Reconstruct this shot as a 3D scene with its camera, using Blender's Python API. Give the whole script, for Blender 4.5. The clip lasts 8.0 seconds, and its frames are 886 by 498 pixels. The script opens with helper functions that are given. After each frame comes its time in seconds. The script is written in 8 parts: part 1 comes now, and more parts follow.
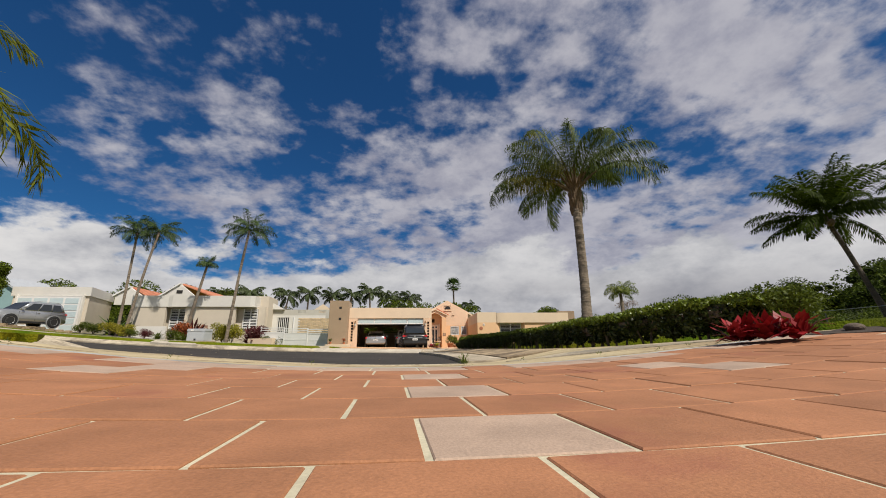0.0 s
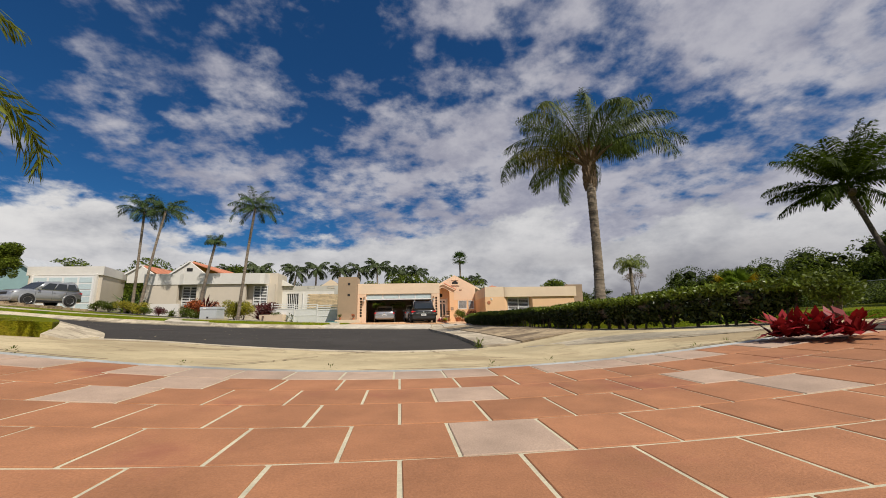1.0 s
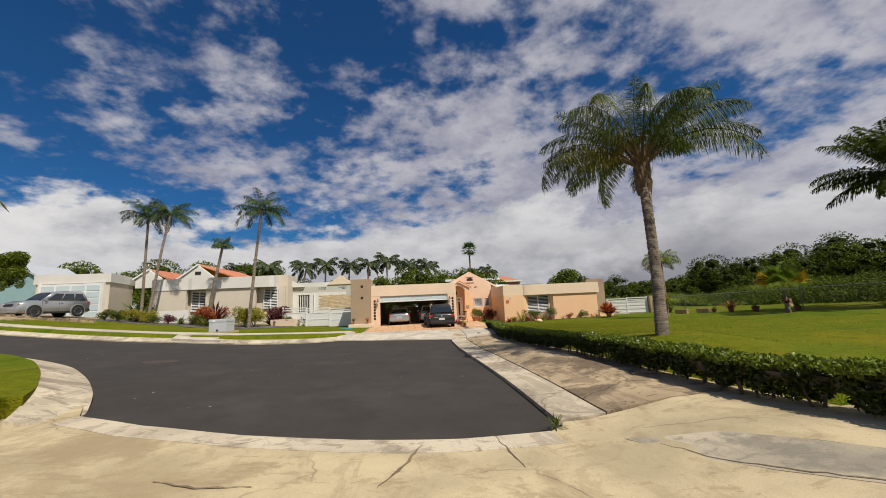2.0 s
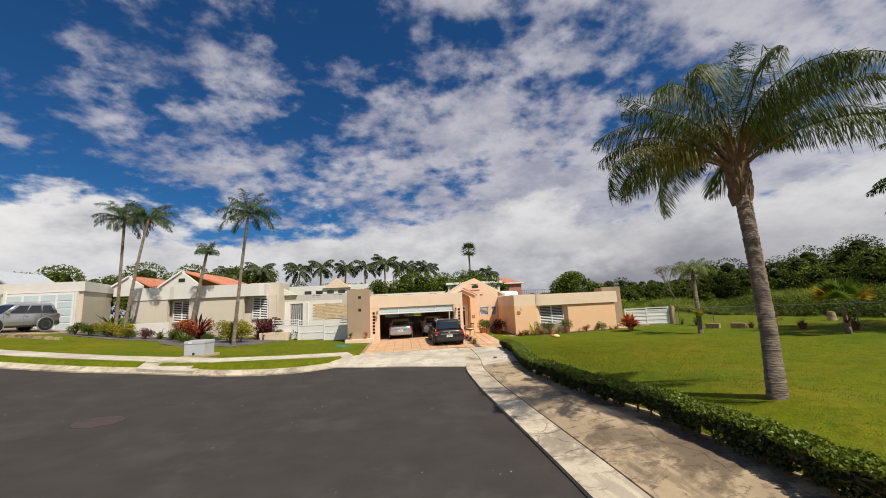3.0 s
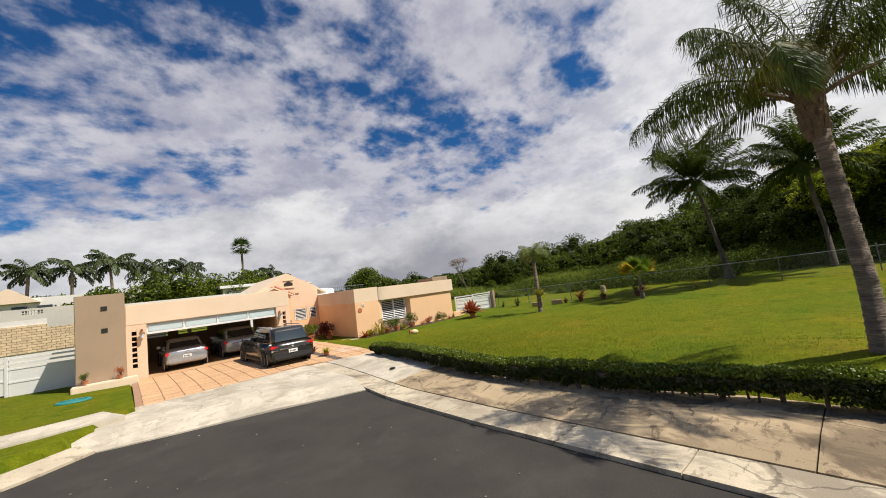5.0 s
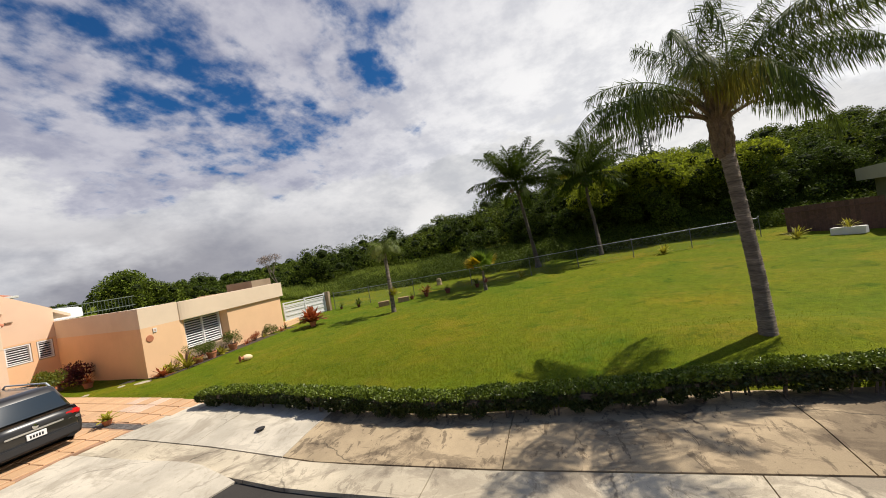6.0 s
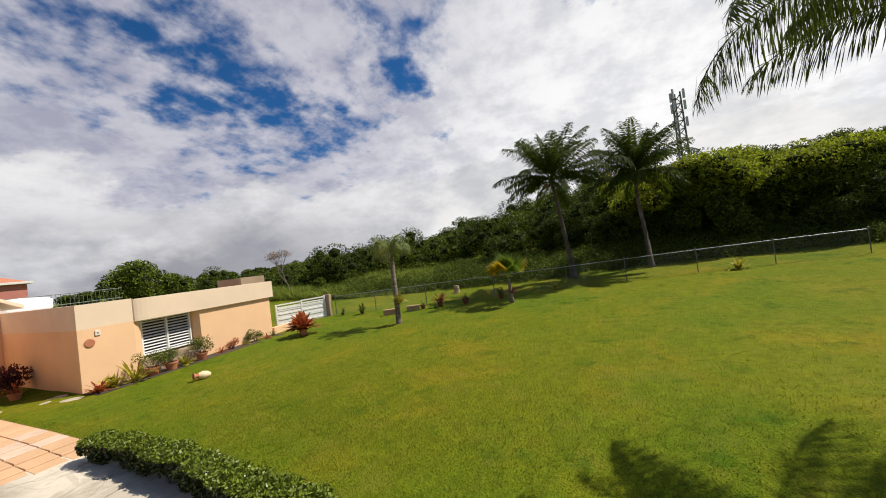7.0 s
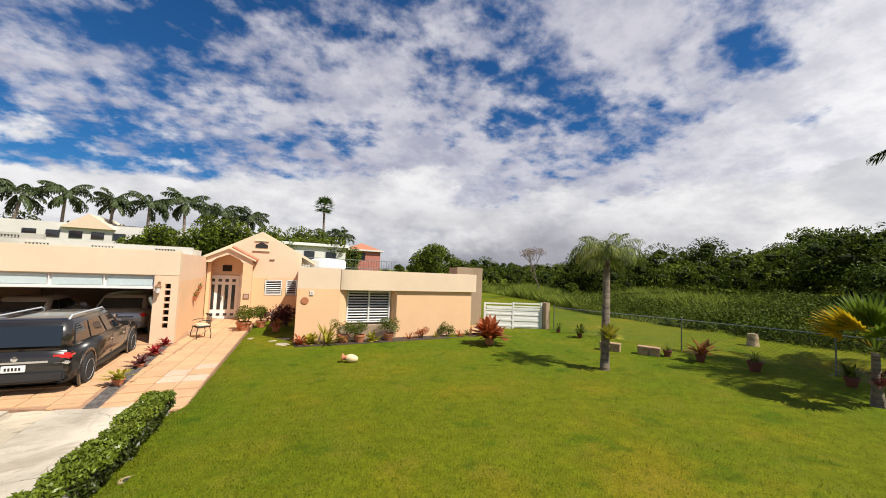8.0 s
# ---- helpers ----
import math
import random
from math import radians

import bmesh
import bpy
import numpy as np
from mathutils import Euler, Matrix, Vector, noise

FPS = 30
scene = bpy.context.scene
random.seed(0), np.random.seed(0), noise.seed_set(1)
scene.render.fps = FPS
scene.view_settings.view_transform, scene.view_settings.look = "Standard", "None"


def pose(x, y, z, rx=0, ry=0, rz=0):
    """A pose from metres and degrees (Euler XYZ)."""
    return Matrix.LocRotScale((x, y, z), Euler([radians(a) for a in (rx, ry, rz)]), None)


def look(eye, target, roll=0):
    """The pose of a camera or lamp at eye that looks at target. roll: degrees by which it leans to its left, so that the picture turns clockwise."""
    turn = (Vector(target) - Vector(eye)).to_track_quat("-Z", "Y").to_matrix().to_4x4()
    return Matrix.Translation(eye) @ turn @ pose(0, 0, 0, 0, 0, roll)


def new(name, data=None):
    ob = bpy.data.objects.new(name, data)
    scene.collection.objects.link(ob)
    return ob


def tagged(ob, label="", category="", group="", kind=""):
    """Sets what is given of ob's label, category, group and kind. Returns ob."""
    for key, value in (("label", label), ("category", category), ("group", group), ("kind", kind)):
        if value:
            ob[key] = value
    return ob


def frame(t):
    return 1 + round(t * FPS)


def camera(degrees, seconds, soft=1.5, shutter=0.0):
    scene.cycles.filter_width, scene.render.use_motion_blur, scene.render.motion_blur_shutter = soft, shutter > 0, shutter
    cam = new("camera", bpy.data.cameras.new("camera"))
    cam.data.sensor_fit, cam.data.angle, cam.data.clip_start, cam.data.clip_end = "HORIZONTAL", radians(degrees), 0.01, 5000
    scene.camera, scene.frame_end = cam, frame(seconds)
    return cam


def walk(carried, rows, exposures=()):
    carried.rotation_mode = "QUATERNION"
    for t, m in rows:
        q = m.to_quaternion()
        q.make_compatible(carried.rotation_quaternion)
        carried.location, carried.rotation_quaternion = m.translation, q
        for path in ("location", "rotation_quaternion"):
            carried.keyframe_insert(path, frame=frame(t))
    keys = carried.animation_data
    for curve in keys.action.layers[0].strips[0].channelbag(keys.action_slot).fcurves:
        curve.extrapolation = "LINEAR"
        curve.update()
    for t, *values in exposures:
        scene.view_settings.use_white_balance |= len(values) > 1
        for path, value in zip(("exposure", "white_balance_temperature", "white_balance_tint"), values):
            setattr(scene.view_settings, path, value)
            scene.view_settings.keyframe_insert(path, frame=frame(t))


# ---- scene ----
cam = camera(100.8, 8.0, soft=0.95)
PATH = [
    (0, (7.517, 6.674, 0.128), (8.045, 10.507, 1.146), -0.71),
    (0.5, (7.526, 6.675, 0.150), (8.045, 10.535, 1.062), -0.69),
    (0.8, (7.470, 6.686, 0.210), (7.953, 10.578, 0.993), -1.50),
    (1, (7.433, 6.812, 0.293), (7.904, 10.716, 1.027), -1.24),
    (1.2, (7.356, 6.903, 0.460), (7.842, 10.819, 1.113), -1.18),
    (1.4, (7.281, 7.164, 0.602), (7.777, 11.087, 1.212), -1.32),
    (1.5, (7.190, 7.182, 0.688), (7.703, 11.104, 1.283), -1.62),
    (2, (7.010, 7.811, 1.150), (7.410, 11.744, 1.757), -2.62),
    (2.2, (6.980, 8.115, 1.279), (7.345, 12.048, 1.913), -2.68),
    (3.3, (6.460, 10.294, 2.043), (6.946, 14.222, 2.622), -2.56),
    (3.5, (6.262, 10.594, 2.040), (6.802, 14.512, 2.640), -2.19),
    (4, (5.984, 11.752, 1.931), (6.992, 15.576, 2.533), -0.22),
    (4.5, (5.367, 13.282, 2.028), (6.967, 16.915, 2.523), -3.73),
    (5, (4.689, 14.658, 1.914), (7.334, 17.634, 2.304), -7.10),
    (5.2, (4.415, 15.275, 1.948), (7.368, 17.951, 2.291), -7.27),
    (6.3, (5.371, 17.999, 2.691), (9.232, 19.041, 2.624), -9.71),
    (6.5, (5.798, 18.213, 2.666), (9.656, 19.269, 2.623), -9.57),
    (7, (7.770, 18.310, 2.363), (11.488, 19.784, 2.447), -6.92),
    (7.5, (9.985, 18.389, 2.146), (13.099, 20.884, 2.418), -2.06),
    (8, (12.273, 18.723, 2.292), (13.978, 22.334, 2.538), 2.44),
]
walk(cam, [(t, look(eye, target, roll)) for t, eye, target, roll in PATH], [(0, -0.16, 6680, 10), (2.2, -0.12, 6680, 10), (3.5, 0.10, 6680, 10), (5, 0.17, 6680, 10), (6.5, 0.16, 6680, 10), (8, 0.32, 6680, 10)])

# ---- light: tropical midday sun behind the camera, broken cloud ----
SUN = Vector((0.55, -0.83, 1.40)).normalized()
world = bpy.data.worlds.new("sky")
scene.world = world
world.use_nodes = True


MASSES = [(-0.42, 0.71, 0.57, 30, -0.025), (-0.58, 0.74, 0.33, 14, -0.055), (-0.47, 0.76, 0.45, 12, 0.075), (-0.62, 0.67, 0.40, 9, 0.055), (-0.40, 0.88, 0.27, 12, -0.035), (0.00, 0.66, 0.75, 20, -0.030),
          (0.12, 0.85, 0.51, 24, 0.035), (0.67, 0.55, 0.51, 14, 0.085), (0.61, 0.64, 0.46, 8, -0.085), (0.81, 0.31, 0.50, 7, -0.055), (0.79, 0.39, 0.48, 9, -0.050), (0.87, 0.29, 0.39, 6, -0.065), (0.78, 0.47, 0.42, 7, -0.050), (0.88, 0.34, 0.33, 4, -0.06), (0.90, 0.35, 0.28, 7, -0.080), (0.53, 0.71, 0.47, 8, -0.06),
          (0.73, 0.57, 0.37, 6, -0.075), (0.93, 0.15, 0.33, 24, 0.09), (0.20, 0.95, 0.26, 9, -0.045), (-0.15, 0.95, 0.26, 10, -0.020), (0.37, 0.84, 0.39, 8, -0.050), (0.45, 0.80, 0.25, 22, 0.045)]


def sky_nodes(nt):
    nt.nodes.clear()
    N, L = nt.nodes.new, nt.links.new

    def math_node(op, a, b=None, clamp=False):
        n = N("ShaderNodeMath")
        n.operation, n.use_clamp = op, clamp
        for k, v in enumerate((a, b)):
            if v is None:
                continue
            if isinstance(v, (int, float)):
                n.inputs[k].default_value = v
            else:
                L(v, n.inputs[k])
        return n.outputs[0]

    def noise_node(vec, scale, detail, rough, w):
        n = N("ShaderNodeTexNoise")
        n.noise_dimensions = "4D"
        n.inputs["Scale"].default_value, n.inputs["Detail"].default_value = scale, detail
        n.inputs["Roughness"].default_value, n.inputs["W"].default_value = rough, w
        L(vec, n.inputs["Vector"])
        return n.outputs["Fac"]

    def ramp(v, lo, hi, a=0.0, b=1.0):
        n = N("ShaderNodeMapRange")
        n.interpolation_type = "SMOOTHSTEP"
        L(v, n.inputs["Value"])
        for key, val in (("From Min", lo), ("From Max", hi), ("To Min", a), ("To Max", b)):
            n.inputs[key].default_value = val
        return n.outputs["Result"]

    def mix(f, a, b):
        n = N("ShaderNodeMix")
        n.data_type = "RGBA"
        L(f, n.inputs[0])
        for k, v in ((6, a), (7, b)):
            if isinstance(v, tuple):
                n.inputs[k].default_value = (*v, 1)
            else:
                L(v, n.inputs[k])
        return n.outputs[2]

    sky = N("ShaderNodeTexSky")
    sky.sky_type, sky.sun_disc = "NISHITA", False
    sky.sun_elevation = math.asin(SUN.z)
    sky.sun_rotation = math.atan2(SUN.x, SUN.y)
    sky.air_density, sky.dust_density, sky.ozone_density = 1.0, 0.6, 3.0
    tc = N("ShaderNodeTexCoord")
    sep = N("ShaderNodeSeparateXYZ")
    L(tc.outputs["Generated"], sep.inputs[0])
    x, y, z = sep.outputs
    up = math_node("ADD", math_node("MAXIMUM", z, 0.0), 0.30)
    com = N("ShaderNodeCombineXYZ")
    L(math_node("DIVIDE", x, up), com.inputs[0])
    L(math_node("DIVIDE", y, up), com.inputs[1])
    flat = com.outputs[0]
    # the layer of small broken clouds: few over the left, closed over the right
    big = noise_node(flat, 1.3, 4, 0.55, 3.1)
    wob = N("ShaderNodeVectorMath")
    wob.operation = "MULTIPLY"
    L(flat, wob.inputs[0])
    wob.inputs[1].default_value = (0.9, 1.1, 1.0)
    small = noise_node(wob.outputs[0], 7.5, 10, 0.55, 7.4)
    tiny = noise_node(flat, 19.0, 5, 0.6, 2.2)
    cover = math_node("ADD", math_node("MULTIPLY", big, 0.45), math_node("MULTIPLY", small, 0.55))
    cover = math_node("ADD", cover, math_node("MULTIPLY", math_node("SUBTRACT", tiny, 0.5), 0.16))
    cover = math_node("ADD", cover, math_node("MULTIPLY", x, 0.075))
    cover = math_node("ADD", cover, ramp(z, 0.62, 0.22, -0.034, 0.035))
    right = ramp(math_node("ADD", x, math_node("MULTIPLY", y, -0.35)), 0.52, 1.02)
    cover = math_node("ADD", cover, math_node("MULTIPLY", right, 0.075))
    # where the layer stands open and where it is heaped up, as directions: x, y, z, half-width in degrees, amount
    dirn = N("ShaderNodeVectorMath")
    dirn.operation = "NORMALIZE"
    L(tc.outputs["Generated"], dirn.inputs[0])
    for bx, by, bz, wide, amount in MASSES:
        dot = N("ShaderNodeVectorMath")
        dot.operation = "DOT_PRODUCT"
        L(dirn.outputs[0], dot.inputs[0])
        dot.inputs[1].default_value = Vector((bx, by, bz)).normalized()
        cover = math_node("ADD", cover, ramp(dot.outputs["Value"], math.cos(radians(wide)), 1.0, 0.0, amount))
    broken = ramp(cover, 0.425, 0.585)
    # the bank of cumulus along the horizon
    cz = N("ShaderNodeCombineXYZ")
    L(x, cz.inputs[0]), L(y, cz.inputs[1]), L(math_node("MULTIPLY", z, 1.9), cz.inputs[2])
    heap = noise_node(cz.outputs[0], 4.6, 9, 0.58, 1.7)
    edge = math_node("ADD", z, math_node("MULTIPLY", heap, -0.42))
    bank = ramp(edge, 0.03, -0.01)
    front = mix(right, (5.9, 5.9, 6.6), (10.0, 10.0, 10.0))
    thick = ramp(noise_node(flat, 4.5, 8, 0.62, 12.0), 0.36, 0.62)
    shade = mix(right, (3.7, 3.8, 4.8), (7.4, 7.5, 7.8))
    lit = mix(thick, shade, front)
    # the bank: white heads, grey-violet flat bases, darkest ahead to the right
    body = ramp(noise_node(cz.outputs[0], 5.5, 9, 0.62, 5.0), 0.27, 0.68)
    heads = mix(right, (8.0, 8.05, 8.3), (9.0, 9.0, 9.0))
    bases = mix(right, (4.2, 4.4, 5.0), (5.6, 5.8, 6.2))
    bankcol = mix(body, bases, heads)
    bankcol = mix(math_node("MULTIPLY", math_node("MULTIPLY", ramp(x, -0.25, -0.65), ramp(z, 0.09, 0.19)), body), bankcol, (8.8, 8.8, 8.9))
    gap = math_node("ABSOLUTE", math_node("SUBTRACT", x, 0.50))
    sunk = math_node("MULTIPLY", ramp(gap, 0.55, 0.08), ramp(z, 0.22, 0.05))
    sunk = math_node("MULTIPLY", sunk, ramp(noise_node(cz.outputs[0], 3.2, 6, 0.55, 9.0), 0.36, 0.58))
    bankcol = mix(math_node("MULTIPLY", sunk, 0.75), bankcol, (1.7, 1.75, 2.3))
    gain = N("ShaderNodeMix")
    gain.data_type, gain.blend_type = "RGBA", "MULTIPLY"
    gain.inputs[0].default_value = 1.0
    L(sky.outputs[0], gain.inputs[6])
    gain.inputs[7].default_value = (0.15, 0.47, 0.77, 1)
    col = mix(math_node("MULTIPLY", broken, 0.93), gain.outputs[2], lit)
    col = mix(bank, col, bankcol)
    bg = N("ShaderNodeBackground")
    bg.inputs["Strength"].default_value = 0.092
    L(col, bg.inputs["Color"])
    L(bg.outputs[0], N("ShaderNodeOutputWorld").inputs["Surface"])


sky_nodes(world.node_tree)
sun = new("sun", bpy.data.lights.new("sun", "SUN"))
sun.data.energy, sun.data.angle, sun.data.color = 5.0, radians(0.6), (1.0, 0.95, 0.87)
sun.matrix_world = look((0, 0, 60), Vector((0, 0, 60)) - SUN)

# ---- materials ----


def mat(name, base, rough=0.7, vary=0.18, scale=6.0, fine=60.0, bump=0.15, metal=0.0, second=None, spread=0.5, spec=0.5, rnd=0.0, island=0.0, dist=0.02, coat=0.0, stretch=None):
    """Two scales of variation round one base colour, with fine relief; second: a stain colour that comes in patches."""
    m = bpy.data.materials.new(name)
    m.use_nodes = True
    nt = m.node_tree
    N, L = nt.nodes.new, nt.links.new
    b = nt.nodes["Principled BSDF"]
    b.inputs["Roughness"].default_value, b.inputs["Metallic"].default_value = rough, metal
    b.inputs["Specular IOR Level"].default_value = spec
    b.inputs["Coat Weight"].default_value = coat
    b.inputs["Coat Roughness"].default_value = 0.06
    geo = N("ShaderNodeNewGeometry")
    n1, n2 = N("ShaderNodeTexNoise"), N("ShaderNodeTexNoise")
    for n, s, d in ((n1, scale, 6), (n2, fine, 3)):
        n.inputs["Scale"].default_value, n.inputs["Detail"].default_value = s, d
        n.inputs["Roughness"].default_value = 0.6
        if stretch:
            mp = N("ShaderNodeMapping")
            mp.inputs["Scale"].default_value = stretch
            L(geo.outputs["Position"], mp.inputs[0]), L(mp.outputs[0], n.inputs["Vector"])
        else:
            L(geo.outputs["Position"], n.inputs["Vector"])

    def mixer(fac, a, c, blend="MIX"):
        n = N("ShaderNodeMix")
        n.data_type, n.blend_type = "RGBA", blend
        for k, v in ((0, fac), (6, a), (7, c)):
            if isinstance(v, (int, float)):
                n.inputs[k].default_value = v
            elif isinstance(v, tuple):
                n.inputs[k].default_value = (*v, 1) if len(v) == 3 else v
            else:
                L(v, n.inputs[k])
        return n.outputs[2]

    dark = tuple(max(0.0, c * (1 - vary)) for c in base)
    light = tuple(min(1.0, c * (1 + vary)) for c in base)
    r1 = N("ShaderNodeMapRange")
    r1.inputs["From Min"].default_value, r1.inputs["From Max"].default_value = 0.3, 0.7
    L(n1.outputs["Fac"], r1.inputs["Value"])
    col = mixer(r1.outputs["Result"], dark, light)
    r2 = N("ShaderNodeMapRange")
    r2.inputs["From Min"].default_value, r2.inputs["From Max"].default_value = 0.3, 0.7
    r2.inputs["To Min"].default_value, r2.inputs["To Max"].default_value = 1 - vary * 0.8, 1 + vary * 0.8
    L(n2.outputs["Fac"], r2.inputs["Value"])
    col = mixer(1.0, col, r2.outputs["Result"], "MULTIPLY")
    if second:
        n3 = N("ShaderNodeTexNoise")
        n3.inputs["Scale"].default_value, n3.inputs["Detail"].default_value = scale * 0.37, 7
        n3.inputs["Roughness"].default_value = 0.66
        L(geo.outputs["Position"], n3.inputs["Vector"])
        r3 = N("ShaderNodeMapRange")
        r3.interpolation_type = "SMOOTHSTEP"
        r3.inputs["From Min"].default_value, r3.inputs["From Max"].default_value = spread, spread + 0.16
        L(n3.outputs["Fac"], r3.inputs["Value"])
        col = mixer(r3.outputs["Result"], col, second)
    for amount, out in ((rnd, "obj"), (island, "isl")):
        if amount:
            src = N("ShaderNodeObjectInfo").outputs["Random"] if out == "obj" else geo.outputs["Random Per Island"]
            r4 = N("ShaderNodeMapRange")
            r4.inputs["To Min"].default_value, r4.inputs["To Max"].default_value = 1 - amount, 1 + amount
            L(src, r4.inputs["Value"])
            col = mixer(1.0, col, r4.outputs["Result"], "MULTIPLY")
    L(col, b.inputs["Base Color"])
    if bump:
        bp = N("ShaderNodeBump")
        bp.inputs["Strength"].default_value, bp.inputs["Distance"].default_value = bump, dist
        L(n2.outputs["Fac"], bp.inputs["Height"])
        L(bp.outputs["Normal"], b.inputs["Normal"])
    return m


def concrete(name, base, stain, amount=0.5, cracks=0.6, seed=0.0):
    """Old cast concrete: broad tone patches, dirt blotches, specks and hairline cracks with relief."""
    m = bpy.data.materials.new(name)
    m.use_nodes = True
    nt = m.node_tree
    N, L = nt.nodes.new, nt.links.new
    b = nt.nodes["Principled BSDF"]
    b.inputs["Roughness"].default_value, b.inputs["Specular IOR Level"].default_value = 0.92, 0.25
    geo = N("ShaderNodeNewGeometry")
    mp = N("ShaderNodeMapping")
    mp.inputs["Location"].default_value = (seed, seed * 0.7, 0)
    L(geo.outputs["Position"], mp.inputs[0])
    pos = mp.outputs[0]

    def noise_of(scale, detail, rough, lo, hi, a, c, stretch=None, distort=0.0):
        n = N("ShaderNodeTexNoise")
        n.inputs["Scale"].default_value, n.inputs["Detail"].default_value = scale, detail
        n.inputs["Roughness"].default_value, n.inputs["Distortion"].default_value = rough, distort
        if stretch:
            q = N("ShaderNodeMapping")
            q.inputs["Scale"].default_value = stretch
            L(pos, q.inputs[0]), L(q.outputs[0], n.inputs["Vector"])
        else:
            L(pos, n.inputs["Vector"])
        r = N("ShaderNodeMapRange")
        r.interpolation_type = "SMOOTHSTEP"
        for key, val in (("From Min", lo), ("From Max", hi), ("To Min", a), ("To Max", c)):
            r.inputs[key].default_value = val
        L(n.outputs["Fac"], r.inputs["Value"])
        return r.outputs[0]

    def mixer(fac, a, c, blend="MIX"):
        n = N("ShaderNodeMix")
        n.data_type, n.blend_type = "RGBA", blend
        for key, v in ((0, fac), (6, a), (7, c)):
            if isinstance(v, (int, float)):
                n.inputs[key].default_value = v
            elif isinstance(v, tuple):
                n.inputs[key].default_value = (*v, 1)
            else:
                L(v, n.inputs[key])
        return n.outputs[2]

    col = mixer(noise_of(0.8, 5, 0.6, 0.35, 0.65, 0, 1), tuple(c * 0.80 for c in base), tuple(c * 1.12 for c in base))
    col = mixer(noise_of(0.7, 9, 0.66, 0.585 - amount * 0.13, 0.675 - amount * 0.13, 0, 0.55 + amount * 0.4, distort=0.6), col, stain)
    col = mixer(noise_of(2.4, 9, 0.70, 0.515, 0.575, 0, 0.2 + amount * 0.8, (1.0, 0.42, 1), 0.8), col, tuple(0.62 * c + 0.38 * d for c, d in zip(stain, base)))
    col = mixer(noise_of(6.0, 8, 0.72, 0.55, 0.60, 0, 0.2 + amount * 0.7, (0.5, 1.0, 1), 0.5), col, stain)
    col = mixer(noise_of(20, 6, 0.75, 0.62, 0.70, 0, 0.6), col, tuple(c * 0.6 for c in stain))
    col = mixer(1.0, col, noise_of(90, 3, 0.6, 0.3, 0.7, 0.93, 1.07), "MULTIPLY")
    vor = N("ShaderNodeTexVoronoi")
    vor.feature = "DISTANCE_TO_EDGE"
    vor.inputs["Scale"].default_value = 0.55
    wn = N("ShaderNodeTexNoise")
    wn.inputs["Scale"].default_value, wn.inputs["Detail"].default_value = 1.6, 6
    L(pos, wn.inputs["Vector"])
    ws, wa = N("ShaderNodeVectorMath"), N("ShaderNodeVectorMath")
    ws.operation = "SCALE"
    ws.inputs["Scale"].default_value = 0.55
    L(wn.outputs["Color"], ws.inputs[0])
    L(pos, wa.inputs[0]), L(ws.outputs[0], wa.inputs[1])
    L(wa.outputs[0], vor.inputs["Vector"])
    cr = N("ShaderNodeMapRange")
    for key, val in (("From Min", 0.003), ("From Max", 0.007), ("To Min", cracks), ("To Max", 0.0)):
        cr.inputs[key].default_value = val
    L(vor.outputs["Distance"], cr.inputs["Value"])
    cm = N("ShaderNodeMath")
    cm.operation = "MULTIPLY"
    L(cr.outputs[0], cm.inputs[0]), L(noise_of(0.7, 3, 0.5, 0.47, 0.58, 0, 1), cm.inputs[1])
    col = mixer(cm.outputs[0], col, (0.03, 0.025, 0.02))
    L(col, b.inputs["Base Color"])
    bp = N("ShaderNodeBump")
    bp.inputs["Strength"].default_value, bp.inputs["Distance"].default_value = 0.2, 0.004
    L(noise_of(45, 5, 0.7, 0.3, 0.7, 0, 1), bp.inputs["Height"])
    L(bp.outputs["Normal"], b.inputs["Normal"])
    return m


def lawn(name):
    """Mown tropical lawn: broad yellow and deep green areas, blotches, tufts and fine blades."""
    m = mat(name, (0.119, 0.138, 0.005), 0.92, 0.20, 5.0, 45, 0.9, second=(0.140, 0.144, 0.010), spread=0.50, dist=0.03, spec=0.08)
    nt = m.node_tree
    N, L = nt.nodes.new, nt.links.new
    b = nt.nodes["Principled BSDF"]
    col = b.inputs["Base Color"].links[0].from_socket
    geo = N("ShaderNodeNewGeometry")
    for scale, detail, lo, hi, tint in ((0.16, 4, 0.40, 0.62, (0.74, 0.92, 0.9)), (0.45, 7, 0.48, 0.66, (1.38, 1.08, 1.4)), (1.3, 8, 0.56, 0.66, (0.62, 0.80, 0.7)), (9.0, 5, 0.52, 0.68, (0.72, 0.80, 0.7)), (38.0, 3, 0.45, 0.65, (1.28, 1.22, 1.2))):
        n, r, x = N("ShaderNodeTexNoise"), N("ShaderNodeMapRange"), N("ShaderNodeMix")
        n.inputs["Scale"].default_value, n.inputs["Detail"].default_value, n.inputs["Roughness"].default_value = scale, detail, 0.62
        L(geo.outputs["Position"], n.inputs["Vector"])
        r.interpolation_type = "SMOOTHSTEP"
        r.inputs["From Min"].default_value, r.inputs["From Max"].default_value = lo, hi
        L(n.outputs["Fac"], r.inputs["Value"])
        x.data_type, x.blend_type = "RGBA", "MULTIPLY"
        L(r.outputs[0], x.inputs[0]), L(col, x.inputs[6])
        x.inputs[7].default_value = (*tint, 1)
        col = x.outputs[2]
    L(col, b.inputs["Base Color"])
    return m


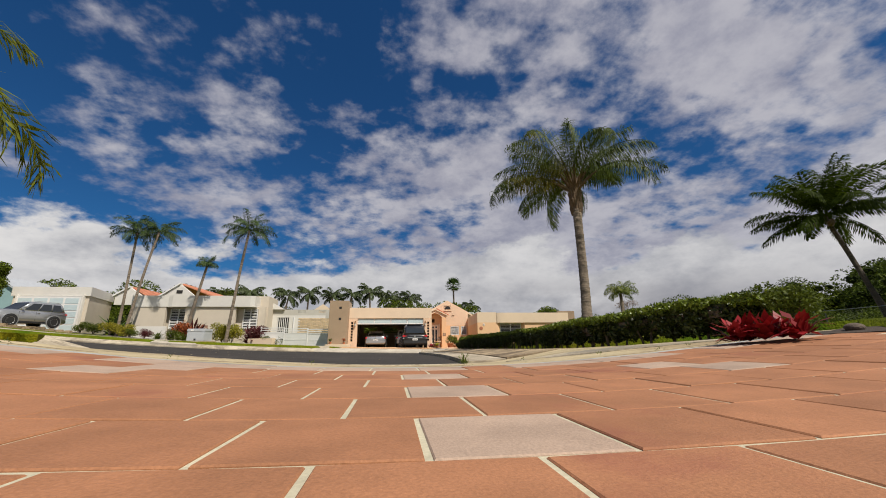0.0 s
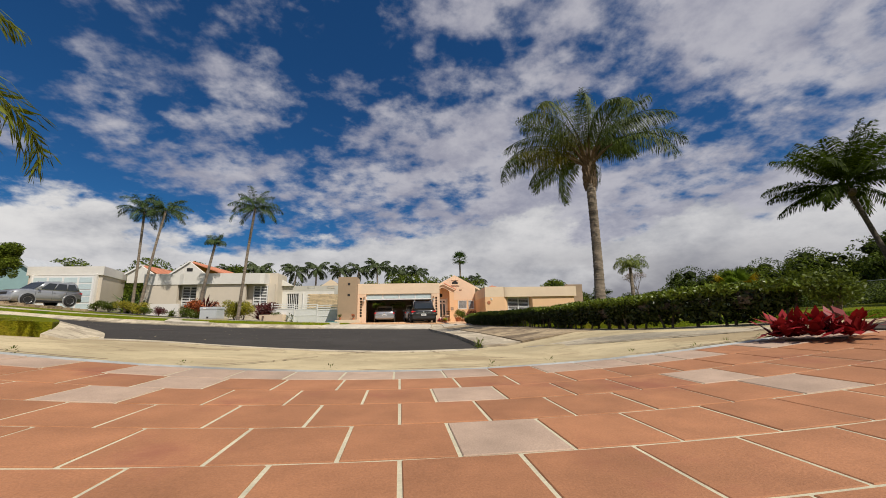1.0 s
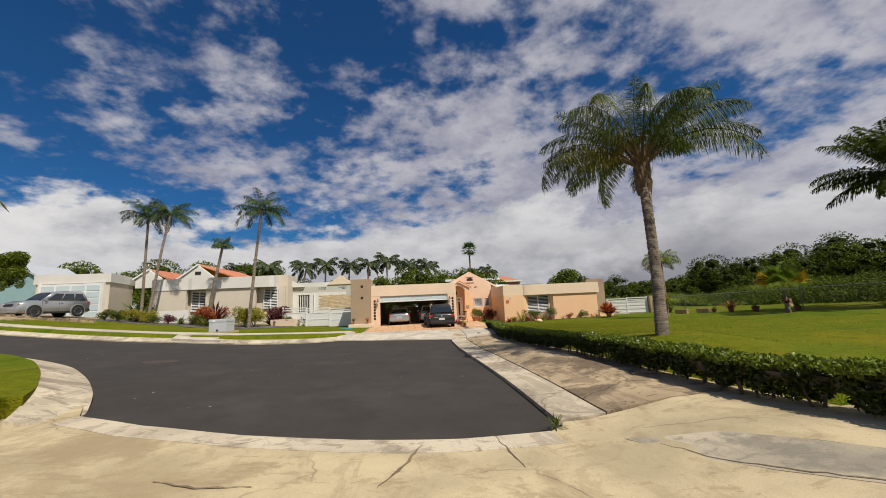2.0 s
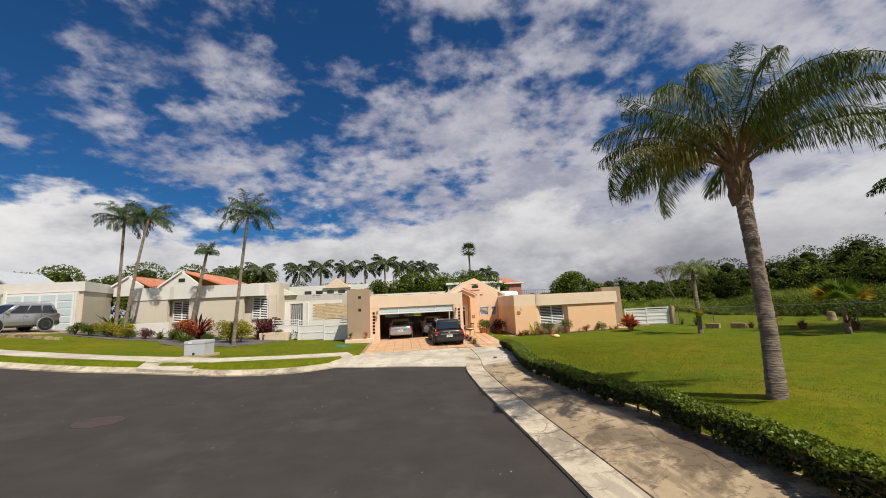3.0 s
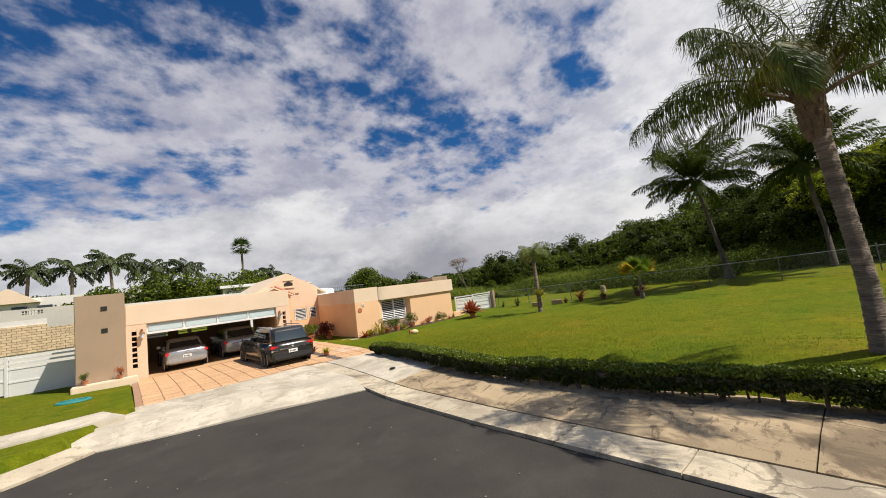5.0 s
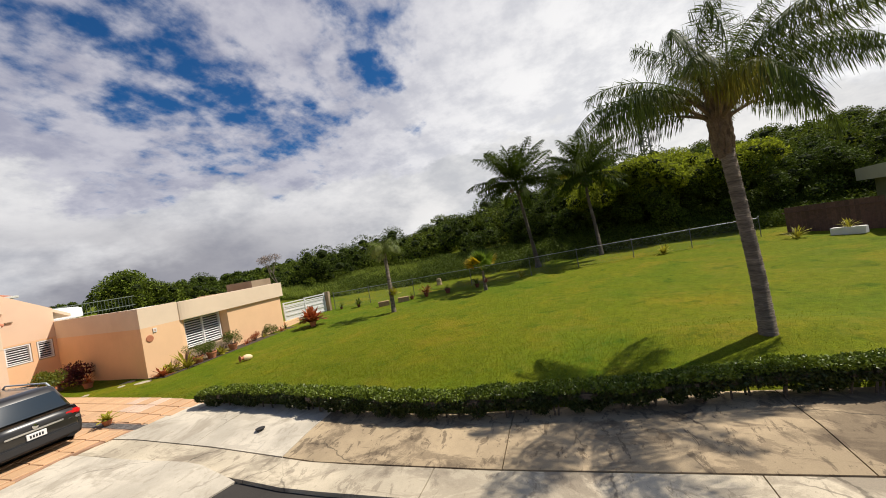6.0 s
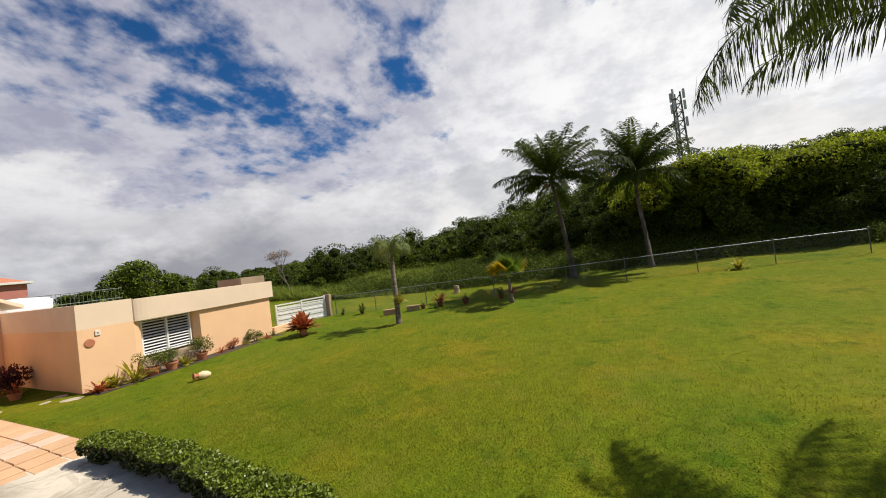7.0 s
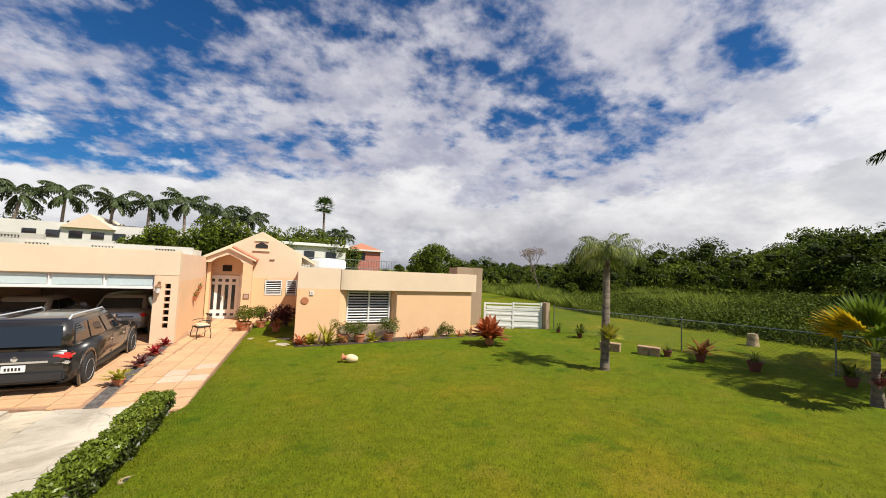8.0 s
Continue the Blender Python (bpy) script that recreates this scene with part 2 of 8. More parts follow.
def leafy(name, base, tip=None, rough=0.5, vary=0.35, trans=0.25, spec=0.3):
    """Leaves: colour differs leaf by leaf, light comes through."""
    m = mat(name, base, rough, 0.12, 0.6, 8.0, 0.0, island=vary, second=tip, spread=0.56, spec=spec)
    nt = m.node_tree
    b = nt.nodes["Principled BSDF"]
    tr, ad = nt.nodes.new("ShaderNodeBsdfTranslucent"), nt.nodes.new("ShaderNodeMixShader")
    ad.inputs[0].default_value = trans
    nt.links.new(b.inputs["Base Color"].links[0].from_socket, tr.inputs["Color"])
    out = nt.nodes["Material Output"]
    nt.links.new(b.outputs[0], ad.inputs[1]), nt.links.new(tr.outputs[0], ad.inputs[2])
    nt.links.new(ad.outputs[0], out.inputs["Surface"])
    return m


def glass(name, tint=(0.02, 0.025, 0.03), rough=0.04):
    m = bpy.data.materials.new(name)
    m.use_nodes = True
    b = m.node_tree.nodes["Principled BSDF"]
    b.inputs["Base Color"].default_value, b.inputs["Roughness"].default_value = (*tint, 1), rough
    b.inputs["Specular IOR Level"].default_value = 0.7
    return m


M = {
    "asphalt": mat("asphalt", (0.050, 0.044, 0.038), 0.92, 0.15, 1.5, 120, 0.7, second=(0.064, 0.057, 0.050), spread=0.50, dist=0.006, spec=0.2),
    "concrete": concrete("weathered_concrete", (0.51, 0.415, 0.25), (0.30, 0.22, 0.125), 0.36, 0.4),
    "walk": concrete("stained_concrete", (0.43, 0.325, 0.20), (0.105, 0.076, 0.05), 0.66, 0.6, 13.0),
    "crossing": concrete("pale_concrete", (0.55, 0.485, 0.38), (0.33, 0.28, 0.21), 0.40, 0.3, 31.0),
    "kerb": concrete("kerb_concrete", (0.53, 0.45, 0.325), (0.20, 0.16, 0.115), 0.48, 0.5, 47.0),
    "mortar": mat("pale_mortar", (0.52, 0.47, 0.33), 0.95, 0.15, 8, 120, 0.3, dist=0.003),
    "tile": mat("terracotta_tile", (0.36, 0.16, 0.077), 0.75, 0.18, 5.0, 230, 0.4, rnd=0.09, second=(0.30, 0.115, 0.064), spread=0.54, dist=0.003, spec=0.3),
    "paletile": mat("pale_tile", (0.42, 0.30, 0.22), 0.75, 0.18, 5, 230, 0.4, rnd=0.07, dist=0.003, spec=0.3),
    "strip": concrete("blue_grey_grout", (0.42, 0.425, 0.40), (0.20, 0.20, 0.18), 0.35, 0.3, 71.0),
    "patch": concrete("grey_patch_concrete", (0.46, 0.39, 0.28), (0.20, 0.18, 0.14), 0.5, 0.4, 93.0),
    "drive": mat("salmon_driveway_tile", (0.60, 0.365, 0.195), 0.6, 0.10, 2, 60, 0.12, rnd=0.06, dist=0.003),
    "grout": mat("brown_grout", (0.36, 0.21, 0.125), 0.95, 0.15, 6, 70, 0.2, dist=0.004),
    "bleached": mat("bleached_tile", (0.62, 0.44, 0.31), 0.6, 0.12, 3, 60, 0.1, rnd=0.08, dist=0.003),
    "pink": mat("pale_peach_stucco", (0.78, 0.55, 0.375), 0.85, 0.05, 0.9, 90, 0.2, second=(0.73, 0.50, 0.33), spread=0.58, dist=0.004),
    "grass": lawn("lawn"),
    "crackdirt": mat("crack_dirt", (0.20, 0.145, 0.085), 0.95, 0.3, 9, 60, 0.4, dist=0.004),
    "soil": mat("soil", (0.06, 0.042, 0.03), 0.95, 0.3, 4, 40, 0.6, dist=0.02),
    "peach": mat("peach_stucco", (0.80, 0.505, 0.285), 0.85, 0.05, 0.9, 90, 0.2, second=(0.75, 0.455, 0.25), spread=0.55, dist=0.004),
    "cream": mat("cream_stucco", (0.75, 0.585, 0.42), 0.85, 0.05, 0.9, 90, 0.2, second=(0.70, 0.53, 0.37), spread=0.6, dist=0.004),
    "parapet": mat("pale_olive_stucco", (0.53, 0.50, 0.43), 0.88, 0.07, 1.0, 80, 0.2, second=(0.42, 0.42, 0.34), spread=0.56, dist=0.004),
    "tan": mat("tan_stucco", (0.36, 0.26, 0.17), 0.88, 0.07, 1.2, 90, 0.25, second=(0.30, 0.21, 0.135), spread=0.55, dist=0.004),
    "beige": mat("beige_stucco", (0.62, 0.54, 0.43), 0.88, 0.05, 1.0, 90, 0.2, second=(0.56, 0.48, 0.37), spread=0.57, dist=0.004),
    "white": mat("white_paint", (0.78, 0.77, 0.74), 0.5, 0.04, 1.5, 60, 0.05, dist=0.003),
    "offwhite": mat("off_white_stucco", (0.70, 0.67, 0.61), 0.85, 0.06, 0.8, 80, 0.2, dist=0.004),
    "rooftile": mat("orange_roof_tile", (0.52, 0.20, 0.11), 0.8, 0.15, 3, 40, 0.2, rnd=0.15, island=0.15, dist=0.004),
    "dark": mat("dark_opening", (0.025, 0.022, 0.02), 0.9, 0.2, 3, 40, 0.1),
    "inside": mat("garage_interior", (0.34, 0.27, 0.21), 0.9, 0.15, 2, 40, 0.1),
    "metal": mat("galvanised_steel", (0.42, 0.43, 0.43), 0.45, 0.10, 8, 60, 0.1, metal=0.85),
    "grey": mat("grey_painted_metal", (0.46, 0.48, 0.50), 0.5, 0.05, 3, 50, 0.05),
    "post": mat("weathered_post", (0.15, 0.155, 0.145), 0.6, 0.15, 8, 60, 0.1, metal=0.4),
    "darkclay": mat("dark_clay_pot", (0.15, 0.045, 0.028), 0.75, 0.15, 8, 60, 0.15, rnd=0.15, dist=0.003),
    "wire": mat("chain_link_wire", (0.09, 0.11, 0.09), 0.6, 0.1, 8, 60, 0.05, metal=0.3),
    "trunk": mat("palm_trunk", (0.185, 0.145, 0.105), 0.92, 0.5, 1.6, 9, 0.9, second=(0.105, 0.083, 0.062), spread=0.55, dist=0.03, stretch=(1, 1, 8)),
    "cocotrunk": mat("coconut_trunk", (0.085, 0.066, 0.05), 0.92, 0.4, 1.6, 9, 0.8, second=(0.19, 0.16, 0.125), spread=0.56, dist=0.03, stretch=(1, 1, 8)),
    "boot": mat("palm_boots", (0.16, 0.11, 0.07), 0.95, 0.35, 9, 50, 0.8, dist=0.02),
    "bark": mat("bark", (0.12, 0.09, 0.065), 0.95, 0.3, 6, 40, 0.7, dist=0.02),
    "clay": mat("terracotta_pot", (0.46, 0.17, 0.08), 0.8, 0.12, 8, 60, 0.15, rnd=0.15, dist=0.003),
    "rubber": mat("tyre_rubber", (0.018, 0.018, 0.018), 0.85, 0.1, 8, 60, 0.1),
    "alloy": mat("alloy_rim", (0.62, 0.62, 0.62), 0.35, 0.04, 8, 60, 0.0, metal=0.35),
    "plastic": mat("black_plastic", (0.02, 0.02, 0.021), 0.55, 0.1, 8, 60, 0.05),
    "red": mat("red_lamp", (0.62, 0.015, 0.015), 0.2, 0.05, 8, 60, 0.0, coat=0.5),
    "greypaint": mat("dark_grey_car_paint", (0.026, 0.023, 0.020), 0.32, 0.03, 8, 60, 0.0, metal=0.3, coat=0.8),
    "silver": mat("silver_car_paint", (0.42, 0.43, 0.44), 0.3, 0.03, 8, 60, 0.0, metal=0.6, coat=0.8),
    "chrome": mat("chrome", (0.75, 0.75, 0.75), 0.12, 0.02, 8, 60, 0.0, metal=1.0),
    "glass": glass("tinted_glass"),
    "wood": mat("varnished_wood", (0.22, 0.11, 0.05), 0.6, 0.2, 12, 80, 0.15),
    "teal": mat("teal_plastic", (0.02, 0.21, 0.20), 0.5, 0.15, 5, 50, 0.1),
    "brick": mat("beige_wall_tile", (0.58, 0.44, 0.27), 0.8, 0.10, 4, 50, 0.15, rnd=0.12, island=0.14),
    "palmleaf": leafy("queen_palm_leaf", (0.078, 0.110, 0.014), (0.23, 0.18, 0.018), rough=0.52, trans=0.36),
    "cocoleaf": leafy("coconut_leaf", (0.050, 0.076, 0.006), (0.16, 0.135, 0.012), rough=0.6, trans=0.48, spec=0.10),
    "farpalm": leafy("far_palm_leaf", (0.062, 0.085, 0.026), (0.11, 0.12, 0.034), trans=0.25),
    "royalleaf": leafy("royal_palm_leaf", (0.06, 0.10, 0.025), (0.11, 0.12, 0.02)),
    # hedge leaves in two tones: sun on top, shade on the sides, as colour
    "hedgelit": leafy("hedge_leaf_sunlit", (0.13, 0.17, 0.016), (0.22, 0.22, 0.03), rough=0.38, trans=0.15),
    "hedgeshade": leafy("hedge_leaf_shaded", (0.038, 0.052, 0.008), (0.070, 0.052, 0.012), rough=0.4, trans=0.05),
    "redleaf": leafy("red_bromeliad_leaf", (0.24, 0.011, 0.014), (0.13, 0.025, 0.016), trans=0.15),
    "rustleaf": leafy("rust_red_leaf", (0.38, 0.10, 0.03), (0.20, 0.12, 0.03)),
    "yellowleaf": leafy("yellow_green_leaf", (0.34, 0.30, 0.03), (0.19, 0.22, 0.03), trans=0.35),
    "bushleaf": leafy("shrub_leaf", (0.105, 0.135, 0.014), (0.185, 0.19, 0.022), trans=0.35),
    "maroonleaf": leafy("maroon_leaf", (0.12, 0.03, 0.03), (0.06, 0.05, 0.03)),
    "wood1": leafy("hill_leaf_dark", (0.0676, 0.0962, 0.0104), (0.169, 0.182, 0.0169), rough=0.7, vary=0.7, trans=0.2, spec=0.15),
    "wood2": leafy("hill_leaf_light", (0.100, 0.132, 0.012), (0.175, 0.185, 0.018), rough=0.7, vary=0.7, trans=0.25, spec=0.15),
    "bamboo": leafy("bamboo_leaf", (0.22, 0.255, 0.018), (0.30, 0.30, 0.03), rough=0.65, vary=0.5, trans=0.55, spec=0.15),
    "scrub": leafy("scrub_leaf", (0.080, 0.110, 0.012), (0.16, 0.17, 0.018), rough=0.7, vary=0.6, trans=0.25, spec=0.15),
    "cane": leafy("tall_grass", (0.23, 0.28, 0.04), (0.16, 0.20, 0.025), rough=0.8, trans=0.4),
    "blade": leafy("grass_blade", (0.182, 0.200, 0.009), (0.285, 0.235, 0.024), rough=0.7, trans=0.45),
    "litter": leafy("dry_leaf_bits", (0.42, 0.35, 0.22), (0.25, 0.16, 0.08), rough=0.8),
    # near-black green, painted for the shade inside tree crowns
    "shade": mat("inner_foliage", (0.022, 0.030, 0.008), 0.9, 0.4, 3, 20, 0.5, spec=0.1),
    "slate": mat("slate_mulch", (0.11, 0.095, 0.085), 0.9, 0.45, 7, 22, 0.9, second=(0.20, 0.17, 0.15), spread=0.5, dist=0.05),
    "benchstone": mat("brown_bench_brick", (0.36, 0.235, 0.13), 0.9, 0.25, 9, 60, 0.4),
    "lantern": mat("mossy_stone", (0.20, 0.18, 0.15), 0.9, 0.2, 8, 50, 0.4),
}

# ---- building helpers ----


def finish(me, material, smooth=False):
    me.materials.append(material)
    if smooth:
        me.polygons.foreach_set("use_smooth", [True] * len(me.polygons))
    me.update()
    return me


def mesh_of(bm, name, material, smooth=False):
    me = bpy.data.meshes.new(name)
    bm.to_mesh(me)
    bm.free()
    return finish(me, material, smooth)


def part(name, bm, material, parent=None, label="", smooth=False):
    """Links a bmesh, or a mesh, as one object, under a thing or a part."""
    me = bm if isinstance(bm, bpy.types.Mesh) else mesh_of(bm, name, material, smooth)
    ob = new(name, me)
    if parent is not None:
        ob.parent = parent
    return tagged(ob, label)


def thing(name, m, label, category, group="", kind=""):
    ob = new(name)
    ob.matrix_world = m
    ob.empty_display_size = 0.2
    return tagged(ob, label, category, group, kind)


def box(x0, x1, y0, y1, z0, z1, bevel=0.0, bm=None):
    bm = bm or bmesh.new()
    r = bmesh.ops.create_cube(bm, size=1.0)
    for v in r["verts"]:
        v.co = Vector(((x0 + x1) / 2 + v.co.x * (x1 - x0), (y0 + y1) / 2 + v.co.y * (y1 - y0), (z0 + z1) / 2 + v.co.z * (z1 - z0)))
    if bevel:
        edges = list({e for v in r["verts"] for e in v.link_edges})
        bmesh.ops.bevel(bm, geom=edges, offset=bevel, segments=2, affect="EDGES")
    return bm


def prism(outline, z0, z1, bm=None, bevel=0.0):
    """A flat outline in plan, extruded upwards."""
    bm = bm or bmesh.new()
    lo = [bm.verts.new((x, y, z0)) for x, y in outline]
    hi = [bm.verts.new((x, y, z1)) for x, y in outline]
    n = len(outline)
    bm.faces.new(hi), bm.faces.new(lo[::-1])
    for i in range(n):
        bm.faces.new((lo[i], lo[(i + 1) % n], hi[(i + 1) % n], hi[i]))
    bmesh.ops.recalc_face_normals(bm, faces=bm.faces)
    if bevel:
        bmesh.ops.bevel(bm, geom=list(bm.edges), offset=bevel, segments=2, affect="EDGES")
    return bm


def slab_yz(outline, x0, x1, bm=None):
    """An outline in the y-z plane, extruded along x."""
    bm = bm or bmesh.new()
    a = [bm.verts.new((x0, y, z)) for y, z in outline]
    b = [bm.verts.new((x1, y, z)) for y, z in outline]
    n = len(outline)
    bm.faces.new(a), bm.faces.new(b[::-1])
    for i in range(n):
        bm.faces.new((a[i], a[(i + 1) % n], b[(i + 1) % n], b[i]))
    bmesh.ops.recalc_face_normals(bm, faces=bm.faces)
    return bm


def slab_xz(outline, y0, y1, bm=None):
    """An outline in the x-z plane, extruded along y."""
    bm = bm or bmesh.new()
    a = [bm.verts.new((x, y0, z)) for x, z in outline]
    b = [bm.verts.new((x, y1, z)) for x, z in outline]
    n = len(outline)
    bm.faces.new(a), bm.faces.new(b[::-1])
    for i in range(n):
        bm.faces.new((a[i], a[(i + 1) % n], b[(i + 1) % n], b[i]))
    bmesh.ops.recalc_face_normals(bm, faces=bm.faces)
    return bm


def tube(points, radii, sides=10, bm=None, cap=True):
    """A tapered tube along a line of points."""
    bm = bm or bmesh.new()
    rings = []
    pts = [Vector(p) for p in points]
    for i, p in enumerate(pts):
        d = (pts[min(i + 1, len(pts) - 1)] - pts[max(i - 1, 0)]).normalized()
        ref = Vector((0, 0, 1)) if abs(d.z) < 0.95 else Vector((0, 1, 0))
        u = d.cross(ref).normalized()
        v = d.cross(u)
        r = radii[i] if isinstance(radii, (list, tuple)) else radii
        rings.append([bm.verts.new(p + r * (math.cos(a) * u + math.sin(a) * v)) for a in (k * math.tau / sides for k in range(sides))])
    for a, b in zip(rings, rings[1:]):
        for k in range(sides):
            bm.faces.new((a[k], a[(k + 1) % sides], b[(k + 1) % sides], b[k]))
    if cap:
        bm.faces.new(rings[0][::-1]), bm.faces.new(rings[-1])
    return bm


def lathe(profile, sides=20, bm=None, at=(0, 0, 0)):
    """A turned shape from (radius, height) pairs."""
    bm = bm or bmesh.new()
    o = Vector(at)
    rings = [[bm.verts.new(o + Vector((r * math.cos(k * math.tau / sides), r * math.sin(k * math.tau / sides), z))) for k in range(sides)] for r, z in profile]
    for a, b in zip(rings, rings[1:]):
        for k in range(sides):
            bm.faces.new((a[k], a[(k + 1) % sides], b[(k + 1) % sides], b[k]))
    bm.faces.new(rings[0][::-1]), bm.faces.new(rings[-1])
    return bm


def quads_mesh(name, centre, along, across, material):
    """Many leaves at once: each a folded blade of four points round its centre."""
    n = len(centre)
    v = np.empty((n, 4, 3), np.float32)
    v[:, 0], v[:, 1], v[:, 2], v[:, 3] = centre - along, centre + across, centre + along, centre - across
    me = bpy.data.meshes.new(name)
    me.vertices.add(4 * n), me.loops.add(4 * n), me.polygons.add(n)
    me.vertices.foreach_set("co", v.ravel())
    me.loops.foreach_set("vertex_index", np.arange(4 * n, dtype=np.int32))
    me.polygons.foreach_set("loop_start", np.arange(0, 4 * n, 4, dtype=np.int32))
    me.validate()
    return finish(me, material)


def unit(v):
    return v / np.maximum(np.linalg.norm(v, axis=1, keepdims=True), 1e-9)


def leaf_cloud(name, rng, blobs, count, size, material, shell=0.55, flat=1.0):
    """Leaves scattered through ellipsoids given as rows of x, y, z, rx, ry, rz, denser near the outside."""
    b = np.array(blobs, float)
    w = (b[:, 3] * b[:, 4] + b[:, 4] * b[:, 5] + b[:, 3] * b[:, 5])
    pick = rng.choice(len(b), count, p=w / w.sum())
    d = unit(rng.normal(size=(count, 3)))
    r = shell + (1 - shell) * rng.random((count, 1)) ** 0.6
    c = b[pick, :3] + d * r * b[pick, 3:]
    a = unit(rng.normal(size=(count, 3)) + 0.6 * d) * size * rng.uniform(0.6, 1.4, (count, 1))
    s = unit(np.cross(a, rng.normal(size=(count, 3)))) * size * 0.5 * rng.uniform(0.6, 1.3, (count, 1)) * flat
    return quads_mesh(name, c, a, s, material)


# ---- the lie of the land ----
LAND = (0.076, -0.166, -0.091, 0.079, -0.33, 0.037, 0.002, 0.504, -0.12, -0.05)


def terrain(x, y):
    """Height of the gently dished site, without kerbs and slabs."""
    u, v = (min(max(x, -21), 32) - 7.5) / 15, (min(max(y, 5), 40) - 20) / 15
    powers = [(i, j) for i in range(4) for j in range(4 - i)]
    z = sum(c * u**i * v**j for c, (i, j) in zip(LAND, powers))
    s = min(max((math.hypot(x - 7.5, y - 7.2) - 1.5) / 6, 0), 1)
    s = s * s * (3 - 2 * s)
    dx = min(max(x - 7.5, -4), 4)
    return z * s + (1 - s) * (0.03 * dx * dx - 0.016 * dx)


def bank(x, y):
    """The lawn swells a little round the big palm."""
    return 0.32 * math.exp(-(((x - 12.3) / 1.3) ** 2 + ((y - 14.6) / 2.4) ** 2)) if x > 10.3 else 0.0


def hill(x, y):
    """The wooded slope beyond the fence."""
    a = max(0.0, x - 30) / 40
    right = min(a, 1.6) * 6.5 * min(1.0, max(0.12, (53 - y) / 38)) if x > 30 else 0.0
    return right


def rounded(line, radius, closed=True, steps=5):
    """The line with its corners rounded off."""
    out, n = [], len(line)
    for i, (x, y) in enumerate(line):
        if not closed and i in (0, n - 1):
            out.append((x, y))
            continue
        p, a, b = Vector((x, y)), Vector(line[i - 1]), Vector(line[(i + 1) % n])
        r = min(radius, (a - p).length * 0.45, (b - p).length * 0.45)
        u, v = p + (a - p).normalized() * r, p + (b - p).normalized() * r
        for k in range(steps + 1):
            f = k / steps
            q = u * (1 - f) ** 2 + p * 2 * f * (1 - f) + v * f * f
            out.append((q.x, q.y))
    return out


ROAD = [(2.9, 12.4), (4.2, 11.7), (6.4, 11.25), (8.70, 11.2), (8.62, 13.5), (8.58, 16.0), (8.54, 18.6), (8.62, 21.2), (8.75, 22.5), (6.9, 22.95), (4.3, 23.35), (3.5, 22.5), (2.4, 22.02), (1.0, 22.0), (-0.3, 22.3), (-1.5, 22.6), (-4.0, 22.9), (-12, 24.7), (-30, 29), (-60, 38), (-60, 30), (-30, 22.5), (-12, 19.0), (-4, 17.9), (-1.3, 17.2), (0.25, 16.15), (1.65, 14.75), (2.75, 13.45), (3.3, 12.6)]
PAVED = [(1.2, -6), (10.3, -6), (10.35, 8.6), (11.0, 9.0), (10.85, 10.2), (10.75, 11.3), (10.7, 12.5), (10.74, 14), (10.68, 15.5), (10.75, 17), (10.7, 19.3), (10.75, 20.3), (11.0, 21.8), (11.25, 23.2), (11.45, 25.3), (11.6, 25.9), (12.35, 35.6), (12.35, 36.6), (10.0, 36.6), (10.0, 36.9), (4.98, 36.9), (4.98, 25.7), (4.1, 23.7), (3.3, 22.75), (2.35, 22.3), (1.0, 22.3), (-0.25, 22.6), (-1.4, 22.9), (-4, 23.2), (-12, 25.0), (-30, 29.6), (-60, 38.6), (-60, 29.6), (-30, 22.2), (-12, 18.05), (-4.1, 16.95), (-1.75, 16.35), (-0.35, 15.4), (0.95, 14.1), (1.95, 12.85), (1.2, 11)]


def inside(poly, x, y):
    hit = False
    for (x0, y0), (x1, y1) in zip(poly, poly[1:] + poly[:1]):
        if (y0 > y) != (y1 > y) and x < (x1 - x0) * (y - y0) / (y1 - y0) + x0:
            hit = not hit
    return hit


def grid_sheet(name, xs, ys, height, material, keep=None, thick=0.0, smooth=True):
    """A sheet over a grid; height gives z, keep says which cells stay; thick: depth of the slab."""
    bm = bmesh.new()
    vs = {}

    def vert(i, j):
        if (i, j) not in vs:
            vs[i, j] = bm.verts.new((xs[i], ys[j], height(xs[i], ys[j])))
        return vs[i, j]

    for i in range(len(xs) - 1):
        for j in range(len(ys) - 1):
            if keep is None or keep((xs[i] + xs[i + 1]) / 2, (ys[j] + ys[j + 1]) / 2):
                bm.faces.new((vert(i, j), vert(i + 1, j), vert(i + 1, j + 1), vert(i, j + 1)))
    return mesh_of(bm, name, material, smooth)


